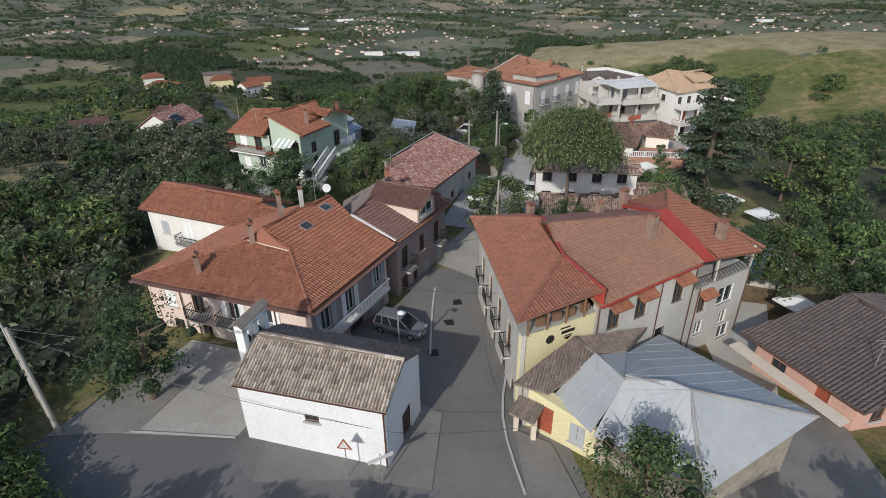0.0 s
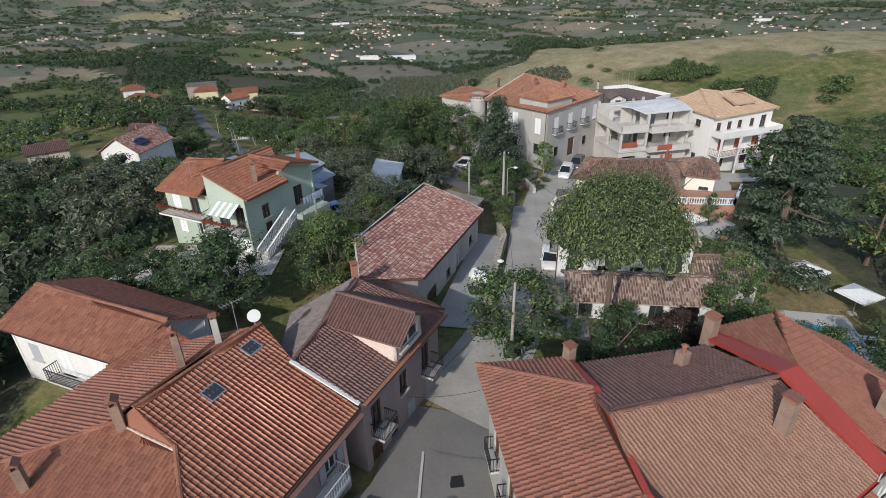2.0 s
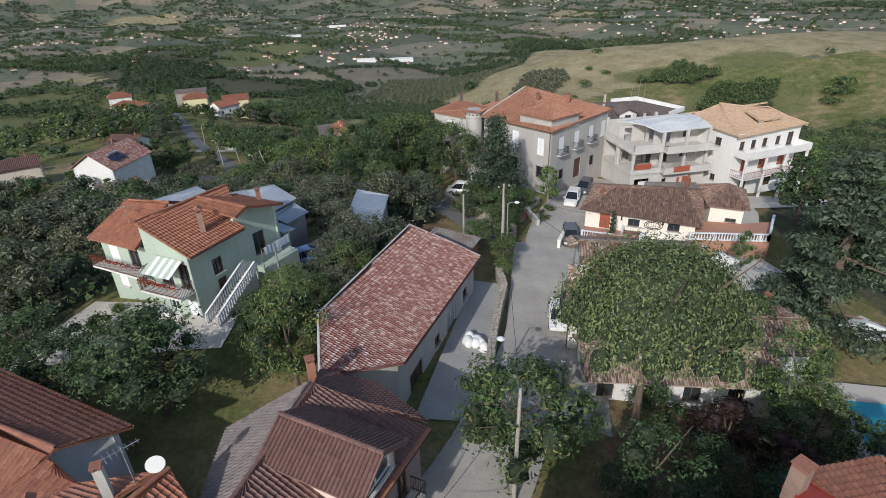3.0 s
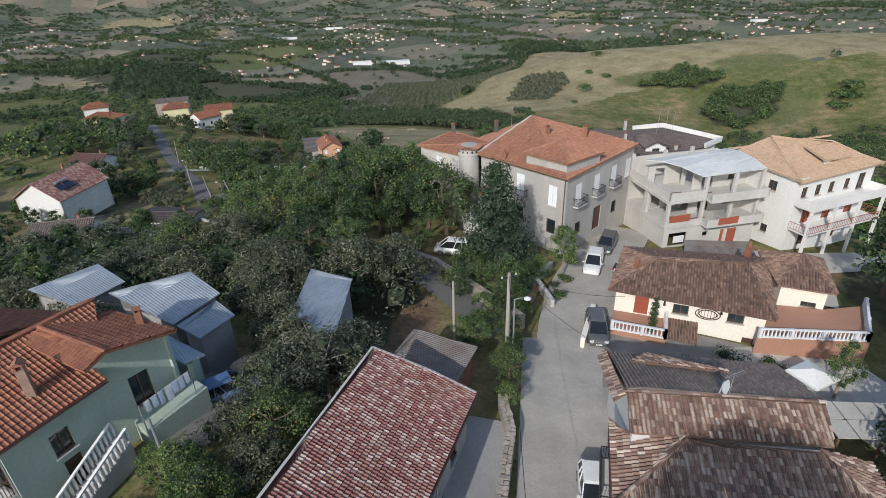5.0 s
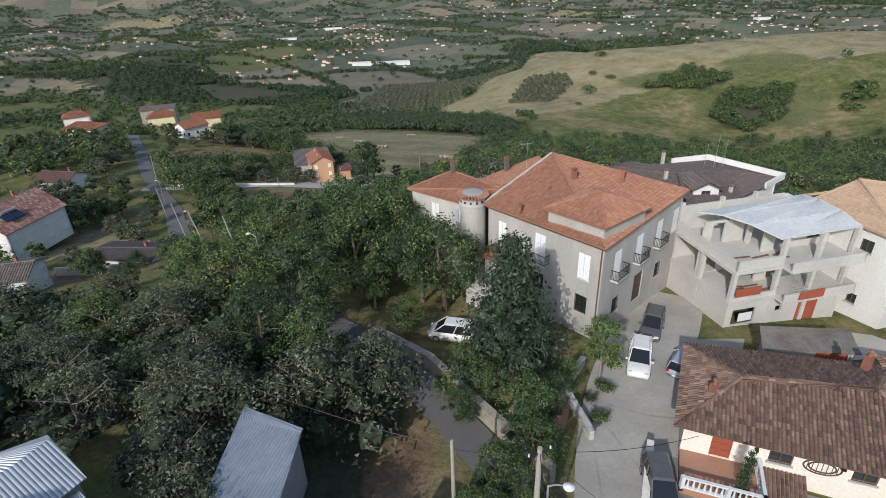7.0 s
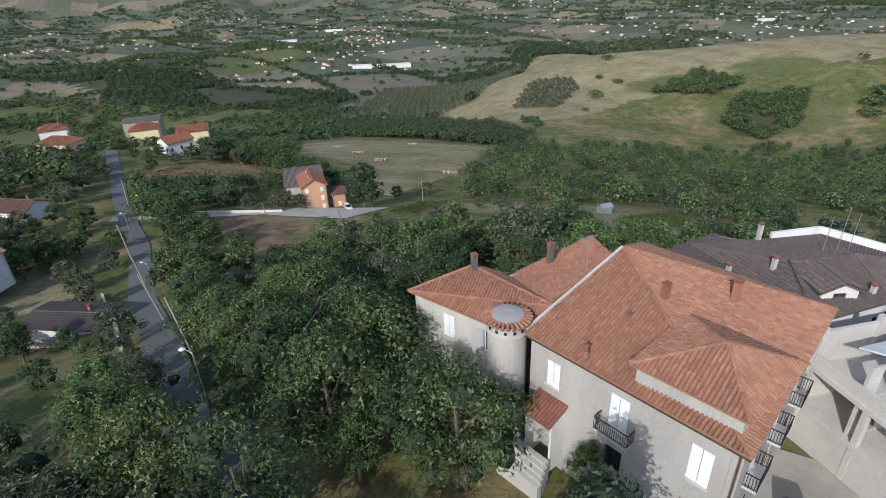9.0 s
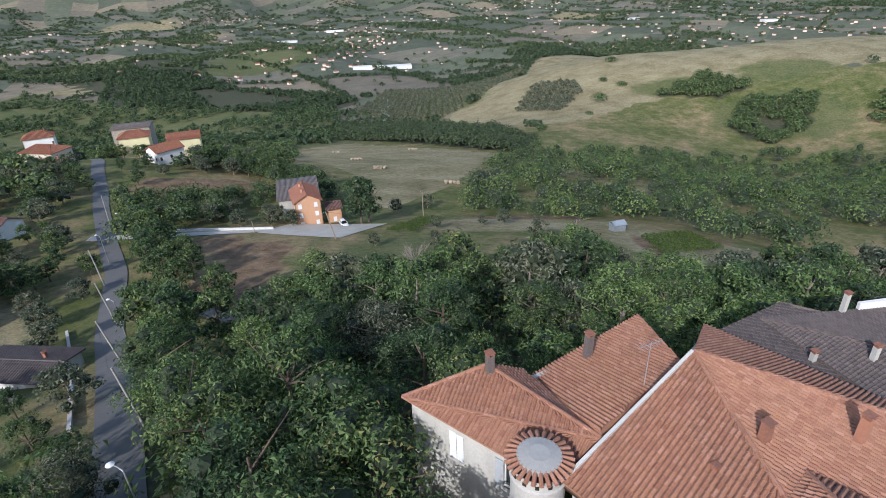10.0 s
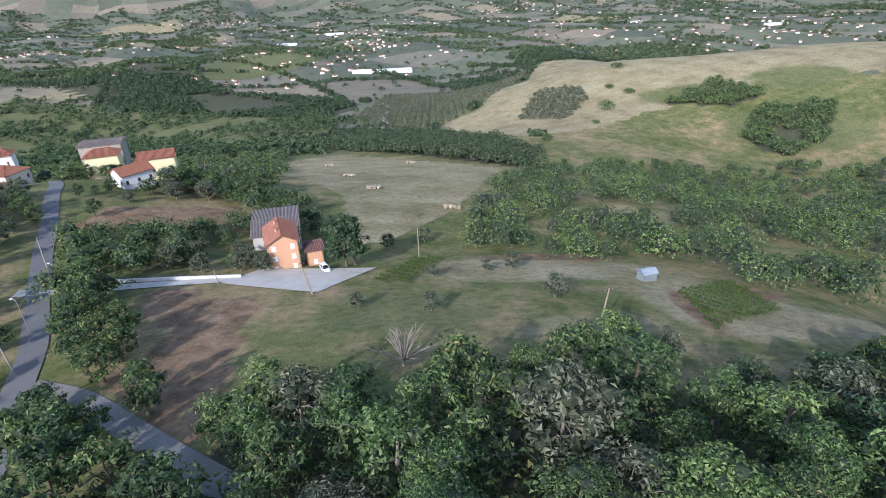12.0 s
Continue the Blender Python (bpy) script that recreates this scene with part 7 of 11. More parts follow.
def palazzo():
    root = thing("grey_palazzo", (18, 113, 0), "large grey rendered palazzo with orange tile roof and round turret", "palace")
    T, S, E, N = (8.6, 113.2, 8.8), (17.5, 102.5, 9.0), (28.9, 113.8, 9.1), (20.0, 124.6, 8.9)
    A = (16.1, 118.2, 12.0)
    slope(root, [T, S, A], M_TILE_PAL, (0.24, 0.37), "barrel", (13, 109, 9.5), 240, seed=71)
    slope(root, [S, E, A], M_TILE_PAL, (0.24, 0.37), "barrel", seed=72)
    slope(root, [E, N, A], M_TILE_PAL, (0.24, 0.37), "barrel", seed=73)
    for p in (S, E):
        ridge(root, p, A, M_TILE_PAL)
    c = inset([T, S, E, N], 0.35)
    z0, z1, fl = -3.5, 8.7, 0.0
    L = (c[1] - c[0]).length
    wall(root, c[0], c[1], z0, z1, M_PAL_WALL, [(1.9, 5.6, 1.0, 1.9, "shut_white"), (6.6, 5.2, 1.2, 2.6, "shut_white"), (11.4, 5.2, 1.2, 2.4, "shut_white"), (6.6, 2.2, 1.1, 1.6, "grid"), (11.4, 1.8, 1.2, 1.7, "grid"), (2.0, 1.6, 1.2, 2.4, "door_brown")], thick=0.5, floor=fl)
    L2 = (c[2] - c[1]).length
    wall(root, c[1], c[2], z0, z1, M_PAL_WALL, [(2.6, 5.2, 1.2, 2.4, "shut_white"), (6.6, 5.2, 1.2, 2.4, "shut_white"), (10.6, 5.2, 1.2, 2.4, "shut_white"), (14.2, 5.2, 1.2, 2.4, "shut_white"), (3.0, 1.2, 1.0, 1.5, "grid"), (7.4, 0.3, 1.8, 3.0, "door_brown"), (11.5, 1.2, 1.0, 1.5, "grid")], thick=0.5, floor=fl)
    wall(root, c[2], c[3], z0, z1, M_PAL_WALL, rows(14, 5.2, 1.1, 1.9, "shut_white", 3.5), thick=0.5, floor=fl)
    wall(root, c[3], c[0], z0, z1, M_PAL_WALL, thick=0.5)
    gable(root, c[3], c[0], (15.8, 117.9, 11.8), z1, M_PAL_WALL, 0.4)
    g = Geo()
    g.bar((8.7, 113.3, 9.0), (16.0, 118.1, 12.1), 0.16, 0.16)
    part("verge", g.v, g.f, M_CONCRETE, root, "pale rendered verge over the gable")
    u = (c[2] - c[1]).normalized()
    balcony(root, c[1] + u * 1.6, c[1] + u * 3.6, 5.15, 0.7, 0.95)
    balcony(root, c[1] + u * 5.7, c[1] + u * 7.5, 5.15, 0.7, 0.95)
    balcony(root, c[1] + u * 9.7, c[1] + u * 11.5, 5.15, 0.7, 0.95)
    u = (c[1] - c[0]).normalized()
    out = Vector((u.y, -u.x, 0))
    balcony(root, c[0] + u * 5.5, c[0] + u * 7.7, 5.15, 0.7, 0.95)
    gutter(root, Vector(T) + out * 0.08 - Vector((0, 0, 0.1)), Vector(S) + out * 0.08 - Vector((0, 0, 0.1)), M_SHUT_BROWN)
    downpipe(root, (17.3, 102.95, 8.8), 0.3, M_SHUT_BROWN)
    # attic block over the corner
    zt = 10.4
    P = [(13.4, 107.9), (17.5, 103.3), (22.6, 107.2), (18.4, 112.2)]
    P = [Vector((x, y, zt)) for x, y in P]
    top = Vector((18.0, 107.2, 12.1))
    for i in range(4):
        slope(root, [P[i], P[(i + 1) % 4], top], M_TILE_PAL, (0.24, 0.37), "barrel", seed=76 + i)
        ridge(root, P[i], top, M_TILE_PAL)
    ring_walls(root, P, 8.5, zt - 0.1, M_PAL_WALL, d=0.3)
    # west wing
    W, V, P2 = Vector((0.9, 120.0, 8.1)), Vector((8.2, 113.8, 8.1)), Vector((10.9, 114.95, 9.5))
    r1 = Vector((5.8, 120.6, 9.7))
    Ql, Q1, A2 = Vector((8.0, 121.2, 8.6)), Vector((16.2, 125.2, 8.8)), Vector((16.0, 118.6, 11.2))
    slope(root, [W, V, P2], M_TILE_PAL, (0.24, 0.37), "barrel", seed=81)
    slope(root, [W, P2, r1], M_TILE_PAL, (0.24, 0.37), "barrel", seed=82)
    slope(root, [Q1, Ql, P2 - Vector((0, 0, 0.2)), A2], M_TILE_PAL, (0.24, 0.37), "barrel", seed=83)
    slope(root, [Ql, r1, P2 - Vector((0, 0, 0.1))], M_TILE_PAL, (0.24, 0.37), "barrel", seed=84)
    ridge(root, W, P2, M_TILE_PAL)
    ridge(root, W, r1, M_TILE_PAL)
    ridge(root, r1, P2, M_TILE_PAL)
    w, v = W + Vector((0.5, 0.05, 0)), V + Vector((0.3, 0.4, 0))
    wall(root, w, v, -5, 8.0, M_GREY_WALL, [(3.2, 10.2, 1.0, 1.9, "shut_white"), (6.8, 10.2, 1.0, 1.9, "open_grey")], floor=-5)
    q = Vector((5.9, 120.3, 0))
    wall(root, q, w, -5, 8.0, M_GREY_WALL, rows(5, 10.2, 1.0, 1.6, "shut_white"), floor=-5)
    q2 = Vector((8.2, 120.9, 0))
    wall(root, q2, q, -5, 8.4, M_GREY_WALL)
    wall(root, Vector((16.0, 124.8, 0)), q2, -5, 8.4, M_GREY_WALL, rows(8, 10.2, 1.0, 1.6, "shut_white"), floor=-5)
    g = Geo().prism([(w.x, w.y, 7.9), (q.x, q.y, 7.9), (q.x - 0.1, q.y + 0.1, 9.55)], (0.25, -0.1, 0))
    part("gable", g.v, g.f, M_GREY_WALL, root)
    # round turret
    cx, cy, r = 7.6, 114.0, 1.3
    g = Geo()
    n = 28
    ring = lambda rr, z: [(cx + rr * math.cos(2 * math.pi * i / n), cy + rr * math.sin(2 * math.pi * i / n), z) for i in range(n)]
    levels = [(r, -4), (r, 8.55), (r + 0.08, 8.6), (r + 0.08, 8.75), (r, 8.8), (r, 9.35), (r + 0.1, 9.4), (r + 0.1, 9.55)]
    g.add([q for rr, z in levels for q in ring(rr, z)], [(k * n + i, k * n + (i + 1) % n, (k + 1) * n + (i + 1) % n, (k + 1) * n + i) for k in range(len(levels) - 1) for i in range(n)])
    tur = part("turret", g.v, g.f, M_PAL_WALL, root, "round grey rendered turret")
    g = Geo()
    for i in range(n):
        a = 2 * math.pi * (i + 0.5) / n
        d = Vector((math.cos(a), math.sin(a), 0))
        o = Vector((cx, cy, 9.6))
        g.tube([o + d * (r + 0.3) - Vector((0, 0, 0.05)), o + d * (r - 0.35) + Vector((0, 0, 0.14))], [0.12, 0.09], 6)
    part("rim_tiles", g.v, g.f, M_TILE_PAL, tur)
    g = Geo()
    g.add(ring(r - 0.25, 9.5) + ring(r - 0.25, 9.8), [(i, (i + 1) % n, n + (i + 1) % n, n + i) for i in range(n)])
    g.add(ring(r - 0.25, 9.8) + ring(0.5, 9.9), [(i, (i + 1) % n, n + (i + 1) % n, n + i) for i in range(n)])
    g.add(ring(0.5, 9.9), [tuple(range(n))])
    part("turret_cap", g.v, g.f, M_SLABGREY, tur)
    g = Geo()
    for i in range(14):
        a = 2 * math.pi * i / 14
        d = Vector((math.cos(a), math.sin(a), 0))
        g.box(Vector((cx, cy, 9.1)) + d * (r + 0.02), d * 0.03, Vector((-d.y, d.x, 0)) * 0.09, (0, 0, 0.1))
    part("vent_holes", g.v, g.f, M_DARKMETAL, tur)
    # porch with a brown tiled hood and steps
    p = c[0] + u * 2.0
    up = Vector((0, 0, 1))
    slope(root, [tuple(p - u * 1.2 + out * 1.8 + up * 4.1), tuple(p + u * 1.2 + out * 1.8 + up * 4.1), tuple(p + u * 1.2 + up * 4.8), tuple(p - u * 1.2 + up * 4.8)], M_TILE_B, (0.24, 0.36), "barrel", seed=88)
    for k in (-1.0, 1.0):
        wall(root, p + u * k + out * 0.02, p + u * k + out * 1.5, 0.0, 4.1, M_WHITE, thick=0.15)
    for i in range(5):
        g = Geo().box(p + out * (1.9 + 0.32 * i) + up * (0.4 - 0.17 * i), u * (1.3 + 0.12 * i), out * 0.2, up * (0.9))
        part("step", g.v, g.f, M_CONCRETE, root)
    chimney(root, 17.2, 113.2, 10.4, 12.1, 0.6, 0.5, 0.4, M_TILE_B, "slab")
    chimney(root, 21.9, 113.6, 10.0, 11.9, 0.6, 0.5, 0.4, M_BRICK, "slab")
    chimney(root, 5.9, 120.1, 9.2, 11.0, 0.55, 0.55, 0.4, M_TILE_DARK, "slab")
    chimney(root, 11.9, 121.9, 8.9, 10.7, 0.55, 0.55, 0.4, M_TILE_DARK, "slab")
    chimney(root, 11.6, 109.9, 9.3, 9.85, 0.3, 0.3, 0.4, M_BRICK, "pot")
    chimney(root, 14.8, 112.3, 10.0, 10.5, 0.35, 0.35, 0.4, M_BRICK, "slab")
    aerial(root, (13.3, 117.0, 11.0), 2.6)


def frame_building():
    root = thing("unfinished_building", (35, 110, -1.5), "unfinished bare concrete building with open storeys and white metal roof", "building")
    a, b = Vector((30.0, 105.0, 0)), Vector((42.2, 107.4, 0))
    u = (b - a).normalized()
    v = Vector((-u.y, u.x, 0))
    up = Vector((0, 0, 1))
    L, D = 12.2, 9.0
    half = 4.6
    # basement, then two open storeys; the street bay stands forward as an open deck
    for z, edge in ((1.6, 0.2), (4.75, 0.2)):
        g = Geo().box(a + u * L / 2 + v * D / 2 + up * z, u * (L / 2 + edge), v * (D / 2 + edge), up * 0.16)
        part("floor_slab", g.v, g.f, M_CONCRETE, root)
        g = Geo().box(a + u * (half + L) / 2 + v * -0.65 + up * z, u * (L - half) / 2, v * 0.65, up * 0.13)
        part("balcony_slab", g.v, g.f, M_CONCRETE, root)
    top = plane_z((33.9, 105.9, 7.55), (41.7, 107.4, 7.75), (30.2, 112.6, 7.95))
    for x, y, full in ((0.15, 0.15, False), (half, 0.15, True), (8.4, 0.15, True), (L - 0.2, 0.15, True), (0.15, 4.5, False), (half, 4.5, True), (0.15, D - 0.2, True), (half, D - 0.2, True), (8.4, D - 0.2, True)):
        p = a + u * x + v * y
        zt = top(p.x, p.y) - 0.1 if full else 4.6
        g = Geo().box(p + up * (zt - 3) / 2, u * 0.19, v * 0.19, up * (zt + 3) / 2)
        part("column", g.v, g.f, M_CONCRETE, root)
    # parapets of the deck, thick rims round the open bays
    for p, q, z in ((a, a + u * half, 4.9), (a + v * D, a, 4.9), (a, a + u * half, 1.75)):
        wall(root, p - v * 0.05, q - v * 0.05, z, z + (0.95 if z > 4 else 0.5), M_CONCRETE, thick=0.16)
    for z in (1.7, 4.85):
        wall(root, a + u * half - v * 1.28, a + u * (L - 0.1) - v * 1.28, z, z + (0.85 if z > 4 else 0.75), M_CONCRETE, thick=0.14)
        wall(root, a + u * (L - 0.1) - v * 1.28, a + u * (L - 0.1), z, z + 0.8, M_CONCRETE, thick=0.14)
    wall(root, a, a + u * L, -3.2, 1.5, M_CONCRETE, [(1.9, 2.2, 2.4, 1.7, ""), (8.8, 1.2, 2.2, 2.4, "door_red"), (5.6, 3.0, 0.7, 0.6, "")], thick=0.2)
    wall(root, a + v * D, a, -3.2, 1.5, M_CONCRETE, thick=0.2)
    for z, zt in ((1.76, 4.6), (4.9, 7.5)):
        wall(root, a + u * half + v * 2.6, a + u * (L - 0.2) + v * 2.6, z, zt, M_CONCRETE, [(2.0, 0.05, 1.5, 2.1, ""), (5.4, 0.8, 1.3, 1.2, "brown")], thick=0.2)
        wall(root, a + v * 5.2 + u * 0.2, a + u * half + v * 5.2, z, zt - 0.2, M_CONCRETE, [(1.6, 0.05, 1.3, 2.1, "")], thick=0.2)
        wall(root, a + u * L + v * 0.2, a + u * L + v * D, z, zt, M_WHITE, thick=0.2)
        wall(root, a + u * L + v * D, a + v * D, z, zt, M_CONCRETE, thick=0.2)
    # gently arched white sheet roof in three flats
    F, R, B, Lf = Vector((33.9, 105.9, 7.5)), Vector((41.9, 107.4, 7.7)), Vector((40.6, 114.4, 7.9)), Vector((29.2, 111.6, 7.75))
    for k0, k1, h0, h1 in ((0, 0.34, 0.0, 0.42), (0.34, 0.7, 0.42, 0.46), (0.7, 1, 0.46, 0.05)):
        q = [F.lerp(Lf, k0) + up * h0, R.lerp(B, k0) + up * h0, R.lerp(B, k1) + up * h1, F.lerp(Lf, k1) + up * h1]
        slope(root, q, M_SHEET_WHITE, (0.4, 3.2), "sheet", deck=0.12, seed=91)
    # rebar, boards and red netting left on the slabs
    rnd = random.Random(8)
    for k in range(9):
        p = a + u * rnd.uniform(0.5, 5.5) + v * rnd.uniform(-0.1, 2.2) + up * rnd.choice((1.85, 5.0))
        g = Geo().bar(p, p + u * rnd.uniform(0.8, 2.4) + v * rnd.uniform(-0.4, 0.4) + up * 0.1, 0.2, 0.05)
        part("plank", g.v, g.f, M_WOOD, root)
    for z in (2.2, 1.8):
        p = a + u * (0.4 if z > 2 else 6.0) - v * (0.12 if z > 2 else 1.4) + up * z
        g = Geo().prism([p, p + u * 2.6, p + u * 2.6 + up * 0.9, p + up * 0.8], v * -0.03)
        part("safety_netting", g.v, g.f, M_DOOR_RED, root, "orange-red safety netting")
    g = Geo().box(a + u * 2.0 - v * 0.12 + up * -0.1, u * 0.7, v * 0.02, up * 0.45)
    part("sign_board", g.v, g.f, M_SHUT_WHITE, root, "white notice board")
    g = Geo()
    for k in (-0.45, 0.45):
        p = a + u * (7.0 + k) - v * 0.4
        for i in range(8):
            g.bar(p + u * -0.4 + up * (2.0 + i * 0.25), p + u * 0.4 + up * (2.0 + i * 0.25), 0.03)
    part("scaffold", g.v, g.f, M_STEEL, root)


def white_house():
    root = thing("white_house", (48, 110, -1), "tall white house with pale tan tile roof and red balconies", "house")
    W, S, E, N = (40.6, 113.6, 7.4), (44.4, 104.4, 7.0), (57.0, 109.0, 7.0), (53.0, 118.2, 7.4)
    r1, r2 = (45.6, 114.2, 9.2), (52.6, 112.6, 9.0)
    slope(root, [S, E, r2, r1], M_TILE_TAN, (0.25, 0.37), "marseille", seed=95)
    slope(root, [W, S, r1], M_TILE_TAN, (0.25, 0.37), "marseille", seed=96)
    slope(root, [N, W, r1, r2], M_TILE_TAN, (0.25, 0.37), "marseille", seed=97)
    slope(root, [E, N, r2], M_TILE_TAN, (0.25, 0.37), "marseille", seed=98)
    for p, q in ((W, r1), (S, r1), (E, r2), (r1, r2)):
        ridge(root, p, q, M_TILE_TAN)
    # dormer
    d = Vector((50.5, 109.6, 8.0))
    slope(root, [tuple(d + Vector((-1.6, -1.8, 0.2))), tuple(d + Vector((2.4, -0.4, 0.2))), tuple(d + Vector((1.4, 2.4, 1.0))), tuple(d + Vector((-2.4, 1.2, 1.0)))], M_TILE_TAN, (0.25, 0.37), seed=99)
    wall(root, d + Vector((-1.3, -1.3, 0)), d + Vector((2.0, -0.1, 0)), 6.9, 8.1, M_WHITE, [(1.7, 0.4, 1.4, 0.6, "brown")], thick=0.2)
    c = inset([W, S, E, N], 0.5)
    z0 = -3.0
    wall(root, c[0], c[1], z0, 7.0, M_WHITE, [(2.2, 8.0, 0.9, 1.0, "brown"), (5.8, 7.7, 1.1, 1.2, "brown"), (2.2, 5.0, 0.9, 1.1, "brown"), (6.0, 2.3, 0.9, 1.0, "brown")], floor=-3)
    wall(root, c[1], c[2], z0, 7.0, M_WHITE, [(1.2, 7.6, 0.9, 1.3, "brown"), (3.4, 7.6, 0.9, 1.3, "brown"), (5.6, 7.6, 0.9, 1.3, "brown"), (8.2, 7.6, 0.9, 1.3, "brown"), (10.6, 7.2, 1.2, 2.0, "brown"), (2.5, 4.2, 1.4, 2.2, "door_red"), (6.0, 4.2, 1.4, 2.2, "door_red"), (9.8, 4.2, 1.4, 2.2, "door_red"), (3, 1.2, 1.4, 2.1, "door_brown"), (8, 1.2, 1.4, 2.1, "door_brown")], floor=-3)
    wall(root, c[2], c[3], z0, 7.0, M_WHITE, rows(9, 7.4, 1.0, 1.4, "brown"), floor=-3)
    wall(root, c[3], c[0], z0, 7.0, M_WHITE, rows(12, 7.4, 1.0, 1.4, "brown"), floor=-3)
    balcony(root, c[1], c[2], 4.0, 2.4, 0.9, M_WHITE, solid=True, rail_mat=M_WHITE)
    balcony(root, c[1], c[2], 1.0, 2.4, 0.9, M_WHITE, rail_mat=M_DOOR_RED, step=0.3)
    u = (c[2] - c[1]).normalized()
    out = Vector((u.y, -u.x, 0))
    for k in (0.1, 4, 8, 12):
        p = c[1] + u * k + out * 2.25
        g = Geo().box(p + Vector((0, 0, 0.5)), u * 0.14, out * 0.14, (0, 0, 3.45))
        part("column", g.v, g.f, M_WHITE, root)


def dark_building():
    root = thing("dark_roofed_house", (34, 124, 0), "white house with dark grey-brown tiled roofs behind a parapet", "house")
    P = [(30.5, 117.0, 5.8), (37.4, 119.0, 5.9), (44.4, 123.4, 6.1), (38.0, 128.8, 6.8), (26.0, 128.2, 6.6)]
    r1, r2 = (31.8, 123.4, 7.3), (37.6, 124.2, 7.3)
    slope(root, [P[0], P[1], r2, r1], M_TILE_DARK, (0.25, 0.37), "marseille", seed=101)
    slope(root, [P[1], P[2], r2], M_TILE_DARK, (0.25, 0.37), "marseille", seed=102)
    slope(root, [P[2], P[3], r2], M_TILE_DARK, (0.25, 0.37), "marseille", seed=103)
    slope(root, [P[3], P[4], r1, r2], M_TILE_DARK, (0.25, 0.37), "marseille", seed=104)
    slope(root, [P[4], P[0], r1], M_TILE_DARK, (0.25, 0.37), "marseille", seed=105)
    ring_walls(root, P, -6, 5.7, M_WHITE, (rows(8, 9.0, 1.0, 1.4, "brown"), rows(8, 9.0, 1.0, 1.4, "brown"), rows(9, 9.0, 1.0, 1.4, "brown")), 0.4, -6)
    g = Geo()
    for a, b in (((33.3, 128.6, 7.0), (38.0, 129.0, 7.2)), ((38.0, 129.0, 7.2), (44.6, 123.6, 6.4)), ((44.6, 123.6, 6.4), (41.2, 121.3, 6.2))):
        g.bar(a, b, 0.25, 0.7)
    part("parapet", g.v, g.f, M_WHITE, root)
    # lower wing and a roof house with white gables
    B = [(23.8, 121.8, 6.0), (29.0, 120.0, 5.8), (31.6, 128.4, 6.4), (28.6, 130.0, 6.7), (21.4, 126.4, 6.6)]
    slope(root, B, M_TILE_DARK, (0.25, 0.37), "marseille", seed=106)
    ring_walls(root, B, -6, 5.2, M_WHITE, d=0.3)
    D = Vector((33.5, 120.6, 6.4))
    for s in (-1, 1):
        slope(root, [tuple(D + Vector((1.7 * s, -1.6, 0.5))), tuple(D + Vector((1.7 * s, 2.6, 0.5))), tuple(D + Vector((0, 2.6, 1.3))), tuple(D + Vector((0, -1.6, 1.3)))], M_TILE_DARK, (0.25, 0.37), seed=107 + s)
    wall(root, D + Vector((-1.4, -1.3, 0)), D + Vector((1.4, -1.3, 0)), 5.6, 6.85, M_WHITE, [(1.4, 0.3, 1.0, 0.8, "brown")], thick=0.2)
    gable(root, D + Vector((-1.4, -1.3, 0)), D + Vector((1.4, -1.3, 0)), D + Vector((0, -1.3, 1.2)), 6.85, M_WHITE, 0.2)
    for x, y, z in ((30.4, 123.0, 8.2), (32.1, 128.4, 8.6), (27.3, 123.9, 7.2), (36.5, 119.9, 7.2)):
        chimney(root, x, y, z - 2.6, z, 0.45, 0.45, 0.2, M_GREY_WALL, "slab")
    for x, h in ((35.6, 3.4), (36.8, 4.2), (37.8, 3.6)):
        g = Geo().tube([(x, 125.0, 7.0), (x + 0.1, 125.0, 7.0 + h)], [0.03, 0.02], 5)
        part("mast", g.v, g.f, M_STEEL, root)


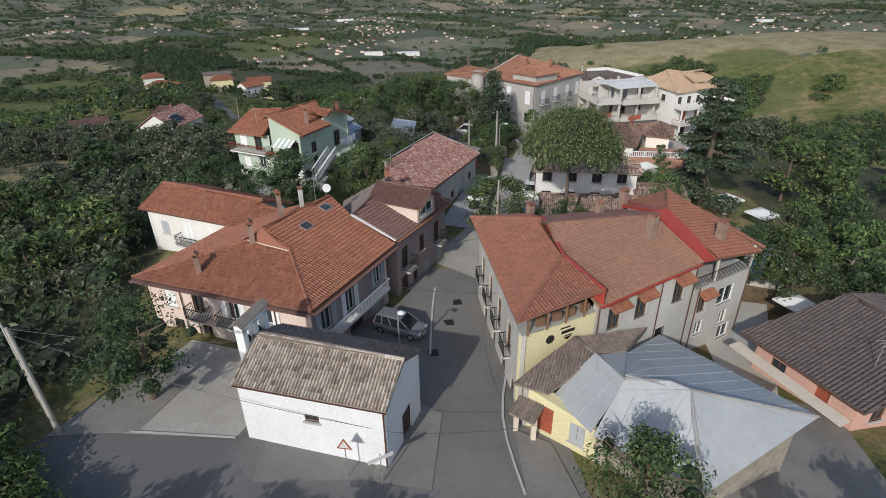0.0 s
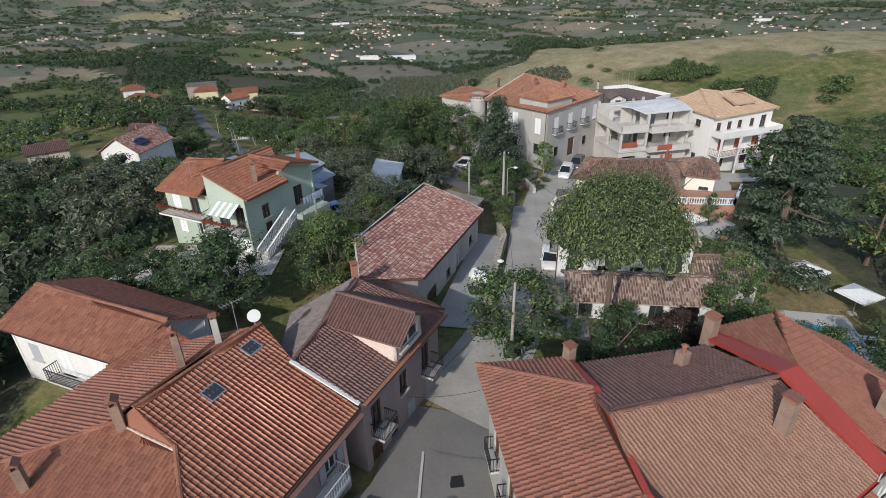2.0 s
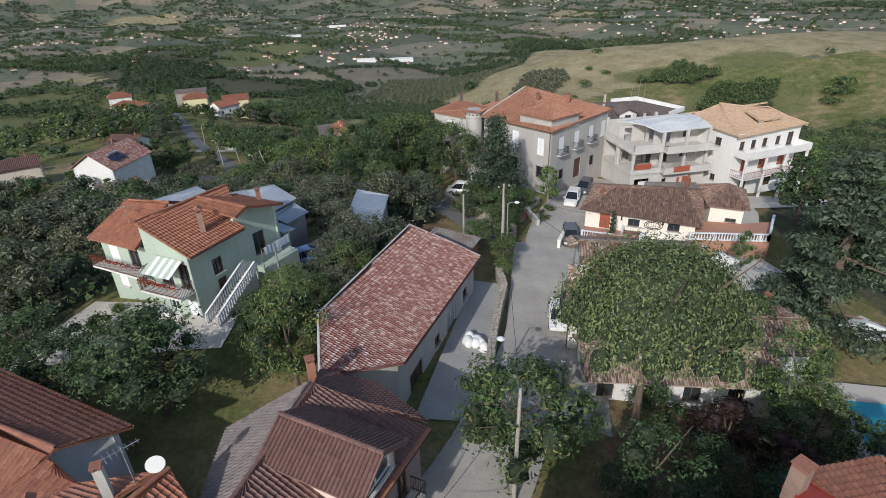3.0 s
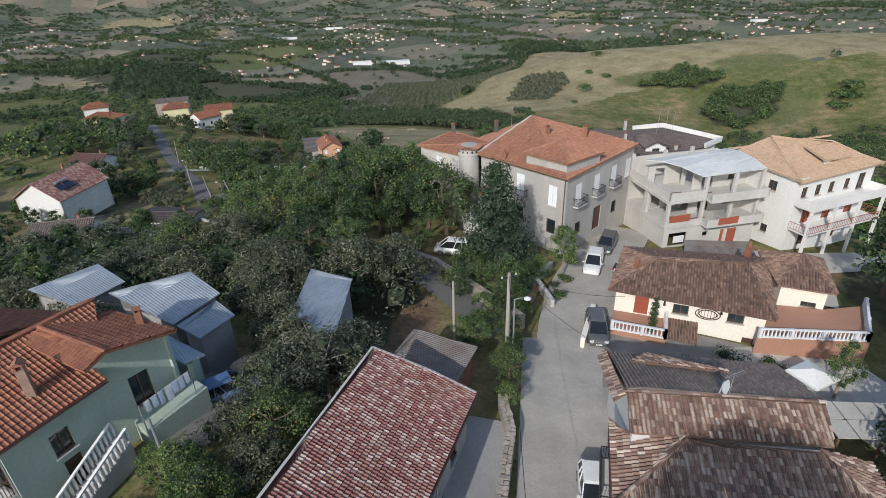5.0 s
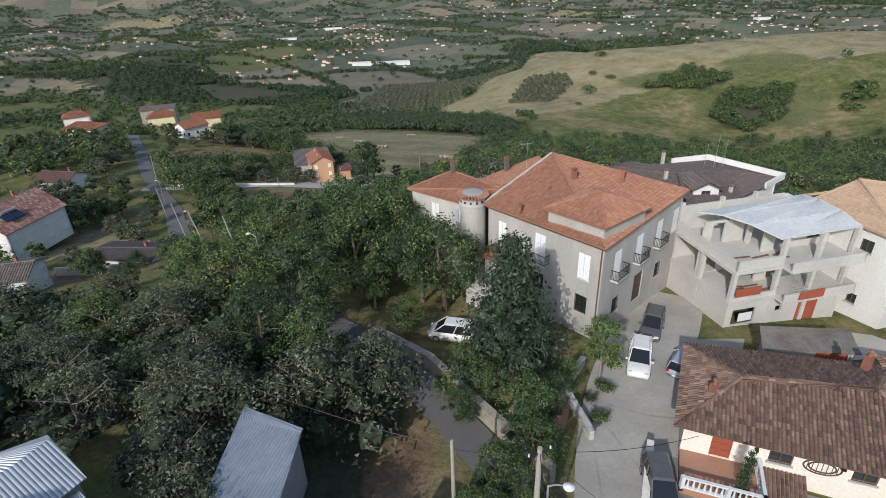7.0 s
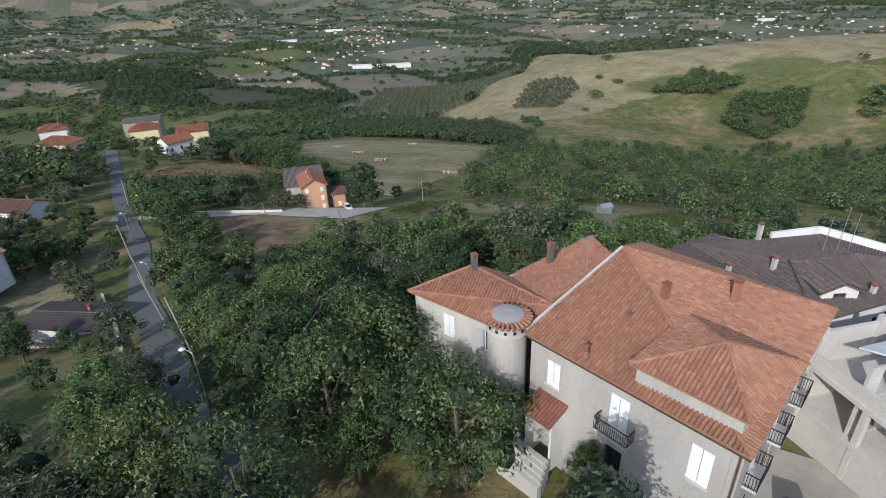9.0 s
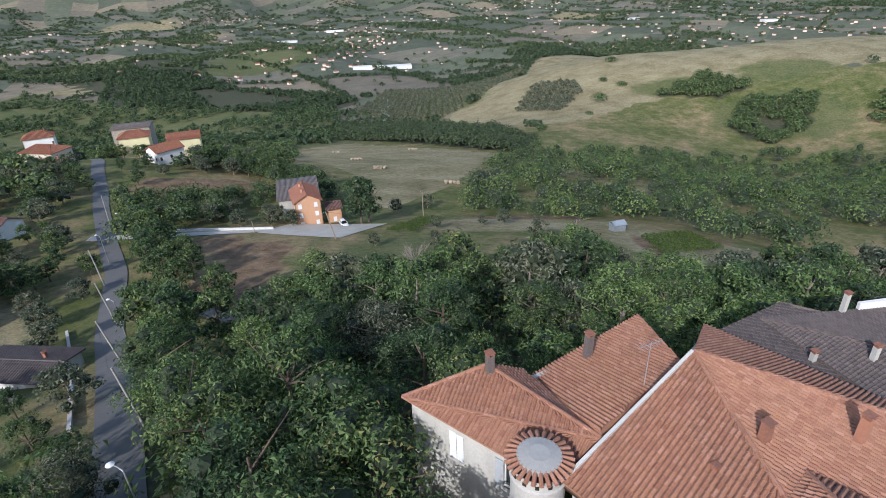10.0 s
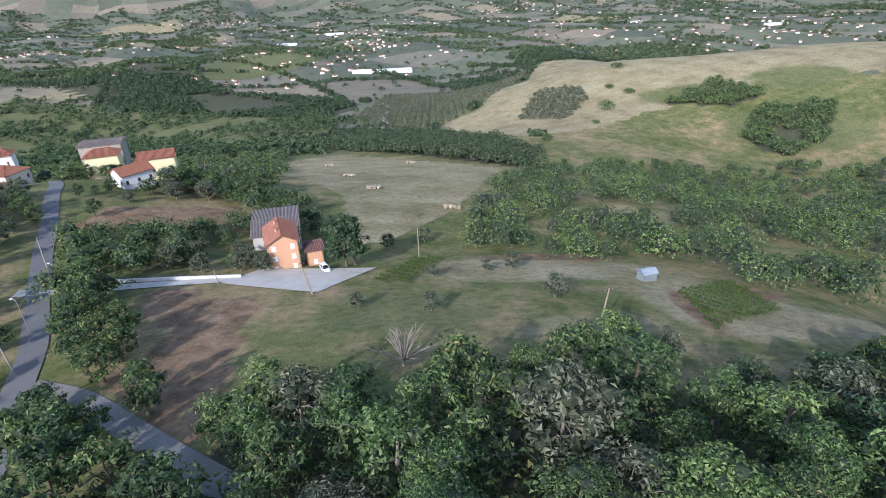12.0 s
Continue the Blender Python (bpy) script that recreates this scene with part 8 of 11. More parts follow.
def farm_house(name, label, cx, cy, lx, ly, turn, ze, rise, wmat, tmat, floors=2, base=None, gabled=True, chim=1, category="house", style="shut_white", size=(0.4, 0.55)):
    """A plain country house: walls with windows, a gabled or hipped tile roof, a chimney."""
    base = float(land(cx, cy)) - 0.8 if base is None else base
    root = thing(name, (cx, cy, base + 0.8), label, category)
    c, s = math.cos(turn), math.sin(turn)

    def w(a, b, z):
        return Vector((cx + a * c - b * s, cy + a * s + b * c, z))
    P = [w(-lx / 2, -ly / 2, ze), w(lx / 2, -ly / 2, ze), w(lx / 2, ly / 2, ze), w(-lx / 2, ly / 2, ze)]
    k = 0.0 if gabled else ly / 2 * 0.85
    r1, r2 = w(-lx / 2 + k, 0, ze + rise), w(lx / 2 - k, 0, ze + rise)
    slope(root, [P[0], P[1], r2, r1], tmat, size, "barrel", seed=int(cx) & 255)
    slope(root, [P[2], P[3], r1, r2], tmat, size, "barrel", seed=int(cy) & 255)
    cc = inset(P, 0.5)
    hgt = (ze - base - 0.8) / floors
    for i in range(4):
        ln = (cc[(i + 1) % 4] - cc[i]).length
        hs = []
        for f in range(floors):
            hs += rows(ln, 0.8 + f * hgt + 0.9, 1.0, min(1.4, hgt * 0.5), style, 3.2)
        wall(root, cc[i], cc[(i + 1) % 4], base, ze - 0.1, wmat, hs, floor=base)
    if gabled:
        gable(root, cc[1], cc[2], w(lx / 2 - 0.55, 0, ze + rise - 0.15), ze - 0.1, wmat)
        gable(root, cc[3], cc[0], w(-lx / 2 + 0.55, 0, ze + rise - 0.15), ze - 0.1, wmat)
    else:
        slope(root, [P[1], P[2], r2], tmat, size, "barrel")
        slope(root, [P[3], P[0], r1], tmat, size, "barrel")
    ridge(root, r1, r2, tmat)
    for i in range(chim):
        p = w(lx * (0.22 - 0.4 * i), ly * 0.12, 0)
        chimney(root, p.x, p.y, ze + rise * 0.4, ze + rise + 0.7, 0.6, 0.6, turn, M_BRICK if wmat != M_ORANGE_WALL else M_ORANGE_WALL, "gable")
    return root


red_building()
green_house()
shed("metal_shed", "small shed with a corrugated steel roof among olive trees", [(-8.3, 81.3, 6.2), (-4.4, 80.0, 6.2), (-3.9, 86.8, 6.9), (-7.7, 88.7, 6.9)], 3.2, M_SHEET, M_SHEET_OLD, [(3.2, 0, 1.2, 2.0, "door_brown")])
shed("lean_to_shed", "low lean-to with an old rusty sheet roof", [(4.3, 76.7, 4.2), (6.0, 80.4, 4.3), (1.2, 82.3, 4.8), (-0.4, 79.0, 4.8)], 1.6, M_SHEET_RUST, M_BRICK)
shed("farm_shed", "large farm shed with pale corrugated steel roof beside the olives", [(-15.4, 79.3, 8.2), (-13.2, 82.7, 8.3), (-15.9, 84.6, 9.5), (-20.7, 81.7, 9.3)], 3.4, M_SHEET, M_SHEET_OLD, [(2.5, 0, 2.0, 2.2, "garage")])
shed("farm_shed_wing", "lower shed wing with corrugated steel roof", [(-13.3, 78.3, 7.5), (-11.7, 81.0, 7.6), (-13.4, 82.2, 8.1), (-15.1, 79.2, 8.1)], 3.2, M_SHEET, M_SHEET_OLD)
shed("field_shed", "flat metal-roofed shed half hidden by olive trees", [(-25.6, 84.6, 6.6), (-23.4, 88.0, 6.7), (-26.8, 90.4, 7.3), (-30.4, 86.4, 7.2)], 3.2, M_SHEET, M_SHEET_OLD)
villa()
restaurant_hall()
palazzo()
frame_building()
white_house()
dark_building()
shed("grey_workshop", "low workshop with a weathered grey slab roof", [(29.6, 98.6, 1.5), (36.8, 97.4, 1.5), (37.4, 100.0, 2.0), (30.6, 101.0, 2.0)], -1.0, M_SHEET_RUST, M_SLABGREY, [(5, 0.6, 2.4, 2.2, "door_red")])
farm_house("orange_farmhouse", "bright orange farmhouse with a red tile roof in a gravel yard", -35.6, 244.2, 12.0, 8.2, 1.9, -27.6, 2.3, M_ORANGE_WALL, M_TILE_B, 3, -36.5, chim=2)
farm_house("orange_annex", "low orange annex with a red tile roof", -28.2, 245.0, 5.0, 6.5, 0.33, -31.4, 1.2, M_ORANGE_WALL, M_TILE_BROWN, 1, -37.0, chim=0)
farm_house("grey_barn", "grey barn with a fibre-cement roof behind the farmhouse", -43.5, 266.5, 13.5, 20, 0.25, -33.6, 1.0, M_GREY_WALL, M_TILE_GREYFLAT, 1, chim=0, category="barn")
farm_house("solar_house", "white house with red tile roof and solar panels", -83.8, 169.0, 15.5, 12.5, 1.38, -13.8, 3.9, M_WHITE, M_TILE_MIX, 2, -20.5, chim=1)
farm_house("white_low_house", "low white house with a dark flat-pitched roof by the road", -53.5, 155.5, 12.5, 7.5, -0.12, -15.8, 0.7, M_WHITE, M_TILE_DARK, 1, -20.5, chim=1)
farm_house("brown_roofed_farmhouse", "brown-roofed house beyond the olives", -110, 170, 11, 9, 0.6, -14.6, 1.8, M_CREAM, M_TILE_BROWN, 1)
farm_house("white_farmhouse", "white farmhouse with a weathered tile roof", -108, 221, 12, 9, -0.2, -23.0, 2.0, M_WHITE, M_TILE_BROWN, 2)
for i, (x, y, lx, ly, tn, ze, wm, tm) in enumerate(((-107.5, 333, 14, 9, 0.35, -32.6, M_YELLOW, M_TILE_A), (-130, 335, 13, 10, 0.35, -31.5, M_YELLOW, M_TILE_A), (-104.8, 308.5, 12, 9.5, 0.9, -30.4, M_WHITE, M_TILE_A), (-154, 312, 16, 11, -0.2, -30, M_CREAM, M_TILE_A), (-143, 297, 12, 9, 0.1, -31.5, M_GREY_WALL, M_TILE_BROWN), (-168, 330, 12, 9, 0.5, -29, M_WHITE, M_TILE_A))):
    farm_house("hamlet_house", ("yellow house with a red tile roof in the hamlet", "yellow gabled house with an orange tile roof", "white house with a red tile roof by the road", "long cream house with an orange tile roof", "grey house with a worn brown roof", "white house with an orange roof in trees")[i], x, y, lx, ly, tn, ze, 2.3, wm, tm, 2, float(land(x, y)) - 3, gabled=i % 2 == 0, style="brown")
farm_house("stone_ruin", "roofless-looking old stone barn in the hamlet", -138, 350, 17, 12, 0.3, -30.8, 0.6, M_STONE, M_TILE_GREY, 1, chim=0, category="barn")
farm_house("white_roadside_house", "white house with grey roof beside the descending road", -66, 141, 11, 8, 0.2, -11.5, 1.4, M_WHITE, M_TILE_GREY, 2)


# ---- roads and paving ----
STREET = [(3.4, 4, 8), (2.6, 14, 9), (1.6, 20.3, 7.5), (0.0, 28.8, 7.4), (-1.0, 35.8, 8), (1.0, 47.2, 6.5), (4.4, 53, 6), (9.2, 64.6, 5.4), (12.8, 79.5, 5.4), (15.4, 90.1, 5.4), (18.4, 97.0, 6.0), (23.6, 104.2, 7), (28.0, 111.5, 6)]
LEFT_ROAD = [(8.5, 86.5), (3.6, 95), (-1, 102), (-6, 107), (-12, 113), (-19.2, 120), (-27.5, 134), (-40, 153), (-50, 168), (-58, 183), (-65, 197), (-79.5, 219), (-95, 244), (-105, 262), (-118, 284), (-128, 302), (-150, 330), (-190, 365)]
BRANCH = [(-57.5, 185), (-48, 181.5), (-38.6, 174.6), (-26.5, 165), (-16, 157)]
DRIVE = [(-84, 219), (-70, 222), (-55.6, 226.1), (-43, 229.5)]
strip("road", STREET[:6], 6, M_ASPHALT, "worn grey asphalt village street", 0.08)
strip("road", STREET[5:], 6, M_ASPHALT_PALE, "pale dusty asphalt street climbing past the villa", 0.1)
strip("road", [(-34, 16.6), (-22, 17.0), (-10, 17.6), (2, 18), (12, 15)], 7, M_ASPHALT_DARK, "dark asphalt cross road in front of the chapel", 0.06)
# both lane pieces use darker asphalt to paint in the tree shade
strip("road", LEFT_ROAD[:5], 3.0, M_ASPHALT_DARK, "narrow dark lane below the palazzo", 0.14)
strip("road", LEFT_ROAD[4:], 4.2, M_ASPHALT_DARK, "narrow asphalt lane winding down the hillside", 0.14)
paving("courtyard", [(15.5, 79.5), (34, 78.5), (31.5, 84.2), (18.8, 89.5)], M_COBBLE, "paved yard in front of the villa", 0.1)
strip("road", BRANCH, 3.6, M_ASPHALT, "narrow asphalt lane branching between fields and wood", 0.12)
strip("road", DRIVE, 3.6, M_GRAVEL, "pale gravel drive to the farmhouse", 0.14)
strip("road", [(-60, 690), (-66, 735), (-58, 790), (-72, 850), (-60, 930), (-85, 1020)], 6, M_GRAVEL, "pale track in the valley", 0.6, step=8)
strip("road", [(40, 92), (44, 99), (43, 103), (36, 101.5)], 4.5, M_GRAVEL, "pale dirt yard by the white house", 0.1)
paving("pavement", [(-12.5, 13), (9, 12), (5.2, 49), (-13, 33)], M_ASPHALT, "worn asphalt village square round the chapel", 0.04)
paving("pavement", [(5.4, 58), (13, 56), (19, 86), (10.4, 86)], M_ASPHALT_PALE, "dusty verge along the pale street", 0.05)
paving("pavement", [(13, 86), (19.5, 85), (31, 103), (20, 103)], M_ASPHALT_PALE, "dusty pale square below the palazzo", 0.05)
paving("forecourt", [(-24, 25.2), (-13, 24.4), (-10.5, 32), (-20, 35)], M_ASPHALT_PALE, "worn pale forecourt beside the chapel", 0.07)
paving("forecourt", [(-25, 24.8), (-19.4, 25.0), (-17.8, 30.5), (-22, 32)], M_COBBLE, "cobbled patch round the forecourt tree", 0.1)
paving("pavement", [(-34, 13.5), (-11, 13), (-11, 25), (-24.5, 25.4)], M_ASPHALT_DARK, "dark asphalt in front of the forecourt", 0.05)
for line in ([(-0.8, 43.6), (-1.1, 39.5), (-1.1, 33.5)], [(5.0, 33.2), (3.4, 26.7), (4.4, 20.4)], [(-19.8, 25.0), (-13.0, 24.4)]):
    strip("kerb", line, 0.16, M_CONCRETE, "thin pale kerb line along the street", 0.16, category="kerb")
paving("pavement", [(4.6, 16), (8.6, 15), (6.6, 24.5), (4.4, 25.6)], M_COBBLE, "cobbled pavement by the stone house", 0.13)
paving("forecourt", [(-4.4, 21.2), (-0.8, 20.6), (-0.2, 27), (-2.2, 28)], M_COBBLE, "cobbled strip beside the chapel", 0.13)
paving("courtyard", [(-32, 62), (-15, 62.5), (-14.6, 66.5), (-30, 72)], M_GRAVEL, "pale gravel courtyard of the green house", 0.12)
paving("courtyard", [(-0.4, 56.6), (4.4, 56.6), (7.6, 75.5), (5.0, 76.0)], M_SLABGREY, "grey concrete yard beside the long building", 0.12)
paving("courtyard", [(-45, 226.5), (-22, 219.5), (-12, 240), (-39.5, 238)], M_GRAVEL, "pale gravel yard of the farmhouse", 0.16)
paving("courtyard", [(27, 84.5), (33, 73), (40, 75), (37, 85)], M_POOL_EDGE, "paved courtyard below the villa terrace", 0.15)
paving("courtyard", [(-13.4, 81), (-13.8, 70), (-10.6, 71), (-9.6, 80)], M_ASPHALT, "paved yard behind the green house", 0.12)
paving("courtyard", [(21, 30), (24, 29), (32, 45), (24, 46)], M_POOL_EDGE, "pale paved yard of the restaurant", 0.12)
paving("courtyard", [(44, 98), (58, 101), (62, 107), (46, 104)], M_GRAVEL, "pale gravel ground below the white house", 0.12)

paving("courtyard", [(14, 16), (26, 19), (28, 29), (17.6, 34)], M_COBBLE, "paved yard between the stone house and the pink house", 0.06)


def free_wall(name, label, line, h, mat, thick=0.35, below=0.6, stones=False):
    """A garden or retaining wall that follows the land, with a coping."""
    root = thing(name, at(*line[0]), label, "wall", kind="")
    for a, b in zip(line, line[1:]):
        n = max(1, int(math.dist(a, b) / 3.0))
        for i in range(n):
            p = Vector((a[0] + (b[0] - a[0]) * i / n, a[1] + (b[1] - a[1]) * i / n, 0))
            q = Vector((a[0] + (b[0] - a[0]) * (i + 1) / n, a[1] + (b[1] - a[1]) * (i + 1) / n, 0))
            zp, zq = float(land(p.x, p.y)), float(land(q.x, q.y))
            s = (q - p).normalized().cross(Vector((0, 0, 1))) * thick / 2
            v = []
            for c, z in ((p, zp), (q, zq)):
                v += [(c.x - s.x, c.y - s.y, z - below), (c.x + s.x, c.y + s.y, z - below), (c.x + s.x, c.y + s.y, z + h), (c.x - s.x, c.y - s.y, z + h)]
            part("wall_section", v, [(3, 2, 1, 0), (4, 5, 6, 7), (0, 1, 5, 4), (1, 2, 6, 5), (2, 3, 7, 6), (3, 0, 4, 7)], mat, root)
            if not stones:
                g = Geo().bar((p.x, p.y, zp + h + 0.04), (q.x, q.y, zq + h + 0.04), thick + 0.1, 0.08)
                part("coping", g.v, g.f, mat, root)
                continue
            d, m = (q - p), max(2, int((q - p).length / 0.36))
            d.normalize()
            for k in range(m):
                for side in (-0.25, 0.25):
                    o = p.lerp(q, (k + 0.5 + stone_rnd.uniform(-0.15, 0.15)) / m) + s * 2 * side
                    o.z = zp + (zq - zp) * k / m + h + stone_rnd.uniform(0.0, 0.07)
                    t = stone_rnd.uniform(-0.25, 0.25)
                    e = Vector((d.x - d.y * t, d.y + d.x * t, stone_rnd.uniform(-0.12, 0.12)))
                    f = Vector((-e.y, e.x, 0)).normalized()
                    g = Geo().box(o, e * stone_rnd.uniform(0.12, 0.19), f * stone_rnd.uniform(0.12, 0.19), Vector((0, 0, stone_rnd.uniform(0.06, 0.11))))
                    part("stone", g.v, g.f, mat, root)
    return root


stone_rnd = random.Random(17)
free_wall("stone_wall", "low rubble stone wall along the street", [(4.6, 58.5), (5.8, 65.5), (6.7, 69.6), (7.7, 73.8), (7.5, 77.2)], 1.1, M_STONE, 0.62, stones=True)
free_wall("stone_wall", "rubble stone wall above the lane", [(10.6, 87.5), (7, 93), (3, 99.5), (-2, 104.5)], 1.3, M_STONE, 0.5)
free_wall("garden_wall", "pale garden wall below the palazzo", [(14, 91), (13.2, 96), (15.6, 99.5)], 0.8, M_CONCRETE)
free_wall("drive_wall", "low white wall along the farm drive", [(-76, 224.4), (-55.6, 228.6), (-42, 231)], 0.7, M_WHITE, 0.25)
free_wall("retaining_wall", "grey retaining wall beside the white low house", [(-66, 152), (-58, 149.5), (-49, 147.5)], 1.5, M_GREY_WALL)
paving("courtyard", [(9.2, 93.4), (12.2, 91.4), (13.4, 94.4), (10.8, 96.2)], M_TERRACE, "terracotta paved corner above the lane", 0.3)
free_wall("garden_wall", "low pale stone wall round the terracotta corner", [(8.8, 93.2), (10.6, 96.4), (13.2, 94.8)], 0.7, M_STONE, 0.35)
free_wall("villa_wall", "cream garden wall beside the street", [(15.2, 84.5), (17.6, 90)], 1.0, M_VILLA_WALL)
free_wall("road_wall", "low concrete wall along the descending lane", [(-34.5, 137), (-46, 153.5), (-58.5, 170.5)], 0.5, M_CONCRETE, 0.3)


# ---- vehicles ----
def car(name, label, x, y, heading, paint, kind="hatch"):
    """A parked car: shaped body, glazed cabin, roof, four wheels, lamps."""
    L, Wd, H = {"hatch": (4.0, 1.72, 1.48), "mpv": (4.4, 1.8, 1.65), "suv": (4.5, 1.85, 1.68), "van": (4.3, 1.8, 1.85)}[kind]
    z = float(land(x, y)) + 0.1
    root = thing(name, (x, y, z), label, "car", "parked cars")
    c, s = math.cos(heading), math.sin(heading)

    def w(p):
        return (x + p[0] * c - p[1] * s, y + p[0] * s + p[1] * c, z + p[2])

    def loft(rings):
        n = len(rings[0])
        v = [w(p) for r in rings for p in r]
        f = [(i * n + k, i * n + (k + 1) % n, (i + 1) * n + (k + 1) % n, (i + 1) * n + k) for i in range(len(rings) - 1) for k in range(n)]
        f += [tuple(reversed(range(n))), tuple((len(rings) - 1) * n + k for k in range(n))]
        return v, f
    belt = H * 0.56
    hood = {"hatch": 0.27, "mpv": 0.22, "suv": 0.26, "van": 0.16}[kind]
    prof = [(-0.5, 0.42, 0.40, 0.8), (-0.485, 0.25, belt * 0.9, 0.92), (-0.42, 0.22, belt, 1.0), (0.5 - hood - 0.02, 0.2, belt, 1.0), (0.5 - hood * 0.6, 0.2, belt * 0.95, 1.0), (0.44, 0.22, belt * 0.84, 0.95), (0.49, 0.26, belt * 0.66, 0.86), (0.5, 0.38, 0.5, 0.7)]
    rings = []
    for k, lo, hi, ww in prof:
        b = Wd / 2 * ww
        rings.append([(k * L, -b * 0.96, lo), (k * L, b * 0.96, lo), (k * L, b, lo + (hi - lo) * 0.5), (k * L, b * 0.93, hi - 0.03), (k * L, b * 0.6, hi), (k * L, -b * 0.6, hi), (k * L, -b * 0.93, hi - 0.03), (k * L, -b, lo + (hi - lo) * 0.5)])
    v, f = loft(rings)
    body = part("body", v, f, paint, root, smooth=True)
    rear = -0.47 if kind != "hatch" else -0.46
    b, t = Wd / 2 * 0.9, Wd / 2 * 0.72
    x0, x1, x2, x3 = rear * L, (rear + 0.07) * L, (0.5 - hood - 0.2) * L, (0.5 - hood + 0.02) * L
    lower = [(x0, -b, belt - 0.02), (x0, b, belt - 0.02), (x3, b * 0.96, belt - 0.04), (x3, -b * 0.96, belt - 0.04)]
    upper = [(x1, -t, H - 0.06), (x1, t, H - 0.06), (x2, t, H - 0.06), (x2, -t, H - 0.06)]
    v, f = loft([lower, upper])
    part("cabin_glass", v, f, M_CARGLASS, root)
    roof = [[(x1 - 0.05, -t - 0.02, H - 0.08), (x1 - 0.05, t + 0.02, H - 0.08), (x2 + 0.04, t + 0.02, H - 0.08), (x2 + 0.04, -t - 0.02, H - 0.08)], [(x1 + 0.08, -t * 0.85, H), (x1 + 0.08, t * 0.85, H), (x2 - 0.12, t * 0.85, H), (x2 - 0.12, -t * 0.85, H)]]
    v, f = loft(roof)
    part("roof", v, f, paint, root)
    for side in (-1, 1):
        for lo, hi in (((x0 * 0.98, b), (x1, t)), ((x3, b * 0.96), (x2, t)), (((x0 + x3) / 2, b), ((x1 + x2) / 2, t)), ((x0 * 0.6, b), (x1 + 0.5, t))):
            g = Geo().bar(w((lo[0], side * (lo[1] + 0.012), belt - 0.03)), w((hi[0], side * (hi[1] + 0.012), H - 0.05)), 0.07)
            part("pillar", g.v, g.f, paint, root)
    r = 0.31 if kind in ("hatch", "mpv") else 0.34
    for a in (-0.31, 0.31):
        for side in (-1, 1):
            o = (a * L, side * (Wd / 2 - 0.11), r)
            ring = lambda rr, dy: [w((o[0] + rr * math.cos(2 * math.pi * i / 16), o[1] + dy * side, o[2] + rr * math.sin(2 * math.pi * i / 16))) for i in range(16)]
            v, f = [], []
            seq = [(0.02, -0.1), (r * 0.95, -0.1), (r, -0.06), (r, 0.08), (r * 0.94, 0.12), (r * 0.68, 0.12)]
            for rr, dy in seq:
                v += ring(rr, dy)
            f = [(i * 16 + k, i * 16 + (k + 1) % 16, (i + 1) * 16 + (k + 1) % 16, (i + 1) * 16 + k) for i in range(5) for k in range(16)]
            wh = part("wheel", v, f, M_TYRE, root)
            v = ring(r * 0.68, 0.115) + ring(r * 0.2, 0.09) + ring(0.03, 0.1)
            f = [(i * 16 + k, i * 16 + (k + 1) % 16, (i + 1) * 16 + (k + 1) % 16, (i + 1) * 16 + k) for i in range(2) for k in range(16)]
            part("rim", v, f, M_RIM, wh)
    for side in (-1, 1):
        g = Geo().box(w((L * 0.475, side * Wd * 0.34, belt * 0.74)), Vector((c, s, 0)) * 0.06, Vector((-s, c, 0)) * 0.17, (0, 0, 0.08))
        part("headlight", g.v, g.f, M_LAMP_CLEAR, root)
        g = Geo().box(w((-L * 0.478, side * Wd * 0.38, belt * 0.84)), Vector((c, s, 0)) * 0.05, Vector((-s, c, 0)) * 0.1, (0, 0, 0.13))
        part("tail_light", g.v, g.f, M_LAMP_RED, root)
        g = Geo().box(w((x3 - 0.3, side * (Wd / 2 + 0.06), belt + 0.05)), Vector((c, s, 0)) * 0.06, Vector((-s, c, 0)) * 0.1, (0, 0, 0.06))
        part("wing_mirror", g.v, g.f, paint, root)
    for k in (-1, 1):
        g = Geo().box(w((k * L * 0.497, 0, 0.42)), Vector((c, s, 0)) * 0.02, Vector((-s, c, 0)) * 0.26, (0, 0, 0.06))
        part("number_plate", g.v, g.f, M_PLASTIC_WHITE, root)
    return root


car("dark_silver_car", "dark bluish-silver people carrier parked behind the chapel", -3.6, 36.6, radians(-24), M_PAINT_STEEL, "mpv")
car("white_car", "white hatchback parked at the kerb", 12.0, 69.4, radians(-100), M_PAINT_PALE, "hatch")
car("dark_car", "dark hatchback parked under the pine", 9.9, 61.0, radians(75), M_PAINT_DARK, "hatch")
car("grey_car", "dark grey hatchback parked beside the villa", 17.0, 86.6, radians(-100), M_PAINT_DARK, "mpv")
car("white_suv", "white off-roader parked below the palazzo", 20.2, 99.4, radians(-112), M_PAINT_PALE, "suv")
car("dark_suv", "dark off-roader parked by the palazzo", 23.2, 104.6, radians(-118), M_PAINT_DARK, "suv")
car("blue_silver_car", "bluish silver hatchback parked by the workshop", 23.6, 98.8, radians(50), M_PAINT_LAV, "hatch")
car("white_van", "white van parked on the lane below trees", 5.0, 104.0, radians(165), M_PAINT_PALE, "van")
car("blue_car", "blue hatchback in the yard behind the green house", -10.9, 75.9, radians(35), M_PAINT_BLUE, "hatch")
car("white_farm_car", "white car in the farmhouse yard", -24.2, 237.6, radians(-60), M_PAINT_PALE, "hatch")
car("blue_estate_car", "blue car parked in the grass by the farm drive", -70.5, 243.5, radians(5), M_PAINT_BLUE, "mpv")


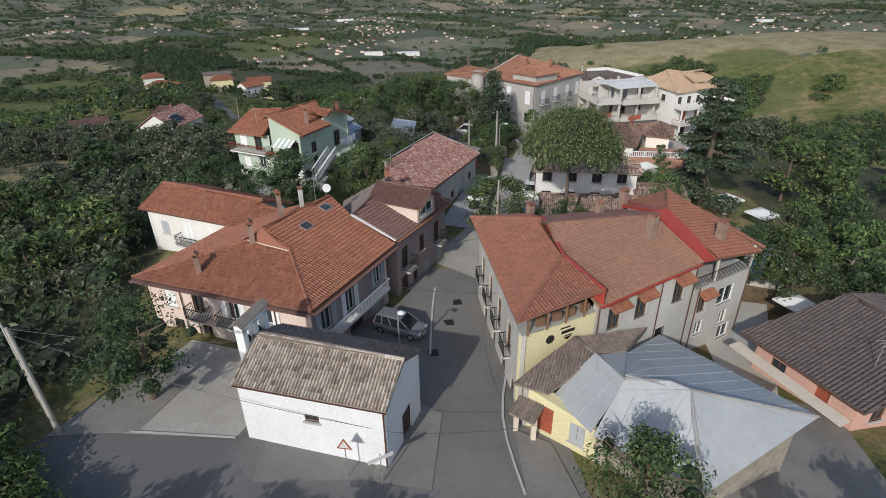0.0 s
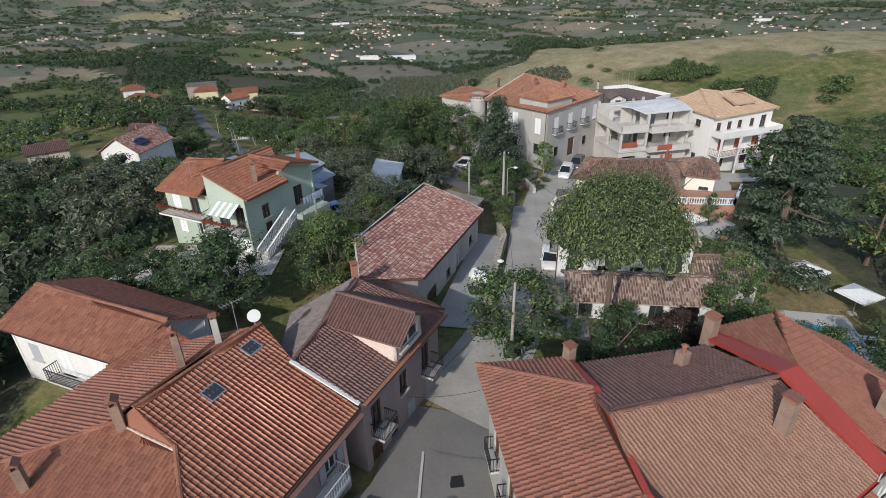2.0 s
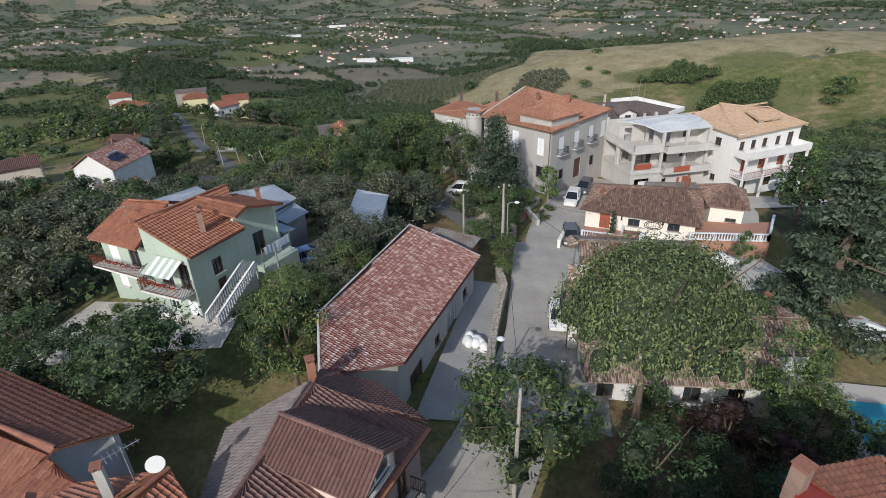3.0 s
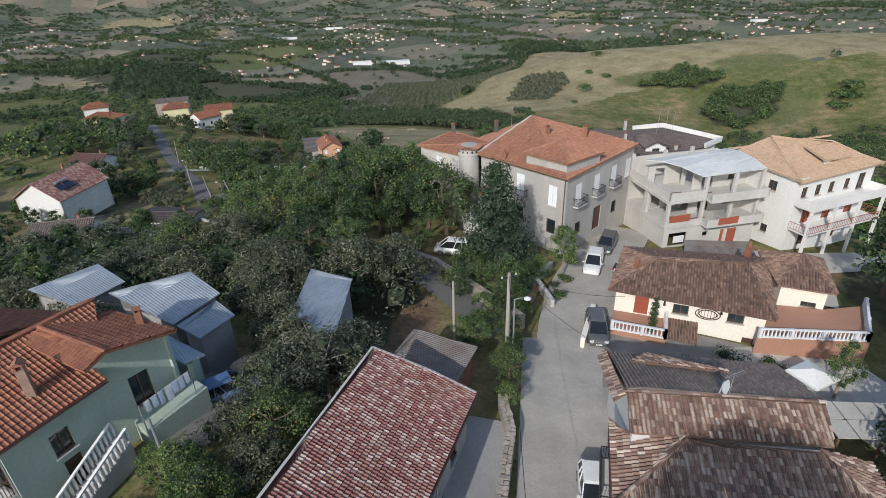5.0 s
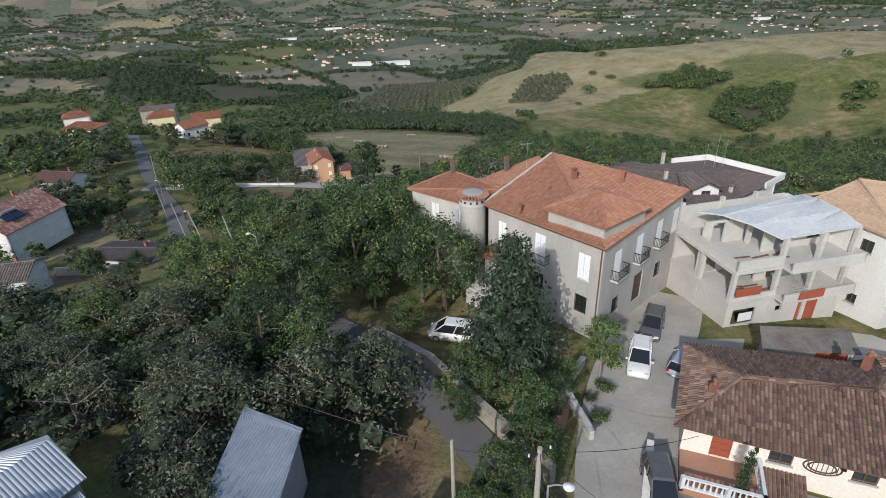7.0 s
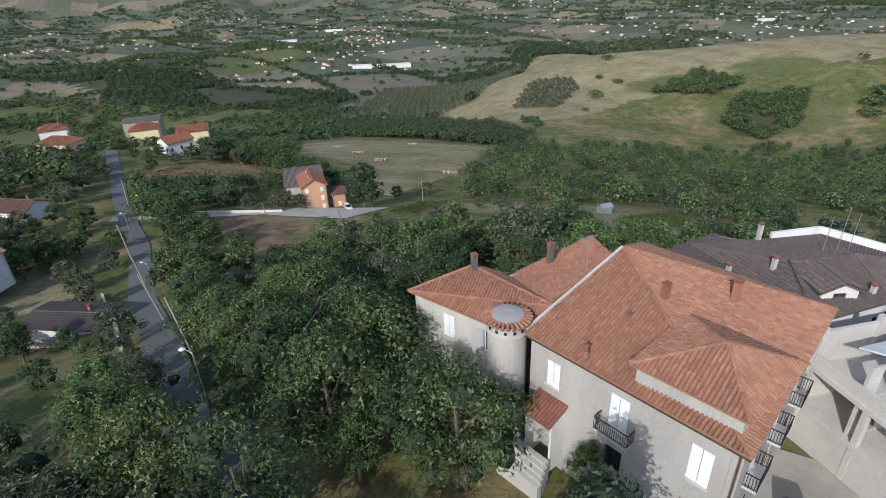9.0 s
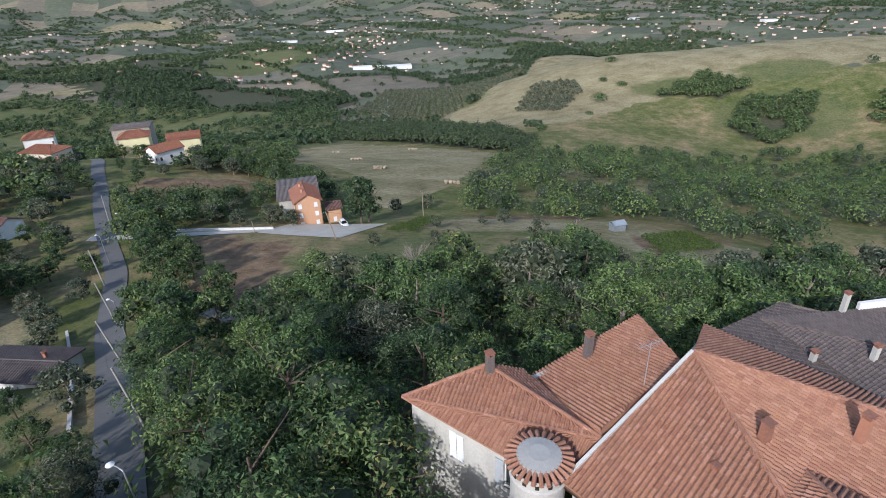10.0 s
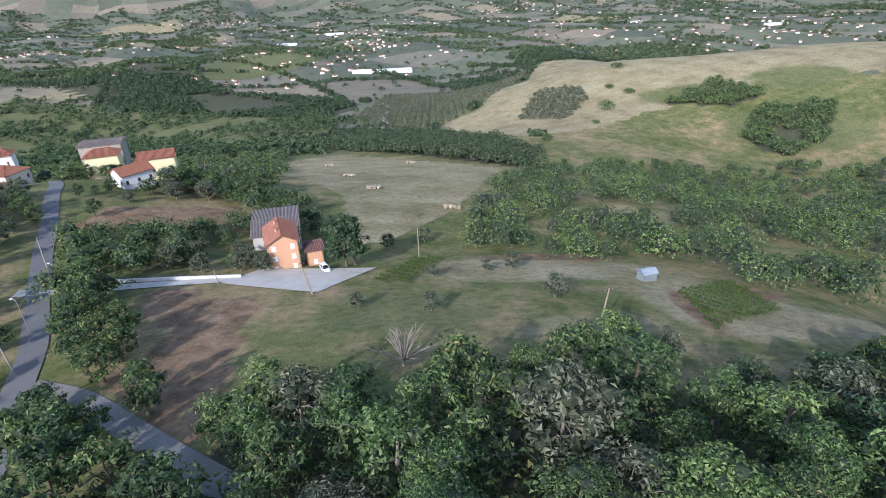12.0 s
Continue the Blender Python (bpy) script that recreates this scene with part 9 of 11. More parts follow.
# ---- poles, lamps, wires, signs ----
def pole(name, label, foot, top, mat, r=0.13, arms=0):
    foot, top = Vector(foot), Vector(top)
    root = thing(name, foot, label, "pole")
    g = Geo().tube([foot - Vector((0, 0, 0.3)), foot.lerp(top, 0.5), top], [r * 1.25, r, r * 0.75], 9)
    part("shaft", g.v, g.f, mat, root)
    for i in range(arms):
        p = foot.lerp(top, 0.96 - 0.07 * i)
        g = Geo().bar(p - Vector((0.6, 0.25, 0)), p + Vector((0.6, 0.25, 0)), 0.08)
        arm = part("crossarm", g.v, g.f, M_DARKMETAL, root)
        for k in (-0.5, 0.5):
            g = Geo().tube([p + Vector((k * 1.1, k * 0.45, 0.04)), p + Vector((k * 1.1, k * 0.45, 0.2))], [0.05, 0.035], 6)
            part("insulator", g.v, g.f, M_PLASTIC_WHITE, arm)
    return root


def street_lamp(label, x, y, h, arm, z=None):
    """A steel mast with a bracket and a round-faced lantern."""
    p = at(x, y) if z is None else Vector((x, y, z))
    root = thing("street_lamp", p, label, "street lamp", "street lamps")
    a = Vector((arm[0], arm[1], 0))
    g = Geo().tube([p - Vector((0, 0, 0.2)), p + Vector((0, 0, h)), p + Vector((0, 0, h + 0.2)) + a * 0.4], [0.08, 0.055, 0.04], 8)
    part("mast", g.v, g.f, M_STEEL, root)
    e = p + Vector((0, 0, h + 0.25)) + a
    g = Geo().tube([p + Vector((0, 0, h + 0.2)) + a * 0.4, e - a * 0.3], [0.035, 0.03], 6)
    part("bracket", g.v, g.f, M_STEEL, root)
    g = Geo().tube([e - Vector((0, 0, 0.05)), e, e + Vector((0, 0, 0.12))], [0.26, 0.28, 0.08], 12)
    part("lantern", g.v, g.f, M_PLASTIC_WHITE, root)
    return root


def wire(a, b, sag=0.5, label="thin black overhead wire across the street"):
    a, b = Vector(a), Vector(b)
    pts = [a.lerp(b, i / 10) - Vector((0, 0, sag * 4 * (i / 10) * (1 - i / 10))) for i in range(11)]
    g = Geo().tube(pts, [0.018] * 11, 4)
    return sole("overhead_wire", g.v, g.f, M_DARKMETAL, label, "wire", "overhead wires")


pole("utility_pole", "leaning grey wooden utility pole at the forecourt", at(-24.2, 25.0), at(-26.8, 27.4, 6.8), M_POLE, 0.15)
pole("utility_pole", "thin wooden pole beside the trees", at(-26.0, 26.6), at(-29.6, 30.0, 6.0), M_POLE, 0.09)
pole("utility_pole", "concrete utility pole in the tree by the street", at(5.5, 50.6), at(5.6, 50.7, 8.6), M_POLE, 0.12)
pole("utility_pole", "concrete utility pole with crossarms above the lane", at(8.5, 82.4), at(8.5, 82.4, 8.4), M_POLE, 0.16, 1)
pole("utility_pole", "grey concrete pole beside the garden", at(4.4, 85.0), at(4.4, 85.0, 6.2), M_POLE, 0.12)
pole("utility_pole", "thin pole beside the green house", at(-11.4, 68.2), at(-11.5, 68.2, 5.0), M_STEEL, 0.09)
pole("utility_pole", "leaning pale wooden pole in the meadow", at(29.0, 193.0), at(30.2, 193.6, 8.4), M_POLEWOOD, 0.16, 1)
pole("utility_pole", "wooden utility pole by the farm drive", at(-22.8, 218.4), at(-24.6, 219.2, 7.4), M_POLEWOOD, 0.14, 1)
pole("utility_pole", "short wooden post beside the farm drive", at(-45.5, 226.6), at(-45.9, 226.8, 3.4), M_POLEWOOD, 0.1)
pole("utility_pole", "wooden utility pole at the field edge", at(-2, 253), at(-2, 253, 9.0), M_POLEWOOD, 0.14, 1)
for i, (x, y, dx) in enumerate(((-24.5, 134, -1.5), (-37.5, 152, -2.0), (-51, 172, -1.5), (-63.5, 190, -1), (-86, 232, 0))):
    pole("utility_pole", "pale concrete pole leaning beside the lane", at(x, y), at(x + dx, y + 0.5, 8.0), M_POLE, 0.12)
for a, b in (((-24.5, 134), (-37.5, 152)), ((-37.5, 152), (-51, 172)), ((-51, 172), (-63.5, 190))):
    wire(at(a[0] - 1.5, a[1], 7.8), at(b[0] - 1.6, b[1], 7.8), 0.8, "thin black wire between the lane poles")
street_lamp("grey street lamp beside the chapel", -3.3, 32.2, 4.8, (0.3, -0.4))
street_lamp("grey street lamp on the pole above the lane", 8.9, 81.9, 6.4, (0.9, -0.3))
street_lamp("grey street lamp at the yard entrance", 4.9, 58.8, 5.6, (0.6, -0.5))
street_lamp("grey street lamp beside the descending lane", -16.6, 120, 6.5, (-0.9, 0.3))
street_lamp("grey street lamp beside the lane", -46, 166, 6.5, (-0.9, 0.3))
street_lamp("grey street lamp beside the lane", -70, 203, 6.5, (-0.9, 0.3))
street_lamp("grey street lamp beside the lane", -75.4, 220.6, 6.4, (-0.9, 0.3))
wire((-26.7, 27.3, 10.2), (-12.0, 27.3, 9.0))
wire((-26.6, 27.2, 9.8), (-3.0, 22.2, 6.4), 0.6)
wire((-3.0, 22.2, 6.4), (5.6, 22.8, 6.2), 0.3)
wire((-26.7, 27.3, 10.2), (-22.0, 38.0, 7.8), 0.4)
wire((5.6, 50.7, 10.1), (-0.2, 44.6, 7.4), 0.4)
wire((5.6, 50.7, 10.1), (8.5, 82.4, 9.2), 0.9)
wire((8.5, 82.4, 9.2), (16.0, 80.0, 3.6), 0.4)
wire((8.5, 82.4, 9.2), (20.0, 88.8, 2.8), 0.5)
wire((8.5, 82.4, 9.2), (4.4, 85.0, 6.8), 0.3)
wire((4.4, 85.0, 6.8), (-13.0, 92.0, 8.4), 0.6, "thin black wire over the garden")
wire((-4.0, 35.4, 7.9), (4.0, 34.6, 7.6), 0.3)
wire((-1.5, 42.6, 8.0), (3.6, 43.5, 7.8), 0.3)
wire(at(30.2, 193.6, 8.3), at(-24.6, 219.2, 7.3), 1.5, "thin wire over the meadow")


def road_sign(label, x, y, h, shape, heading):
    p = at(x, y)
    root = thing("road_sign", p, label, "road sign")
    g = Geo().tube([p - Vector((0, 0, 0.2)), p + Vector((0, 0, h))], [0.035, 0.035], 6)
    part("post", g.v, g.f, M_STEEL, root)
    u, n = Vector((math.cos(heading), math.sin(heading), 0)), Vector((math.sin(heading), -math.cos(heading), 0))
    up = Vector((0, 0, 1))
    o = p + up * (h - 0.3) + n * 0.05
    if shape == "triangle":
        g = Geo().prism([o - u * 0.45 - up * 0.35, o + u * 0.45 - up * 0.35, o + up * 0.45], n * 0.02)
        part("border", g.v, g.f, M_DOOR_RED, root)
        o2 = o + n * 0.025
        g = Geo().prism([o2 - u * 0.3 - up * 0.26, o2 + u * 0.3 - up * 0.26, o2 + up * 0.28], n * 0.006)
        part("face", g.v, g.f, M_SIGN_BLUE, root)
    else:
        g = Geo().box(o, u * 0.75, n * 0.015, up * 0.14)
        part("face", g.v, g.f, M_SIGN_BLUE, root)
    return root


road_sign("triangular red-bordered road sign on a grey post", -5.6, 21.6, 2.9, "triangle", -0.15)
road_sign("narrow white direction sign on a grey post", -3.6, 21.1, 2.4, "board", 0.5)
road_sign("small white road sign beside the villa", 18.9, 79.6, 2.2, "board", 0.4)


# ---- gardens ----
def parasol(label, x, y, h, half, z=None, mat=None):
    p = at(x, y) if z is None else Vector((x, y, z))
    root = thing("parasol", p, label, "parasol", "parasols")
    g = Geo().tube([p, p + Vector((0, 0, h))], [0.04, 0.03], 7)
    part("pole", g.v, g.f, M_STEEL, root)
    o = p + Vector((0, 0, h))
    a = 0.4
    c = [o + Vector((half * (math.cos(a) * i - math.sin(a) * j), half * (math.sin(a) * i + math.cos(a) * j), -0.55)) for i, j in ((-1, -1), (1, -1), (1, 1), (-1, 1))]
    g = Geo().add([*c, o, *(q - Vector((0, 0, 0.18)) for q in c)], [(0, 1, 4), (1, 2, 4), (2, 3, 4), (3, 0, 4), (0, 5, 6, 1), (1, 6, 7, 2), (2, 7, 8, 3), (3, 8, 5, 0)])
    part("canopy", g.v, g.f, mat or M_CANVAS, root)
    g = Geo().box(p + Vector((0, 0, 0.08)), (0.3, 0, 0), (0, 0.3, 0), (0, 0, 0.08))
    part("base", g.v, g.f, M_CONCRETE, root)
    return root


parasol("square white canvas parasol by the pool", 37.8, 66.7, 2.9, 1.45)
parasol("square white canvas parasol by the pool", 40.2, 62.4, 2.9, 1.45)
parasol("square white canvas parasol in the courtyard", 31.0, 78.8, 2.7, 1.25)
parasol("square white canvas parasol beside the restaurant yard", 32.6, 42.0, 2.9, 1.4)
parasol("square white canvas parasol beside the trees", 33.0, 52.0, 2.7, 1.25)
parasol("square white canvas parasol beside the trees", 34.6, 49.5, 2.7, 1.25)


def pool():
    zt = float(land(33, 60)) + 0.35
    root = thing("swimming_pool", (33, 60, zt), "turquoise swimming pool with a pale paved edge", "pool")
    a, b, c, d = Vector((29.6, 51.5, zt)), Vector((34.6, 50.2, zt)), Vector((37.0, 59.4, zt)), Vector((32.0, 60.5, zt))
    out = [q + (q - Vector((33.4, 55.4, zt))).normalized() * 2.2 for q in (a, b, c, d)]
    v = [a, b, c, d, *out, *(q - Vector((0, 0, 1.2)) for q in out), *(q - Vector((0, 0, 1.0)) for q in (a, b, c, d))]
    f = []
    for i in range(4):
        j = (i + 1) % 4
        f += [(i, j, 4 + j, 4 + i), (4 + i, 4 + j, 8 + j, 8 + i), (j, i, 12 + i, 12 + j)]
    part("deck", v, f, M_POOL_EDGE, root)
    g = Geo().prism([q - Vector((0, 0, 0.12)) for q in (a, b, c, d)], (0, 0, -0.3))
    part("water", g.v, g.f, M_WATER, root, "clear turquoise water")


pool()


def sun_lounger(x, y, turn):
    p = at(x, y, 0.35)
    c, s = math.cos(turn), math.sin(turn)
    u, v = Vector((c, s, 0)), Vector((-s, c, 0))
    root = thing("sun_lounger", p, "white plastic sun lounger beside the pool", "lounger", "sun loungers")
    g = Geo().box(p + Vector((0, 0, 0.32)), u * 0.6, v * 0.3, (0, 0, 0.03))
    part("seat", g.v, g.f, M_PLASTIC_WHITE, root)
    g = Geo().bar(p + u * 0.6 + Vector((0, 0, 0.33)), p + u * 1.1 + Vector((0, 0, 0.75)), 0.6, 0.05)
    part("backrest", g.v, g.f, M_PLASTIC_WHITE, root)
    for i in (-0.5, 0.5):
        for j in (-0.25, 0.25):
            g = Geo().box(p + u * i + v * j + Vector((0, 0, 0.15)), u * 0.03, v * 0.03, (0, 0, 0.16))
            part("leg", g.v, g.f, M_PLASTIC_WHITE, root)


for q in ((37.6, 54.6, 2.8), (38.0, 56.2, 2.8), (38.4, 57.8, 2.9)):
    sun_lounger(*q)


def pergola():
    root = thing("pergola", (32.5, 74, 0), "flat beige slatted pergola beside the hall", "pergola")
    o = Vector((28.6, 72.4, 0))
    u, v = Vector((0.99, -0.1, 0)), Vector((0.1, 0.99, 0))
    zt = float(land(32, 74)) + 2.5
    for i in range(4):
        for j in range(2):
            p = o + u * (i * 2.7) + v * (j * 3.4)
            g = Geo().box(p + Vector((0, 0, zt / 2 - 0.5)), u * 0.07, v * 0.07, (0, 0, zt / 2 + 0.5))
            part("post", g.v, g.f, M_WOOD, root)
    for i in range(6):
        for j in range(2):
            p = o + u * (i * 1.38 + 0.65) + v * (j * 1.75 + 0.85) + Vector((0, 0, zt + 0.04))
            g = Geo().box(p, u * 0.64, v * 0.82, (0, 0, 0.03))
            part("panel", g.v, g.f, M_POOL_EDGE, root)


pergola()


def clothes_rack():
    p = Vector((-12.6, 72.0, 6.95))
    root = thing("clothes_line", p, "washing line hung with pale blue and white laundry", "washing line")
    a, b = p + Vector((-0.85, -1.5, 0)), p + Vector((0.8, 1.45, 0))
    g = Geo()
    for q in (a, b):
        g.tube([q, q + Vector((0, 0, 1.9))], [0.03, 0.03], 6)
    g.bar(a + Vector((0, 0, 1.85)), b + Vector((0, 0, 1.85)), 0.02)
    part("frame", g.v, g.f, M_STEEL, root)
    rnd = random.Random(4)
    u = (b - a).normalized()
    n = Vector((-u.y, u.x, 0))
    for i in range(7):
        q = a.lerp(b, 0.08 + 0.13 * i) + Vector((0, 0, 1.85))
        w, h = rnd.uniform(0.3, 0.45), rnd.uniform(0.7, 1.2)
        v = [q + n * 0.03, q + u * w + n * 0.03, q + u * w * 0.95 + n * 0.16 - Vector((0, 0, h)), q + u * 0.02 + n * 0.12 - Vector((0, 0, h)), q - n * 0.03, q + u * w - n * 0.03, q + u * w * 0.95 - n * 0.1 - Vector((0, 0, h * 0.9)), q + u * 0.02 - n * 0.12 - Vector((0, 0, h * 0.9))]
        part("garment", v, [(0, 1, 2, 3), (7, 6, 5, 4), (0, 4, 5, 1)], M_CLOTH if i % 3 else M_CANVAS, root)


clothes_rack()


def bag_pile():
    rnd = random.Random(9)
    for i in range(7):
        x, y = 4.4 + rnd.uniform(-0.7, 0.7), 65.2 + rnd.uniform(-0.9, 0.9)
        p = at(x, y, 0.1)
        v, f = [], []
        n = 9
        for k, (rr, h) in enumerate(((0.3, 0), (0.46, 0.15), (0.44, 0.4), (0.3, 0.6), (0.1, 0.72))):
            for j in range(n):
                a = 2 * math.pi * j / n
                w = rr * (1 + 0.16 * math.sin(3 * a + i + k))
                v.append((p.x + w * math.cos(a), p.y + w * 1.2 * math.sin(a), p.z + h))
        f = [(k * n + j, k * n + (j + 1) % n, (k + 1) * n + (j + 1) % n, (k + 1) * n + j) for k in range(4) for j in range(n)] + [tuple(range(4 * n, 5 * n))]
        sole("builders_sack", v, f, M_CANVAS, "bulging white sack in the concrete yard", "sack", "sacks in the yard", smooth=True)


bag_pile()


def plastic_chair(x, y, turn):
    p = at(x, y, 0.12)
    c, s = math.cos(turn), math.sin(turn)
    u, v = Vector((c, s, 0)), Vector((-s, c, 0))
    root = thing("garden_chair", p, "white plastic garden chair in the courtyard", "chair", "courtyard chairs")
    g = Geo().box(p + Vector((0, 0, 0.43)), u * 0.22, v * 0.22, (0, 0, 0.02))
    part("seat", g.v, g.f, M_PLASTIC_WHITE, root)
    g = Geo().box(p - u * 0.24 + Vector((0, 0, 0.66)), u * 0.02, v * 0.22, (0, 0, 0.22))
    part("backrest", g.v, g.f, M_PLASTIC_WHITE, root)
    for i in (-0.18, 0.18):
        for j in (-0.18, 0.18):
            g = Geo().box(p + u * i + v * j + Vector((0, 0, 0.2)), u * 0.02, v * 0.02, (0, 0, 0.22))
            part("leg", g.v, g.f, M_PLASTIC_WHITE, root)


for q in ((-21.0, 66.8, 0.3), (-20.2, 66.2, 1.2), (-19.4, 66.0, 2.0), (-21.6, 67.6, -0.4)):
    plastic_chair(*q)


def hut():
    p = at(51, 229)
    root = thing("field_hut", p, "small grey sheet-metal hut in the meadow", "hut")
    c, s = math.cos(0.3), math.sin(0.3)
    P = [(p.x + a * c - b * s, p.y + a * s + b * c) for a, b in ((-1.7, -1.4), (1.7, -1.4), (1.7, 1.4), (-1.7, 1.4))]
    for i in range(4):
        wall(root, P[i], P[(i + 1) % 4], p.z - 0.3, p.z + 2.2, M_SHEET, [(1.7, 0.2, 0.8, 1.8, "door_brown")] if i == 1 else (), thick=0.06)
    E = [(p.x + a * c - b * s, p.y + a * s + b * c, p.z + z) for a, b, z in ((-1.95, -1.6, 2.2), (1.95, -1.6, 2.2), (1.95, 1.6, 2.2), (-1.95, 1.6, 2.2))]
    r1, r2 = ((E[0][0] + E[3][0]) / 2, (E[0][1] + E[3][1]) / 2, p.z + 3.0), ((E[1][0] + E[2][0]) / 2, (E[1][1] + E[2][1]) / 2, p.z + 3.0)
    slope(root, [E[0], E[1], r2, r1], M_SHEET, (0.2, 1.2), "sheet", deck=0.05)
    slope(root, [E[2], E[3], r1, r2], M_SHEET, (0.2, 1.2), "sheet", deck=0.05)


hut()


def hay_bale(x, y, turn):
    p = at(x, y, 0.0)
    u = Vector((math.cos(turn), math.sin(turn), 0))
    g = Geo().tube([p + Vector((0, 0, 0.68)) - u * 0.62, p + Vector((0, 0, 0.7)) - u * 0.58, p + Vector((0, 0, 0.7)) + u * 0.58, p + Vector((0, 0, 0.68)) + u * 0.62], [0.64, 0.72, 0.72, 0.64], 16)
    sole("hay_bale", g.v, g.f, M_HAY, "round straw bale lying on the ground", "hay bale", "bales on the mown field" if y > 200 else "")


bale_rnd = random.Random(6)
for cx, cy, n in ((-26, 354, 8), (-44, 402, 7), (9, 316, 6), (-14, 469, 6), (-68, 470, 3)):
    for i in range(n):
        hay_bale(cx + (i % 4) * 1.7 - 2.5 + bale_rnd.uniform(-0.3, 0.3), cy + (i // 4) * 1.9 + bale_rnd.uniform(-0.3, 0.3), bale_rnd.uniform(0, 3.1))


# bale shape reused for the yellowish basket-like block in the yard
hay_bale(-10.9, 78.6, 0.9)


def solar_panels():
    root = thing("solar_heater", (-80.2, 165.6, -12.6), "dark solar water heater on the red tile roof", "solar heater")
    for i in range(2):
        p = Vector((-79.6 - i * 0.4, 165.2 - i * 2.1, -12.2))
        g = Geo().prism([p, p + Vector((0.35, 1.9, 0)), p + Vector((-1.3, 2.2, 1.05)), p + Vector((-1.65, 0.3, 1.05))], (0, 0, -0.08))
        part("panel", g.v, g.f, M_SOLAR, root)
    g = Geo().tube([(-81.6, 164.0, -10.8), (-80.9, 167.2, -10.8)], [0.26, 0.26], 10)
    part("tank", g.v, g.f, M_STEEL, root)


solar_panels()


def manhole(x, y):
    p = at(x, y, 0.1)
    g = Geo().box(p, (0.4, 0.05, 0), (-0.05, 0.4, 0), (0, 0, 0.012))
    sole("drain_cover", g.v, g.f, M_DARKMETAL, "dark iron drain cover set in the street", "drain cover", "drain covers")


for q in ((3.2, 18.2), (-0.9, 33.8), (0.4, 38.2), (1.2, 41.5)):
    manhole(*q)


def satellite_dish(x, y, z):
    p = Vector((x, y, z))
    root = thing("satellite_dish", p, "white satellite dish and aerial on the roof ridge", "satellite dish")
    g = Geo().tube([p - Vector((0, 0, 0.3)), p + Vector((0, 0, 1.0))], [0.035, 0.03], 6)
    part("mast", g.v, g.f, M_STEEL, root)
    c = p + Vector((0.05, -0.1, 0.95))
    g = Geo().tube([c, c + Vector((0.05, -0.1, 0.03)), c + Vector((0.12, -0.24, 0.08))], [0.06, 0.27, 0.38], 16)
    part("dish", g.v, g.f, M_PLASTIC_WHITE, root)
    aerial(root, p + Vector((-0.9, -0.4, -0.1)), 2.2, 0.8)


satellite_dish(-10.4, 45.6, 10.95)


# ---- trees, singly ----
plant("dark", -19.8, 28.2, 8.2, 1.2)
plant("dark", -16.6, 56.4, 7.8, 1.4, turn=1)
plant("dark", -26.4, 59.6, 6.8, 1.4)
plant("broad", -8.4, 58.6, 8.6, 0.85)
plant("broad", 6.0, 53.2, 8.4, 1.2)
plant("dark", 12.6, 48.9, 8.2, 1.0)
plant("pine", 13.2, 53.6, 15.6, 0.6)
plant("thin", 24.6, 57.0, 9.4, 1.0)
plant("thin", 33.0, 78.5, 6.0, 0.8)
plant("cedar", 35.2, 68.8, 18.0, 0.95)
plant("cypress", 36.2, 74.2, 8.4, 1.4)
plant("cypress", 21.6, 86.0, 4.6, 0.7)
plant("fir", 9.3, 98.4, 12.4, 0.98)
plant("bright", 16.4, 97.6, 6.2, 0.8)
plant("bright", 9.6, 91.4, 5.6, 1.0)
plant("broad", 6.6, 96.6, 4.6, 1.1)
plant("broad", 9.6, 17.6, 7.6, 1.0)
plant("purple", 7.2, 98.6, 4.0, 0.9)
plant("purple", 22.0, 52.0, 5.0, 1.0)
plant("bright", 5.4, 84.0, 3.6, 0.9)
plant("bright", -2.6, 110.6, 6.5, 0.8)
for x, y, h in ((-16.4, 57.2, 6.6), (-22.6, 57.6, 6.2), (-10.8, 61.4, 6.0)):
    plant("dark", x, y, h, 1.05)
plant("bright", -12.2, 68.4, 2.6, 1.2)
plant("bright", -10.4, 67.6, 4.2, 1.1)
for x, y, h in ((-8.6, 71.4, 3.8), (-7.0, 74.8, 5.0), (-8.0, 79.4, 5.0), (-9.4, 83.4, 5.2), (-6.9, 68.6, 4.0)):
    plant("olive", x, y, h, 1.05)
plant("bright", -9.5, 65.6, 4.4, 1.0)
plant("dark", -19.6, 241.0, 15.0, 0.95)
plant("dark", -17.8, 243.6, 13.5, 1.0)
plant("broad", 12.0, 108.2, 5.0, 0.7)
for k, x, y, h, w in (("broad", 8.2, 79.0, 4.0, 0.9), ("bright", 7.9, 76.8, 2.6, 1.0), ("broad", 7.2, 86.4, 4.4, 1.0), ("broad", 9.6, 88.6, 4.6, 1.1), ("bright", 6.2, 84.2, 3.4, 1.1), ("dark", 11.6, 92.8, 4.4, 1.0), ("broad", 9.0, 84.4, 3.4, 1.1), ("dark", 8.6, 81.6, 3.2, 0.9), ("bright", 13.4, 95.8, 3.6, 0.8), ("dark", 5.2, 93.0, 3.4, 1.2), ("broad", 7.2, 95.0, 3.6, 1.1)):
    plant(k, x, y, h, w)
for x, y, h in ((-12, 209, 3.5), (26.5, 213.5, 5.4), (2, 206, 4), (-11, 262, 5), (15, 236, 3.6), (21.4, 239, 4.6), (36, 183, 4.5), (1.9, 231, 3.4), (-1, 270, 5), (-52, 234, 5), (-44, 236, 5), (-60, 236, 6), (-38, 236, 5)):
    plant("olive", x, y, h)
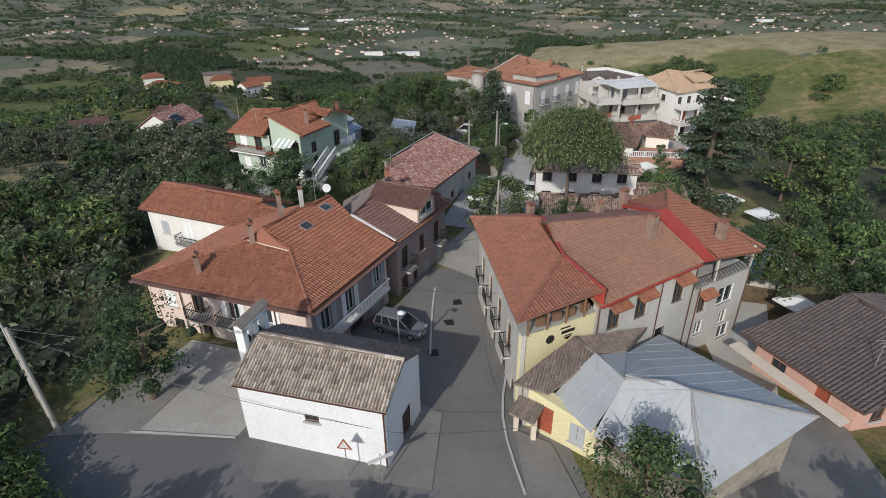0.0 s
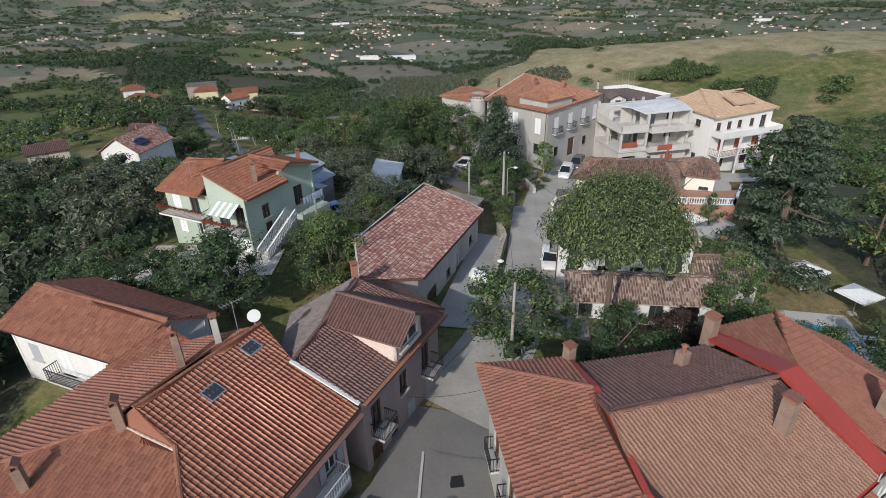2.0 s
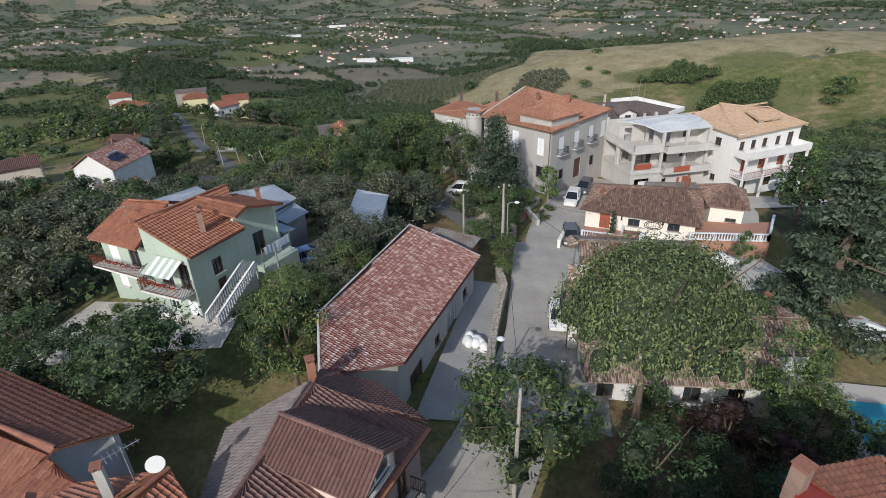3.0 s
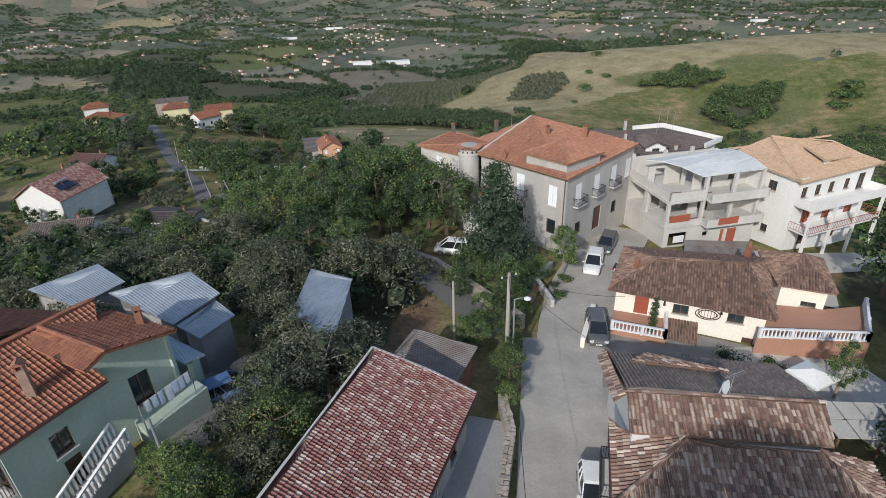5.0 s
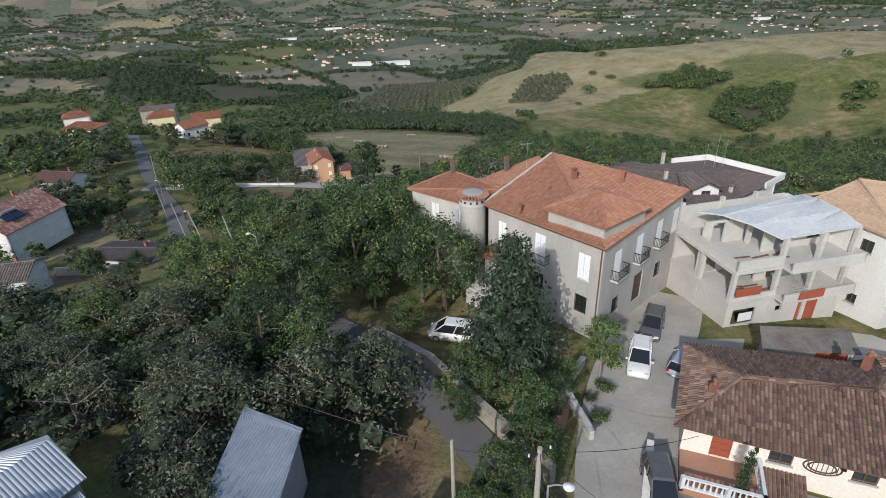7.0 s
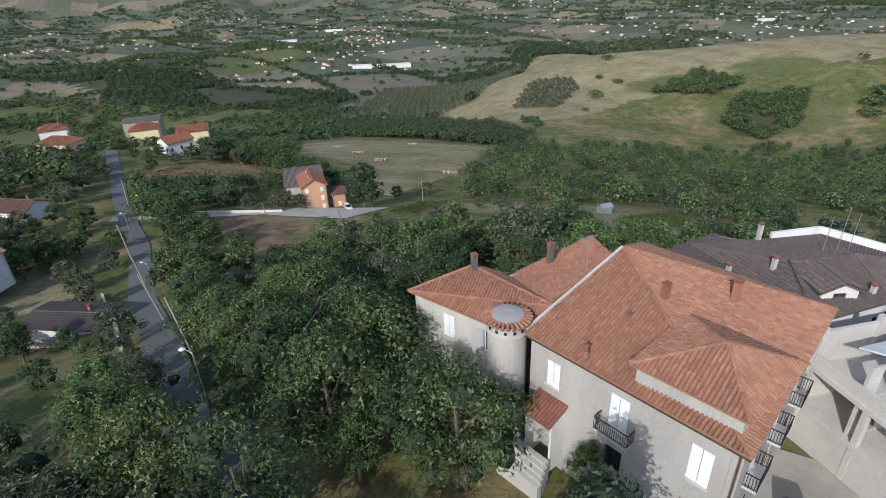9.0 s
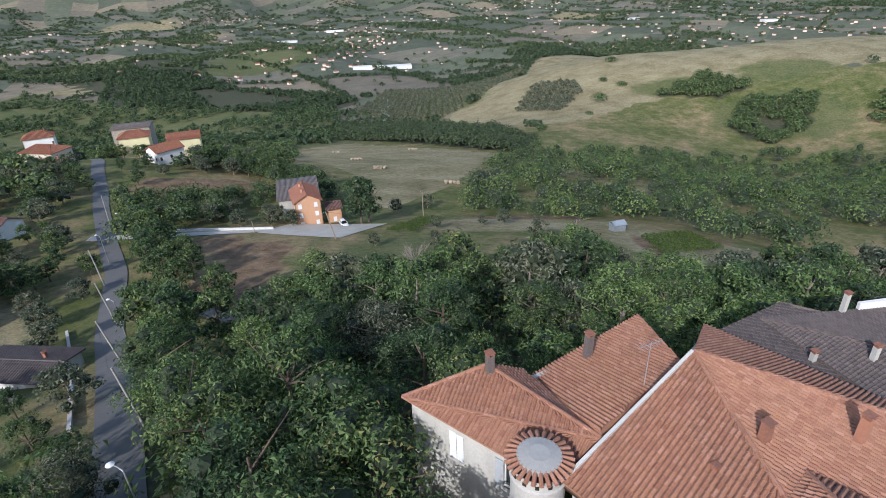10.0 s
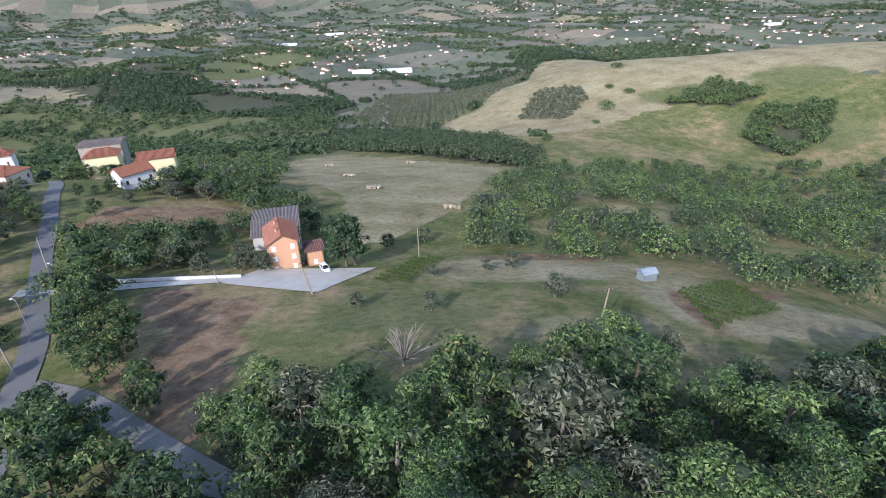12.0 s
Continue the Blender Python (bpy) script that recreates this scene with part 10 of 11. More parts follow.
for x, y, h in ((29, 46, 8), (33, 44, 9), (36, 50, 9.5), (40, 46, 10), (44, 53, 9), (30, 52, 6), (27, 66, 6), (38, 40, 8), (44, 38, 9), (50, 45, 9), (48, 62, 9), (54, 70, 8)):
    plant(("broad", "bright", "dark")[int(x) % 3], x, y, h, 0.95)
for x, y, h in ((-24, 13, 4), (-20, 11.5, 4), (-28, 15, 4.5), (-26, 20, 3.6), (-16, 10, 3.5), (-30, 22, 5), (-13, 9, 3), (-9, 8.6, 2.6)):
    plant("broad", x, y, h, 1.2)
# tall trees over the lane below the palazzo
for x, y, h in ((-8, 106, 10), (-4, 112.5, 11), (-8, 118, 11), (-1, 118, 11), (-13, 124, 10), (-15, 110, 9), (2.2, 111.5, 9.5), (-11, 101, 8), (4.4, 109.4, 10.0), (-19, 112, 9), (-3.5, 123, 11), (-17, 130, 10), (-9, 129, 11), (1, 104.5, 4.5), (-6, 98, 7)):
    plant(("broad", "broad", "dark")[int(abs(x)) % 3], x, y, h, 1.05)
# garden trees round the long building and the sheds
for x, y, h in ((-8.4, 65.6, 4.8), (-6.4, 70.8, 5.2), (-4.6, 76.5, 6), (-3.2, 79.6, 4.8), (-11.5, 87, 5.5), (-1.6, 78.4, 3.4), (-12.4, 64, 4), (-10.8, 91.5, 6.5), (-4.8, 92.5, 6.5), (-14, 94, 6.5), (-1, 95.5, 6), (-23.6, 82.0, 4.6), (-21, 92.4, 6)):
    plant("olive" if y > 74 else "broad", x, y, h, 1.1)
# trees behind the start, south of the cross road
for x, y, h in ((-25, 8, 8.5), (-19.5, 8, 8.5), (-14, 8.2, 8), (-8.5, 8, 8), (-3.5, 6.5, 7.5), (-31, 9, 8), (-14, -6, 12), (-24, -5, 12), (12, 6.5, 9), (19, 8, 9), (27, 11, 9)):
    plant("broad", x, y, h, 1.05)
for i in range(9):
    plant("olive", -78 + (i % 3) * 6.5, 82 + (i // 3) * 6.0, 2.8, 0.9)
# trees lining the lower lane
for x, y, h in ((-54.5, 192, 9), (-49.5, 187, 8.5), (-58, 199, 9.5), (-61, 206, 9), (-66, 214, 9.5), (-70, 221, 8), (-56, 205, 7), (-45.5, 184.5, 7), (-39, 164.5, 9.5), (-34, 161, 9.5), (-42.5, 165.5, 9), (-26.5, 156.5, 8.5), (-19, 151.5, 9), (-80, 158, 5), (-86, 159, 5.5), (-75, 160.5, 5), (-92, 164, 5), (-33, 157, 9), (-44, 171, 8), (-30, 150, 9)):
    plant(("broad", "dark")[int(y) % 2], x, y, h, 1.0)
for poly, n, seed, gap, h in (([(-62, 234), (-42, 240), (-50, 262), (-62, 266), (-88, 252), (-76, 230)], 26, 71, 3.2, (4.0, 6.5)), ([(-130, 236), (-102, 226), (-100, 252), (-118, 276), (-136, 290), (-150, 262)], 34, 72, 3.0, (5, 8)),
                              ([(-118, 288), (-96, 268), (-92, 296), (-96, 304), (-112, 298)], 8, 73, 2.6, (4, 6)), ([(-150, 322), (-118, 322), (-112, 330), (-150, 346)], 10, 74, 2.6, (5, 7)), ([(-96, 296), (-60, 300), (-66, 342), (-96, 346)], 34, 75, 3.0, (6, 9.5)),
                              ([(-104, 192), (-78, 178), (-70, 192), (-86, 216), (-104, 226)], 18, 76, 3.4, (5, 8)), ([(-60, 150), (-36, 126), (-22, 122), (-34, 142), (-56, 166)], 8, 77, 3.4, (4, 6)), ([(-190, 300), (-160, 296), (-150, 270), (-200, 260)], 24, 78, 3.0, (5, 9))):
    tr = random.Random(seed)
    for _ in range(n * 8):
        if n <= 0:
            break
        x, y = tr.uniform(min(p[0] for p in poly), max(p[0] for p in poly)), tr.uniform(min(p[1] for p in poly), max(p[1] for p in poly))
        if float(within(x, y, poly)) and all((x - a) ** 2 + (y - b) ** 2 > 13 for a, b in TREES[-60:]) and all(math.dist((x, y), (p[0] + (q[0] - p[0]) * k / 8, p[1] + (q[1] - p[1]) * k / 8)) > gap for p, q in zip(LEFT_ROAD[8:], LEFT_ROAD[9:]) for k in range(8)) and all(math.dist((x, y), c) > r for c, r in (((-130, 335), 8), ((-104.8, 308.5), 8), ((-107.5, 333), 9), ((-138, 350), 11), ((-143, 297), 8), ((-154, 312), 11), ((-108, 221), 8), ((-43.5, 266.5), 12), ((-53.5, 155.5), 9), ((-66, 141), 8), ((-83.8, 169), 11))):
            plant(tr.choice(("broad", "dark", "broad", "olive")), x, y, tr.uniform(*h), tr.uniform(0.95, 1.25))
            n -= 1
# planting in front of the hall and behind the palazzo
for k, x, y, h in (("dark", 17.2, 51.4, 5), ("purple", 19.6, 54.6, 5), ("dark", 23, 54.2, 5.6), ("broad", 26.6, 56, 5.4), ("broad", 15.8, 56.4, 4.2), ("dark", 19.4, 48.4, 5.4), ("broad", 27, 51.6, 6), ("dark", 10.8, 55.4, 4),
                   ("broad", 5.5, 128, 9), ("bright", 12, 131, 9), ("broad", 18.6, 132, 9.5), ("bright", 25, 136, 10), ("dark", 1.6, 133, 10), ("bright", 32, 138, 10), ("broad", 40.5, 137, 9.5), ("broad", 48, 134, 9)):
    plant(k, x, y, h, 1.15)
for x, y, h in ((-22, 18.2, 2.4), (-20, 16.8, 2.2), (-23.6, 20, 2.6), (-17.4, 16.4, 1.8), (-14.6, 16, 1.6), (-25.4, 21.4, 2.6), (-27, 23, 2.8), (-12, 15.6, 1.3)):
    plant("bush", x, y, h, 1.3)
sr = random.Random(12)
for i in range(24):
    a, b, spread = (((-24, 64), (-30, 74), 1.5), ((10.6, 90), (3, 100), 1.0), ((13, 108), (8, 104), 2.0), ((2, 78), (8, 84), 1.6), ((22, 82), (30, 82), 1.2), ((14, 92), (17, 99), 0.8), ((33, 46), (26, 54), 2.5), ((-24, 30), (-30, 40), 2.0))[i % 8]
    k = sr.random()
    plant(("bush", "bush", "bush_olive")[i % 3], a[0] + (b[0] - a[0]) * k + sr.uniform(-spread, spread), a[1] + (b[1] - a[1]) * k + sr.uniform(-spread, spread), sr.uniform(0.9, 2.2), 1.1)

def bare_tree(x, y, h, spread):
    """A dead tree: a short trunk and a fan of thin grey boughs and twigs."""
    root = thing("bare_tree", at(x, y), "leafless grey tree with fanned branches in the meadow", "tree")
    r = random.Random(44)
    base = at(x, y)
    g = Geo().tube([base - Vector((0, 0, 0.3)), base + Vector((0.1, 0, h * 0.25))], [0.26, 0.18], 7)
    part("trunk", g.v, g.f, M_BARK_PALE, root)
    for i in range(26):
        a, e = r.uniform(0, 6.283), r.uniform(0.25, 1.3)
        d = Vector((math.cos(a) * math.cos(e), math.sin(a) * math.cos(e), math.sin(e)))
        p = base + Vector((0.1, 0, h * 0.22))
        m = p + d * spread * r.uniform(0.4, 0.6)
        q = p + d * spread * r.uniform(0.85, 1.1) + Vector((0, 0, -0.2))
        g = Geo().tube([p, m, q], [0.1, 0.055, 0.02], 5)
        bough = part("branch", g.v, g.f, M_BARK_PALE, root)
        g = Geo()
        for k in range(5):
            o = m.lerp(q, r.uniform(0, 0.8))
            g.tube([o, o + (d + Vector((r.uniform(-0.8, 0.8), r.uniform(-0.8, 0.8), r.uniform(-0.3, 0.6)))) * spread * 0.25], [0.03, 0.012], 4)
        part("twigs", g.v, g.f, M_BARK_PALE, bough, kind="stuff")


bare_tree(-1.5, 182.0, 5.0, 4.6)

# ---- woods on the slopes ----
NO_TREES = [(-15, 40, 14), (-3, 47, 10), (10, 38, 15), (14, 25, 9), (30, 31, 9), (-22, 51, 10), (-7, 26, 8), (-21, 73, 10.5), (0, 66, 11), (-7, 85, 4.8), (-17, 85, 5.5), (-26, 90, 4.5), (18, 113, 13.5), (8, 119, 8),
            (36, 110, 10), (49, 110, 11), (36, 124, 10.5), (27, 91, 11), (20, 70, 13), (33, 60, 7.5), (-53.5, 155.5, 9), (-83.5, 169.5, 10), (-66, 141, 8), (-108, 170, 9), (-108, 221, 9), (-33, 246, 9), (-44, 268, 11), (-26, 66, 7), (-12, 74.5, 5.2), (-14, 67, 5), (-12, 79, 4), (-71, 88, 14), (-72, 165, 7), (3, 80, 5), (-1.5, 86, 4), (12.5, 106, 4.5), (-62, 150, 6), (-48, 142, 9), (-43, 133, 6), (-54, 134, 8)]
ROAD_PTS = [(p[0] + (q[0] - p[0]) * k / 12, p[1] + (q[1] - p[1]) * k / 12) for line in (STREET, LEFT_ROAD, BRANCH, DRIVE) for p, q in zip(line, line[1:]) for k in range(12)]


def clear(x, y, gap=3.4):
    return all((x - a) ** 2 + (y - b) ** 2 > r * r for a, b, r in NO_TREES) and all((x - a) ** 2 + (y - b) ** 2 > gap * gap for a, b in ROAD_PTS)


def scatter(poly, n, seed, apart, tries=40, gap=3.4, check=True, keep=()):
    """Random places in an outline, at least a distance apart."""
    rnd = random.Random(seed)
    xs, ys = [p[0] for p in poly], [p[1] for p in poly]
    out = []
    for _ in range(n * tries):
        if len(out) >= n:
            break
        x, y = rnd.uniform(min(xs), max(xs)), rnd.uniform(min(ys), max(ys))
        if not float(within(x, y, poly)) or (check and not clear(x, y, gap)):
            continue
        if all((x - a) ** 2 + (y - b) ** 2 > apart * apart for a, b in out) and all((x - a) ** 2 + (y - b) ** 2 > apart * apart for a, b in keep):
            out.append((x, y))
    return out


wr = random.Random(21)
near_wood = scatter(BIG_WOOD, 135, 2, 5.0, keep=TREES[:])
for x, y in near_wood:
    plant(wr.choice(("broad", "bright", "dark", "bright", "bright", "olive", "broad")), x, y, wr.uniform(6.5, 10.5), wr.uniform(1.0, 1.25))
for x, y in scatter(LEFT_SLOPE, 92, 3, 4.6, keep=TREES[:]):
    plant(wr.choice(("olive", "olive", "broad", "dark", "olive") if y > 70 else ("broad", "dark", "olive", "broad")), x, y, wr.uniform(4.8, 7.5), wr.uniform(1.0, 1.3))
for x, y in scatter(RIGHT_SLOPE, 45, 4, 6.0, keep=TREES[:]):
    plant(wr.choice(("broad", "dark", "olive", "bright")), x, y, wr.uniform(5.5, 9.5), wr.uniform(1.0, 1.2))
for x, y in scatter([(-14, 78), (-2, 92), (-4, 100), (-30, 108), (-34, 88), (-24, 80)], 14, 8, 4.0, keep=TREES[:]):
    plant("olive", x, y, wr.uniform(4.5, 6.5), 1.1)
for x, y in scatter([(-100, 150), (-60, 142), (-40, 165), (-60, 200), (-110, 215)], 34, 5, 7.0, keep=TREES[:]):
    plant(wr.choice(("olive", "olive", "broad")), x, y, wr.uniform(3.6, 6.0), 1.1)
for x, y in scatter([(-38, 168), (-52, 190), (-62, 205), (-56, 208), (-40, 184), (-30, 170)], 12, 6, 4.5, gap=2.6, keep=TREES[:]):
    plant("broad", x, y, wr.uniform(6.0, 9.0), 0.9)


def woods(name, label, spots, mat, leaves, size, seed, category="wood"):
    """A far wood as one mass: every tree a cluster of leafy lumps; spots are rows of x, y, height, radius."""
    r = np.random.RandomState(seed)
    s = np.asarray(spots, float)
    n = len(s)
    z = land(s[:, 0], s[:, 1])
    d = r.normal(size=(n, leaves, 3))
    d /= np.linalg.norm(d, axis=2)[..., None]
    d[..., 2] = np.abs(d[..., 2]) * 1.0 - 0.25
    ph = r.uniform(0, 6.28, (n, 1))
    az = np.arctan2(d[..., 1], d[..., 0])
    lump = 1 + 0.2 * np.sin(3 * az + ph) * np.cos(4 * d[..., 2] + ph) + 0.14 * np.sin(5 * az - 2 * ph + 6 * d[..., 2]) + r.normal(scale=0.07, size=(n, leaves))
    R = np.stack([s[:, 3], s[:, 3], s[:, 2] * 0.52], -1)[:, None, :]
    c = np.stack([s[:, 0], s[:, 1], z + s[:, 2] * 0.46], -1)[:, None, :]
    p = c + d * R * lump[..., None]
    nrm = d + r.normal(scale=0.36, size=d.shape)
    nrm[..., 2] += 0.3
    nrm /= np.linalg.norm(nrm, axis=2)[..., None]
    t = np.cross(nrm, r.normal(size=d.shape))
    t /= np.linalg.norm(t, axis=2)[..., None]
    b = np.cross(nrm, t)
    k = size * r.uniform(0.6, 1.3, (n, leaves, 1)) * (s[:, 3] / s[:, 3].mean())[:, None, None]
    q = np.stack([p - t * k - nrm * k * 0.2, p + b * k * 1.0, p + t * k - nrm * k * 0.2], 2).reshape(-1, 3)
    f = np.arange(len(q)).reshape(-1, 3).tolist()
    blades = len(f)
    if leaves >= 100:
        # the dense heart of each crown, inner shade painted as a dark colour
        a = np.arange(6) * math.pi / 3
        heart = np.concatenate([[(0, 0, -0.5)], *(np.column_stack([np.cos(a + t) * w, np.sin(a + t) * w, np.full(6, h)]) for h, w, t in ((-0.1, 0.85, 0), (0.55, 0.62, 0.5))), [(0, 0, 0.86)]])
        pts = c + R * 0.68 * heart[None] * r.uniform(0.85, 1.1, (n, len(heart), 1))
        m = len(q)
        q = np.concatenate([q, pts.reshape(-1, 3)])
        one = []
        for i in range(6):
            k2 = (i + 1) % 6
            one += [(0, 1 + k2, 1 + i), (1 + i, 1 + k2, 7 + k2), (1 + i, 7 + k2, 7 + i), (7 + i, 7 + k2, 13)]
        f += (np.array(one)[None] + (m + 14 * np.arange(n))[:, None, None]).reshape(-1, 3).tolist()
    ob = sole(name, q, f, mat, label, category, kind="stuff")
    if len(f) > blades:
        second_mat(ob, M_CROWN_SHADE, blades)
    return ob


def spots(poly, n, seed, apart, h, r, check=False):
    rnd = random.Random(seed)
    return [(x, y, rnd.uniform(*h), rnd.uniform(*r)) for x, y in scatter(poly, n, seed, apart, 6, check=check)]


belt = [q for q in spots(BELT_WOOD, 620, 31, 5.6, (6, 13), (3.8, 6.4)) if math.sin(q[0] / 19 + 2 * math.sin(q[1] / 37)) + math.sin(q[1] / 23 + q[0] / 41) < 1.45 and not float(within(q[0], q[1], [(62, 292), (66, 330), (90, 348), (100, 312), (84, 296)]))]
woods("belt_wood", "dense green woodland in the hollow", belt[::3], M_LEAF_BELT, 380, 0.4, 1)
woods("belt_wood", "fresh green trees of the hollow wood", belt[1::3], M_LEAF, 380, 0.4, 13)
woods("belt_wood", "grey-green trees of the hollow wood", [q for q in belt[2::3] if q[2] < 9], M_LEAF_OLIVE, 300, 0.32, 14)
woods("valley_wood", "dark woodland along the valley stream", spots(VALLEY_WOOD, 420, 32, 6, (8, 13), (5, 7.5)), M_FAR_LEAF, 170, 0.8, 2)
woods("thicket", "dark bushy thicket in the grassy hollow", spots(THICKET_A, 60, 33, 5, (7, 12), (4, 7)), M_LEAF, 180, 0.75, 3)
woods("thicket", "dense dark thicket on the hillside", [q for q in spots(THICKET_B, 130, 34, 5, (5, 12), (3, 6.5)) if math.sin(q[0] / 9) + math.sin(q[1] / 11) < 1.0], M_LEAF, 180, 0.75, 4)
woods("lone_bushes", "scattered round dark bushes on the dry hill", [(171, 663, 10, 8), (205, 700, 5, 6), (190, 720, 5, 5), (215, 780, 7, 7), (390, 560, 10, 12), (405, 575, 9, 10), (375, 545, 8, 9), (150, 620, 4, 4), (92, 560, 5, 4), (95, 568, 5, 5), (290, 480, 5, 5), (180, 500, 6, 5)], M_LEAF, 300, 0.75, 5)
olives = [(x + (0.4 if j % 2 else 0) , y, 4.6, 3.3) for j, y in enumerate(np.arange(725, 1240, 9.5)) for x in np.arange(-120, 195, 8.5) if float(within(x, y, OLIVE_HILL))]
olives += [(x, y, 5.0, 3.5) for y in np.arange(650, 765, 6.6) for x in np.arange(80, 165, 6.2) if float(within(x, y, [(87, 689), (120, 768), (160, 745), (163, 705), (130, 650)]))]
woods("olive_grove", "rows of grey-green olive trees on the hillside", olives, M_LEAF_OLIVE, 60, 0.95, 6, "olive grove")
mid = [(-98, 317), (-77, 345), (-60, 320), (-40, 300), (-30, 262), (-52, 250), (-66, 234), (-61, 206), (-74, 216), (-88, 240), (-92, 250), (-64, 270), (-58, 290)]
woods("mixed_wood", "mixed trees between farmhouse and hamlet", [q for i, q in enumerate(spots(mid, 130, 35, 4.6, (5, 9), (3.2, 4.8), True)) if q[0] < -64 or q[1] > 264 or i % 3 == 0], M_LEAF, 320, 0.36, 7)
west = [(-100, 100), (-340, 60), (-520, 300), (-420, 560), (-120, 560), (-100, 470), (-70, 390), (-95, 345), (-128, 340), (-180, 345), (-185, 300), (-140, 285), (-112, 245), (-122, 215), (-125, 160), (-104, 150)]
woods("hillside_wood", "wooded western hillside with scattered crowns", spots(west, 950, 36, 6.0, (5, 10), (4.0, 6.5)), M_LEAF, 110, 0.66, 8)
woods("valley_side_wood", "leafy valley side of mixed trees and hedges beyond the hamlet", [q for q in spots(VALLEY_SIDE, 900, 40, 9.0, (7, 12), (5.0, 8.5)) if math.sin(q[0] / 47 + 2 * math.sin(q[1] / 60)) + math.sin(q[1] / 39 - q[0] / 90) < 0.75], M_LEAF, 100, 0.95, 18)
east = [(125, 130), (135, 240), (180, 250), (270, 330), (330, 480), (560, 470), (560, 60), (160, 60)]
woods("eastern_wood", "wooded eastern slope below the village", spots(east, 800, 37, 6.5, (5, 10), (4.0, 6.0)), M_LEAF, 110, 0.7, 9)
low = spots(LEFT_SLOPE, 900, 38, 2.4, (2.4, 5.0), (1.5, 2.9), True)
woods("undergrowth", "dense grey-green scrub and young olives on the slope", low[::2], M_LEAF_OLIVE, 120, 0.24, 15)
woods("undergrowth", "dense green scrub on the slope", low[1::2], M_LEAF_DARK, 120, 0.24, 16)
low = spots(BIG_WOOD, 520, 39, 2.8, (2.5, 5.5), (1.7, 3.2), True)
woods("undergrowth", "green undergrowth filling the wood", low, M_LEAF, 90, 0.34, 17)


def vines(name, label, poly, turn, gap, seed, mat):
    """Rows of vines: low leafy hedges on posts."""
    xs, ys = [p[0] for p in poly], [p[1] for p in poly]
    cx, cy = sum(xs) / len(xs), sum(ys) / len(ys)
    c, s = math.cos(turn), math.sin(turn)
    lob = []
    for a in np.arange(-39, 40, gap):
        for b in np.arange(-40, 40, 1.1):
            x, y = cx + a * c - b * s, cy + a * s + b * c
            if float(within(x, y, poly)):
                lob.append(((x, y, float(land(x, y)) + 0.8), (0.5, 0.55, 0.62)))
    v, f = leaf_cloud(lob, [60] * len(lob), 0.2, seed)
    sole(name, v, f.tolist(), mat, label, "vineyard", kind="stuff")


vines("vineyard", "small green vineyard in rows on the slope", [(53, 219), (71, 230), (70, 208), (49, 195)], 0.55, 2.9, 41, M_VINE)
vines("vegetable_rows", "rows of low garden plants beside the farmhouse", [(-12, 226), (-2, 250), (4, 248), (-4, 224)], 0.9, 3.0, 42, M_VINE)

# ---- distance ----
fr = np.random.RandomState(77)


def plots(x, y):
    """Where a point lies among the plots of the far fields."""
    return (0.8 * x + 0.6 * y) / FIELD_A + 0.5 * np.sin(y / 330), (-0.6 * x + 0.8 * y) / FIELD_B + 0.6 * np.sin(x / 410)


def hedged(n, y0, y1, half, seed, line, thick):
    """Far tree places: rows along the edges of plots, copses, and woods in the hollows."""
    r = np.random.RandomState(seed)
    k = n * 14
    y = y0 + (y1 - y0) * r.uniform(size=k)
    x = r.uniform(-1, 1, k) * (half + 0.85 * y)
    a, b = plots(x, y)
    near = np.minimum(np.abs(a - np.round(a)) * FIELD_A, np.abs(2 * b - np.round(2 * b)) * FIELD_B / 2)
    broken = np.sin(np.round(a) * 7.3 + b * 1.7) + np.sin(np.round(2 * b) * 5.1 + a * 1.3)
    d = np.sin(x / 183 + 2.1 * np.sin(y / 390)) + np.sin(y / 221 + 1.7 * np.sin(x / 240 + 0.5)) + 0.5 * np.sin(x / 61 + y / 87)
    ok = ((near < line) & (broken > -0.5)) | (d + r.normal(scale=0.25, size=k) > thick) | ((within(x, y, STREAM_WOOD) > 0.5) & (np.sin(x / 47 + np.sin(y / 61)) + np.sin(y / 39 + x / 90) > -0.5)) | (r.uniform(size=k) < 0.015)
    for poly in (HILL, OLIVE_HILL, GREEN_HILL, HAY, PALE_HILL):
        ok &= (within(x, y, poly) < 0.5) | ((poly is PALE_HILL) & (near < line * 0.6))
    x, y = x[ok][:n], y[ok][:n]
    return np.column_stack([x, y, r.uniform(5, 11, len(x)), r.uniform(4, 8, len(x))])


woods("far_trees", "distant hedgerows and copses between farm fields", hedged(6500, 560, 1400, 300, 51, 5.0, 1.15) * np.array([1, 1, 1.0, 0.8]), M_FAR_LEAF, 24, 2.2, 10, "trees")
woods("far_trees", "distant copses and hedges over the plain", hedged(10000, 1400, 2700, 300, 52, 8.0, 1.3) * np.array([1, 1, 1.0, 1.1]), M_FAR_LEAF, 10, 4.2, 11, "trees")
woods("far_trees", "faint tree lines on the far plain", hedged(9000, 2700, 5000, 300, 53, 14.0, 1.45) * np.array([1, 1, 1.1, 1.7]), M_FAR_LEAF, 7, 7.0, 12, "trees")


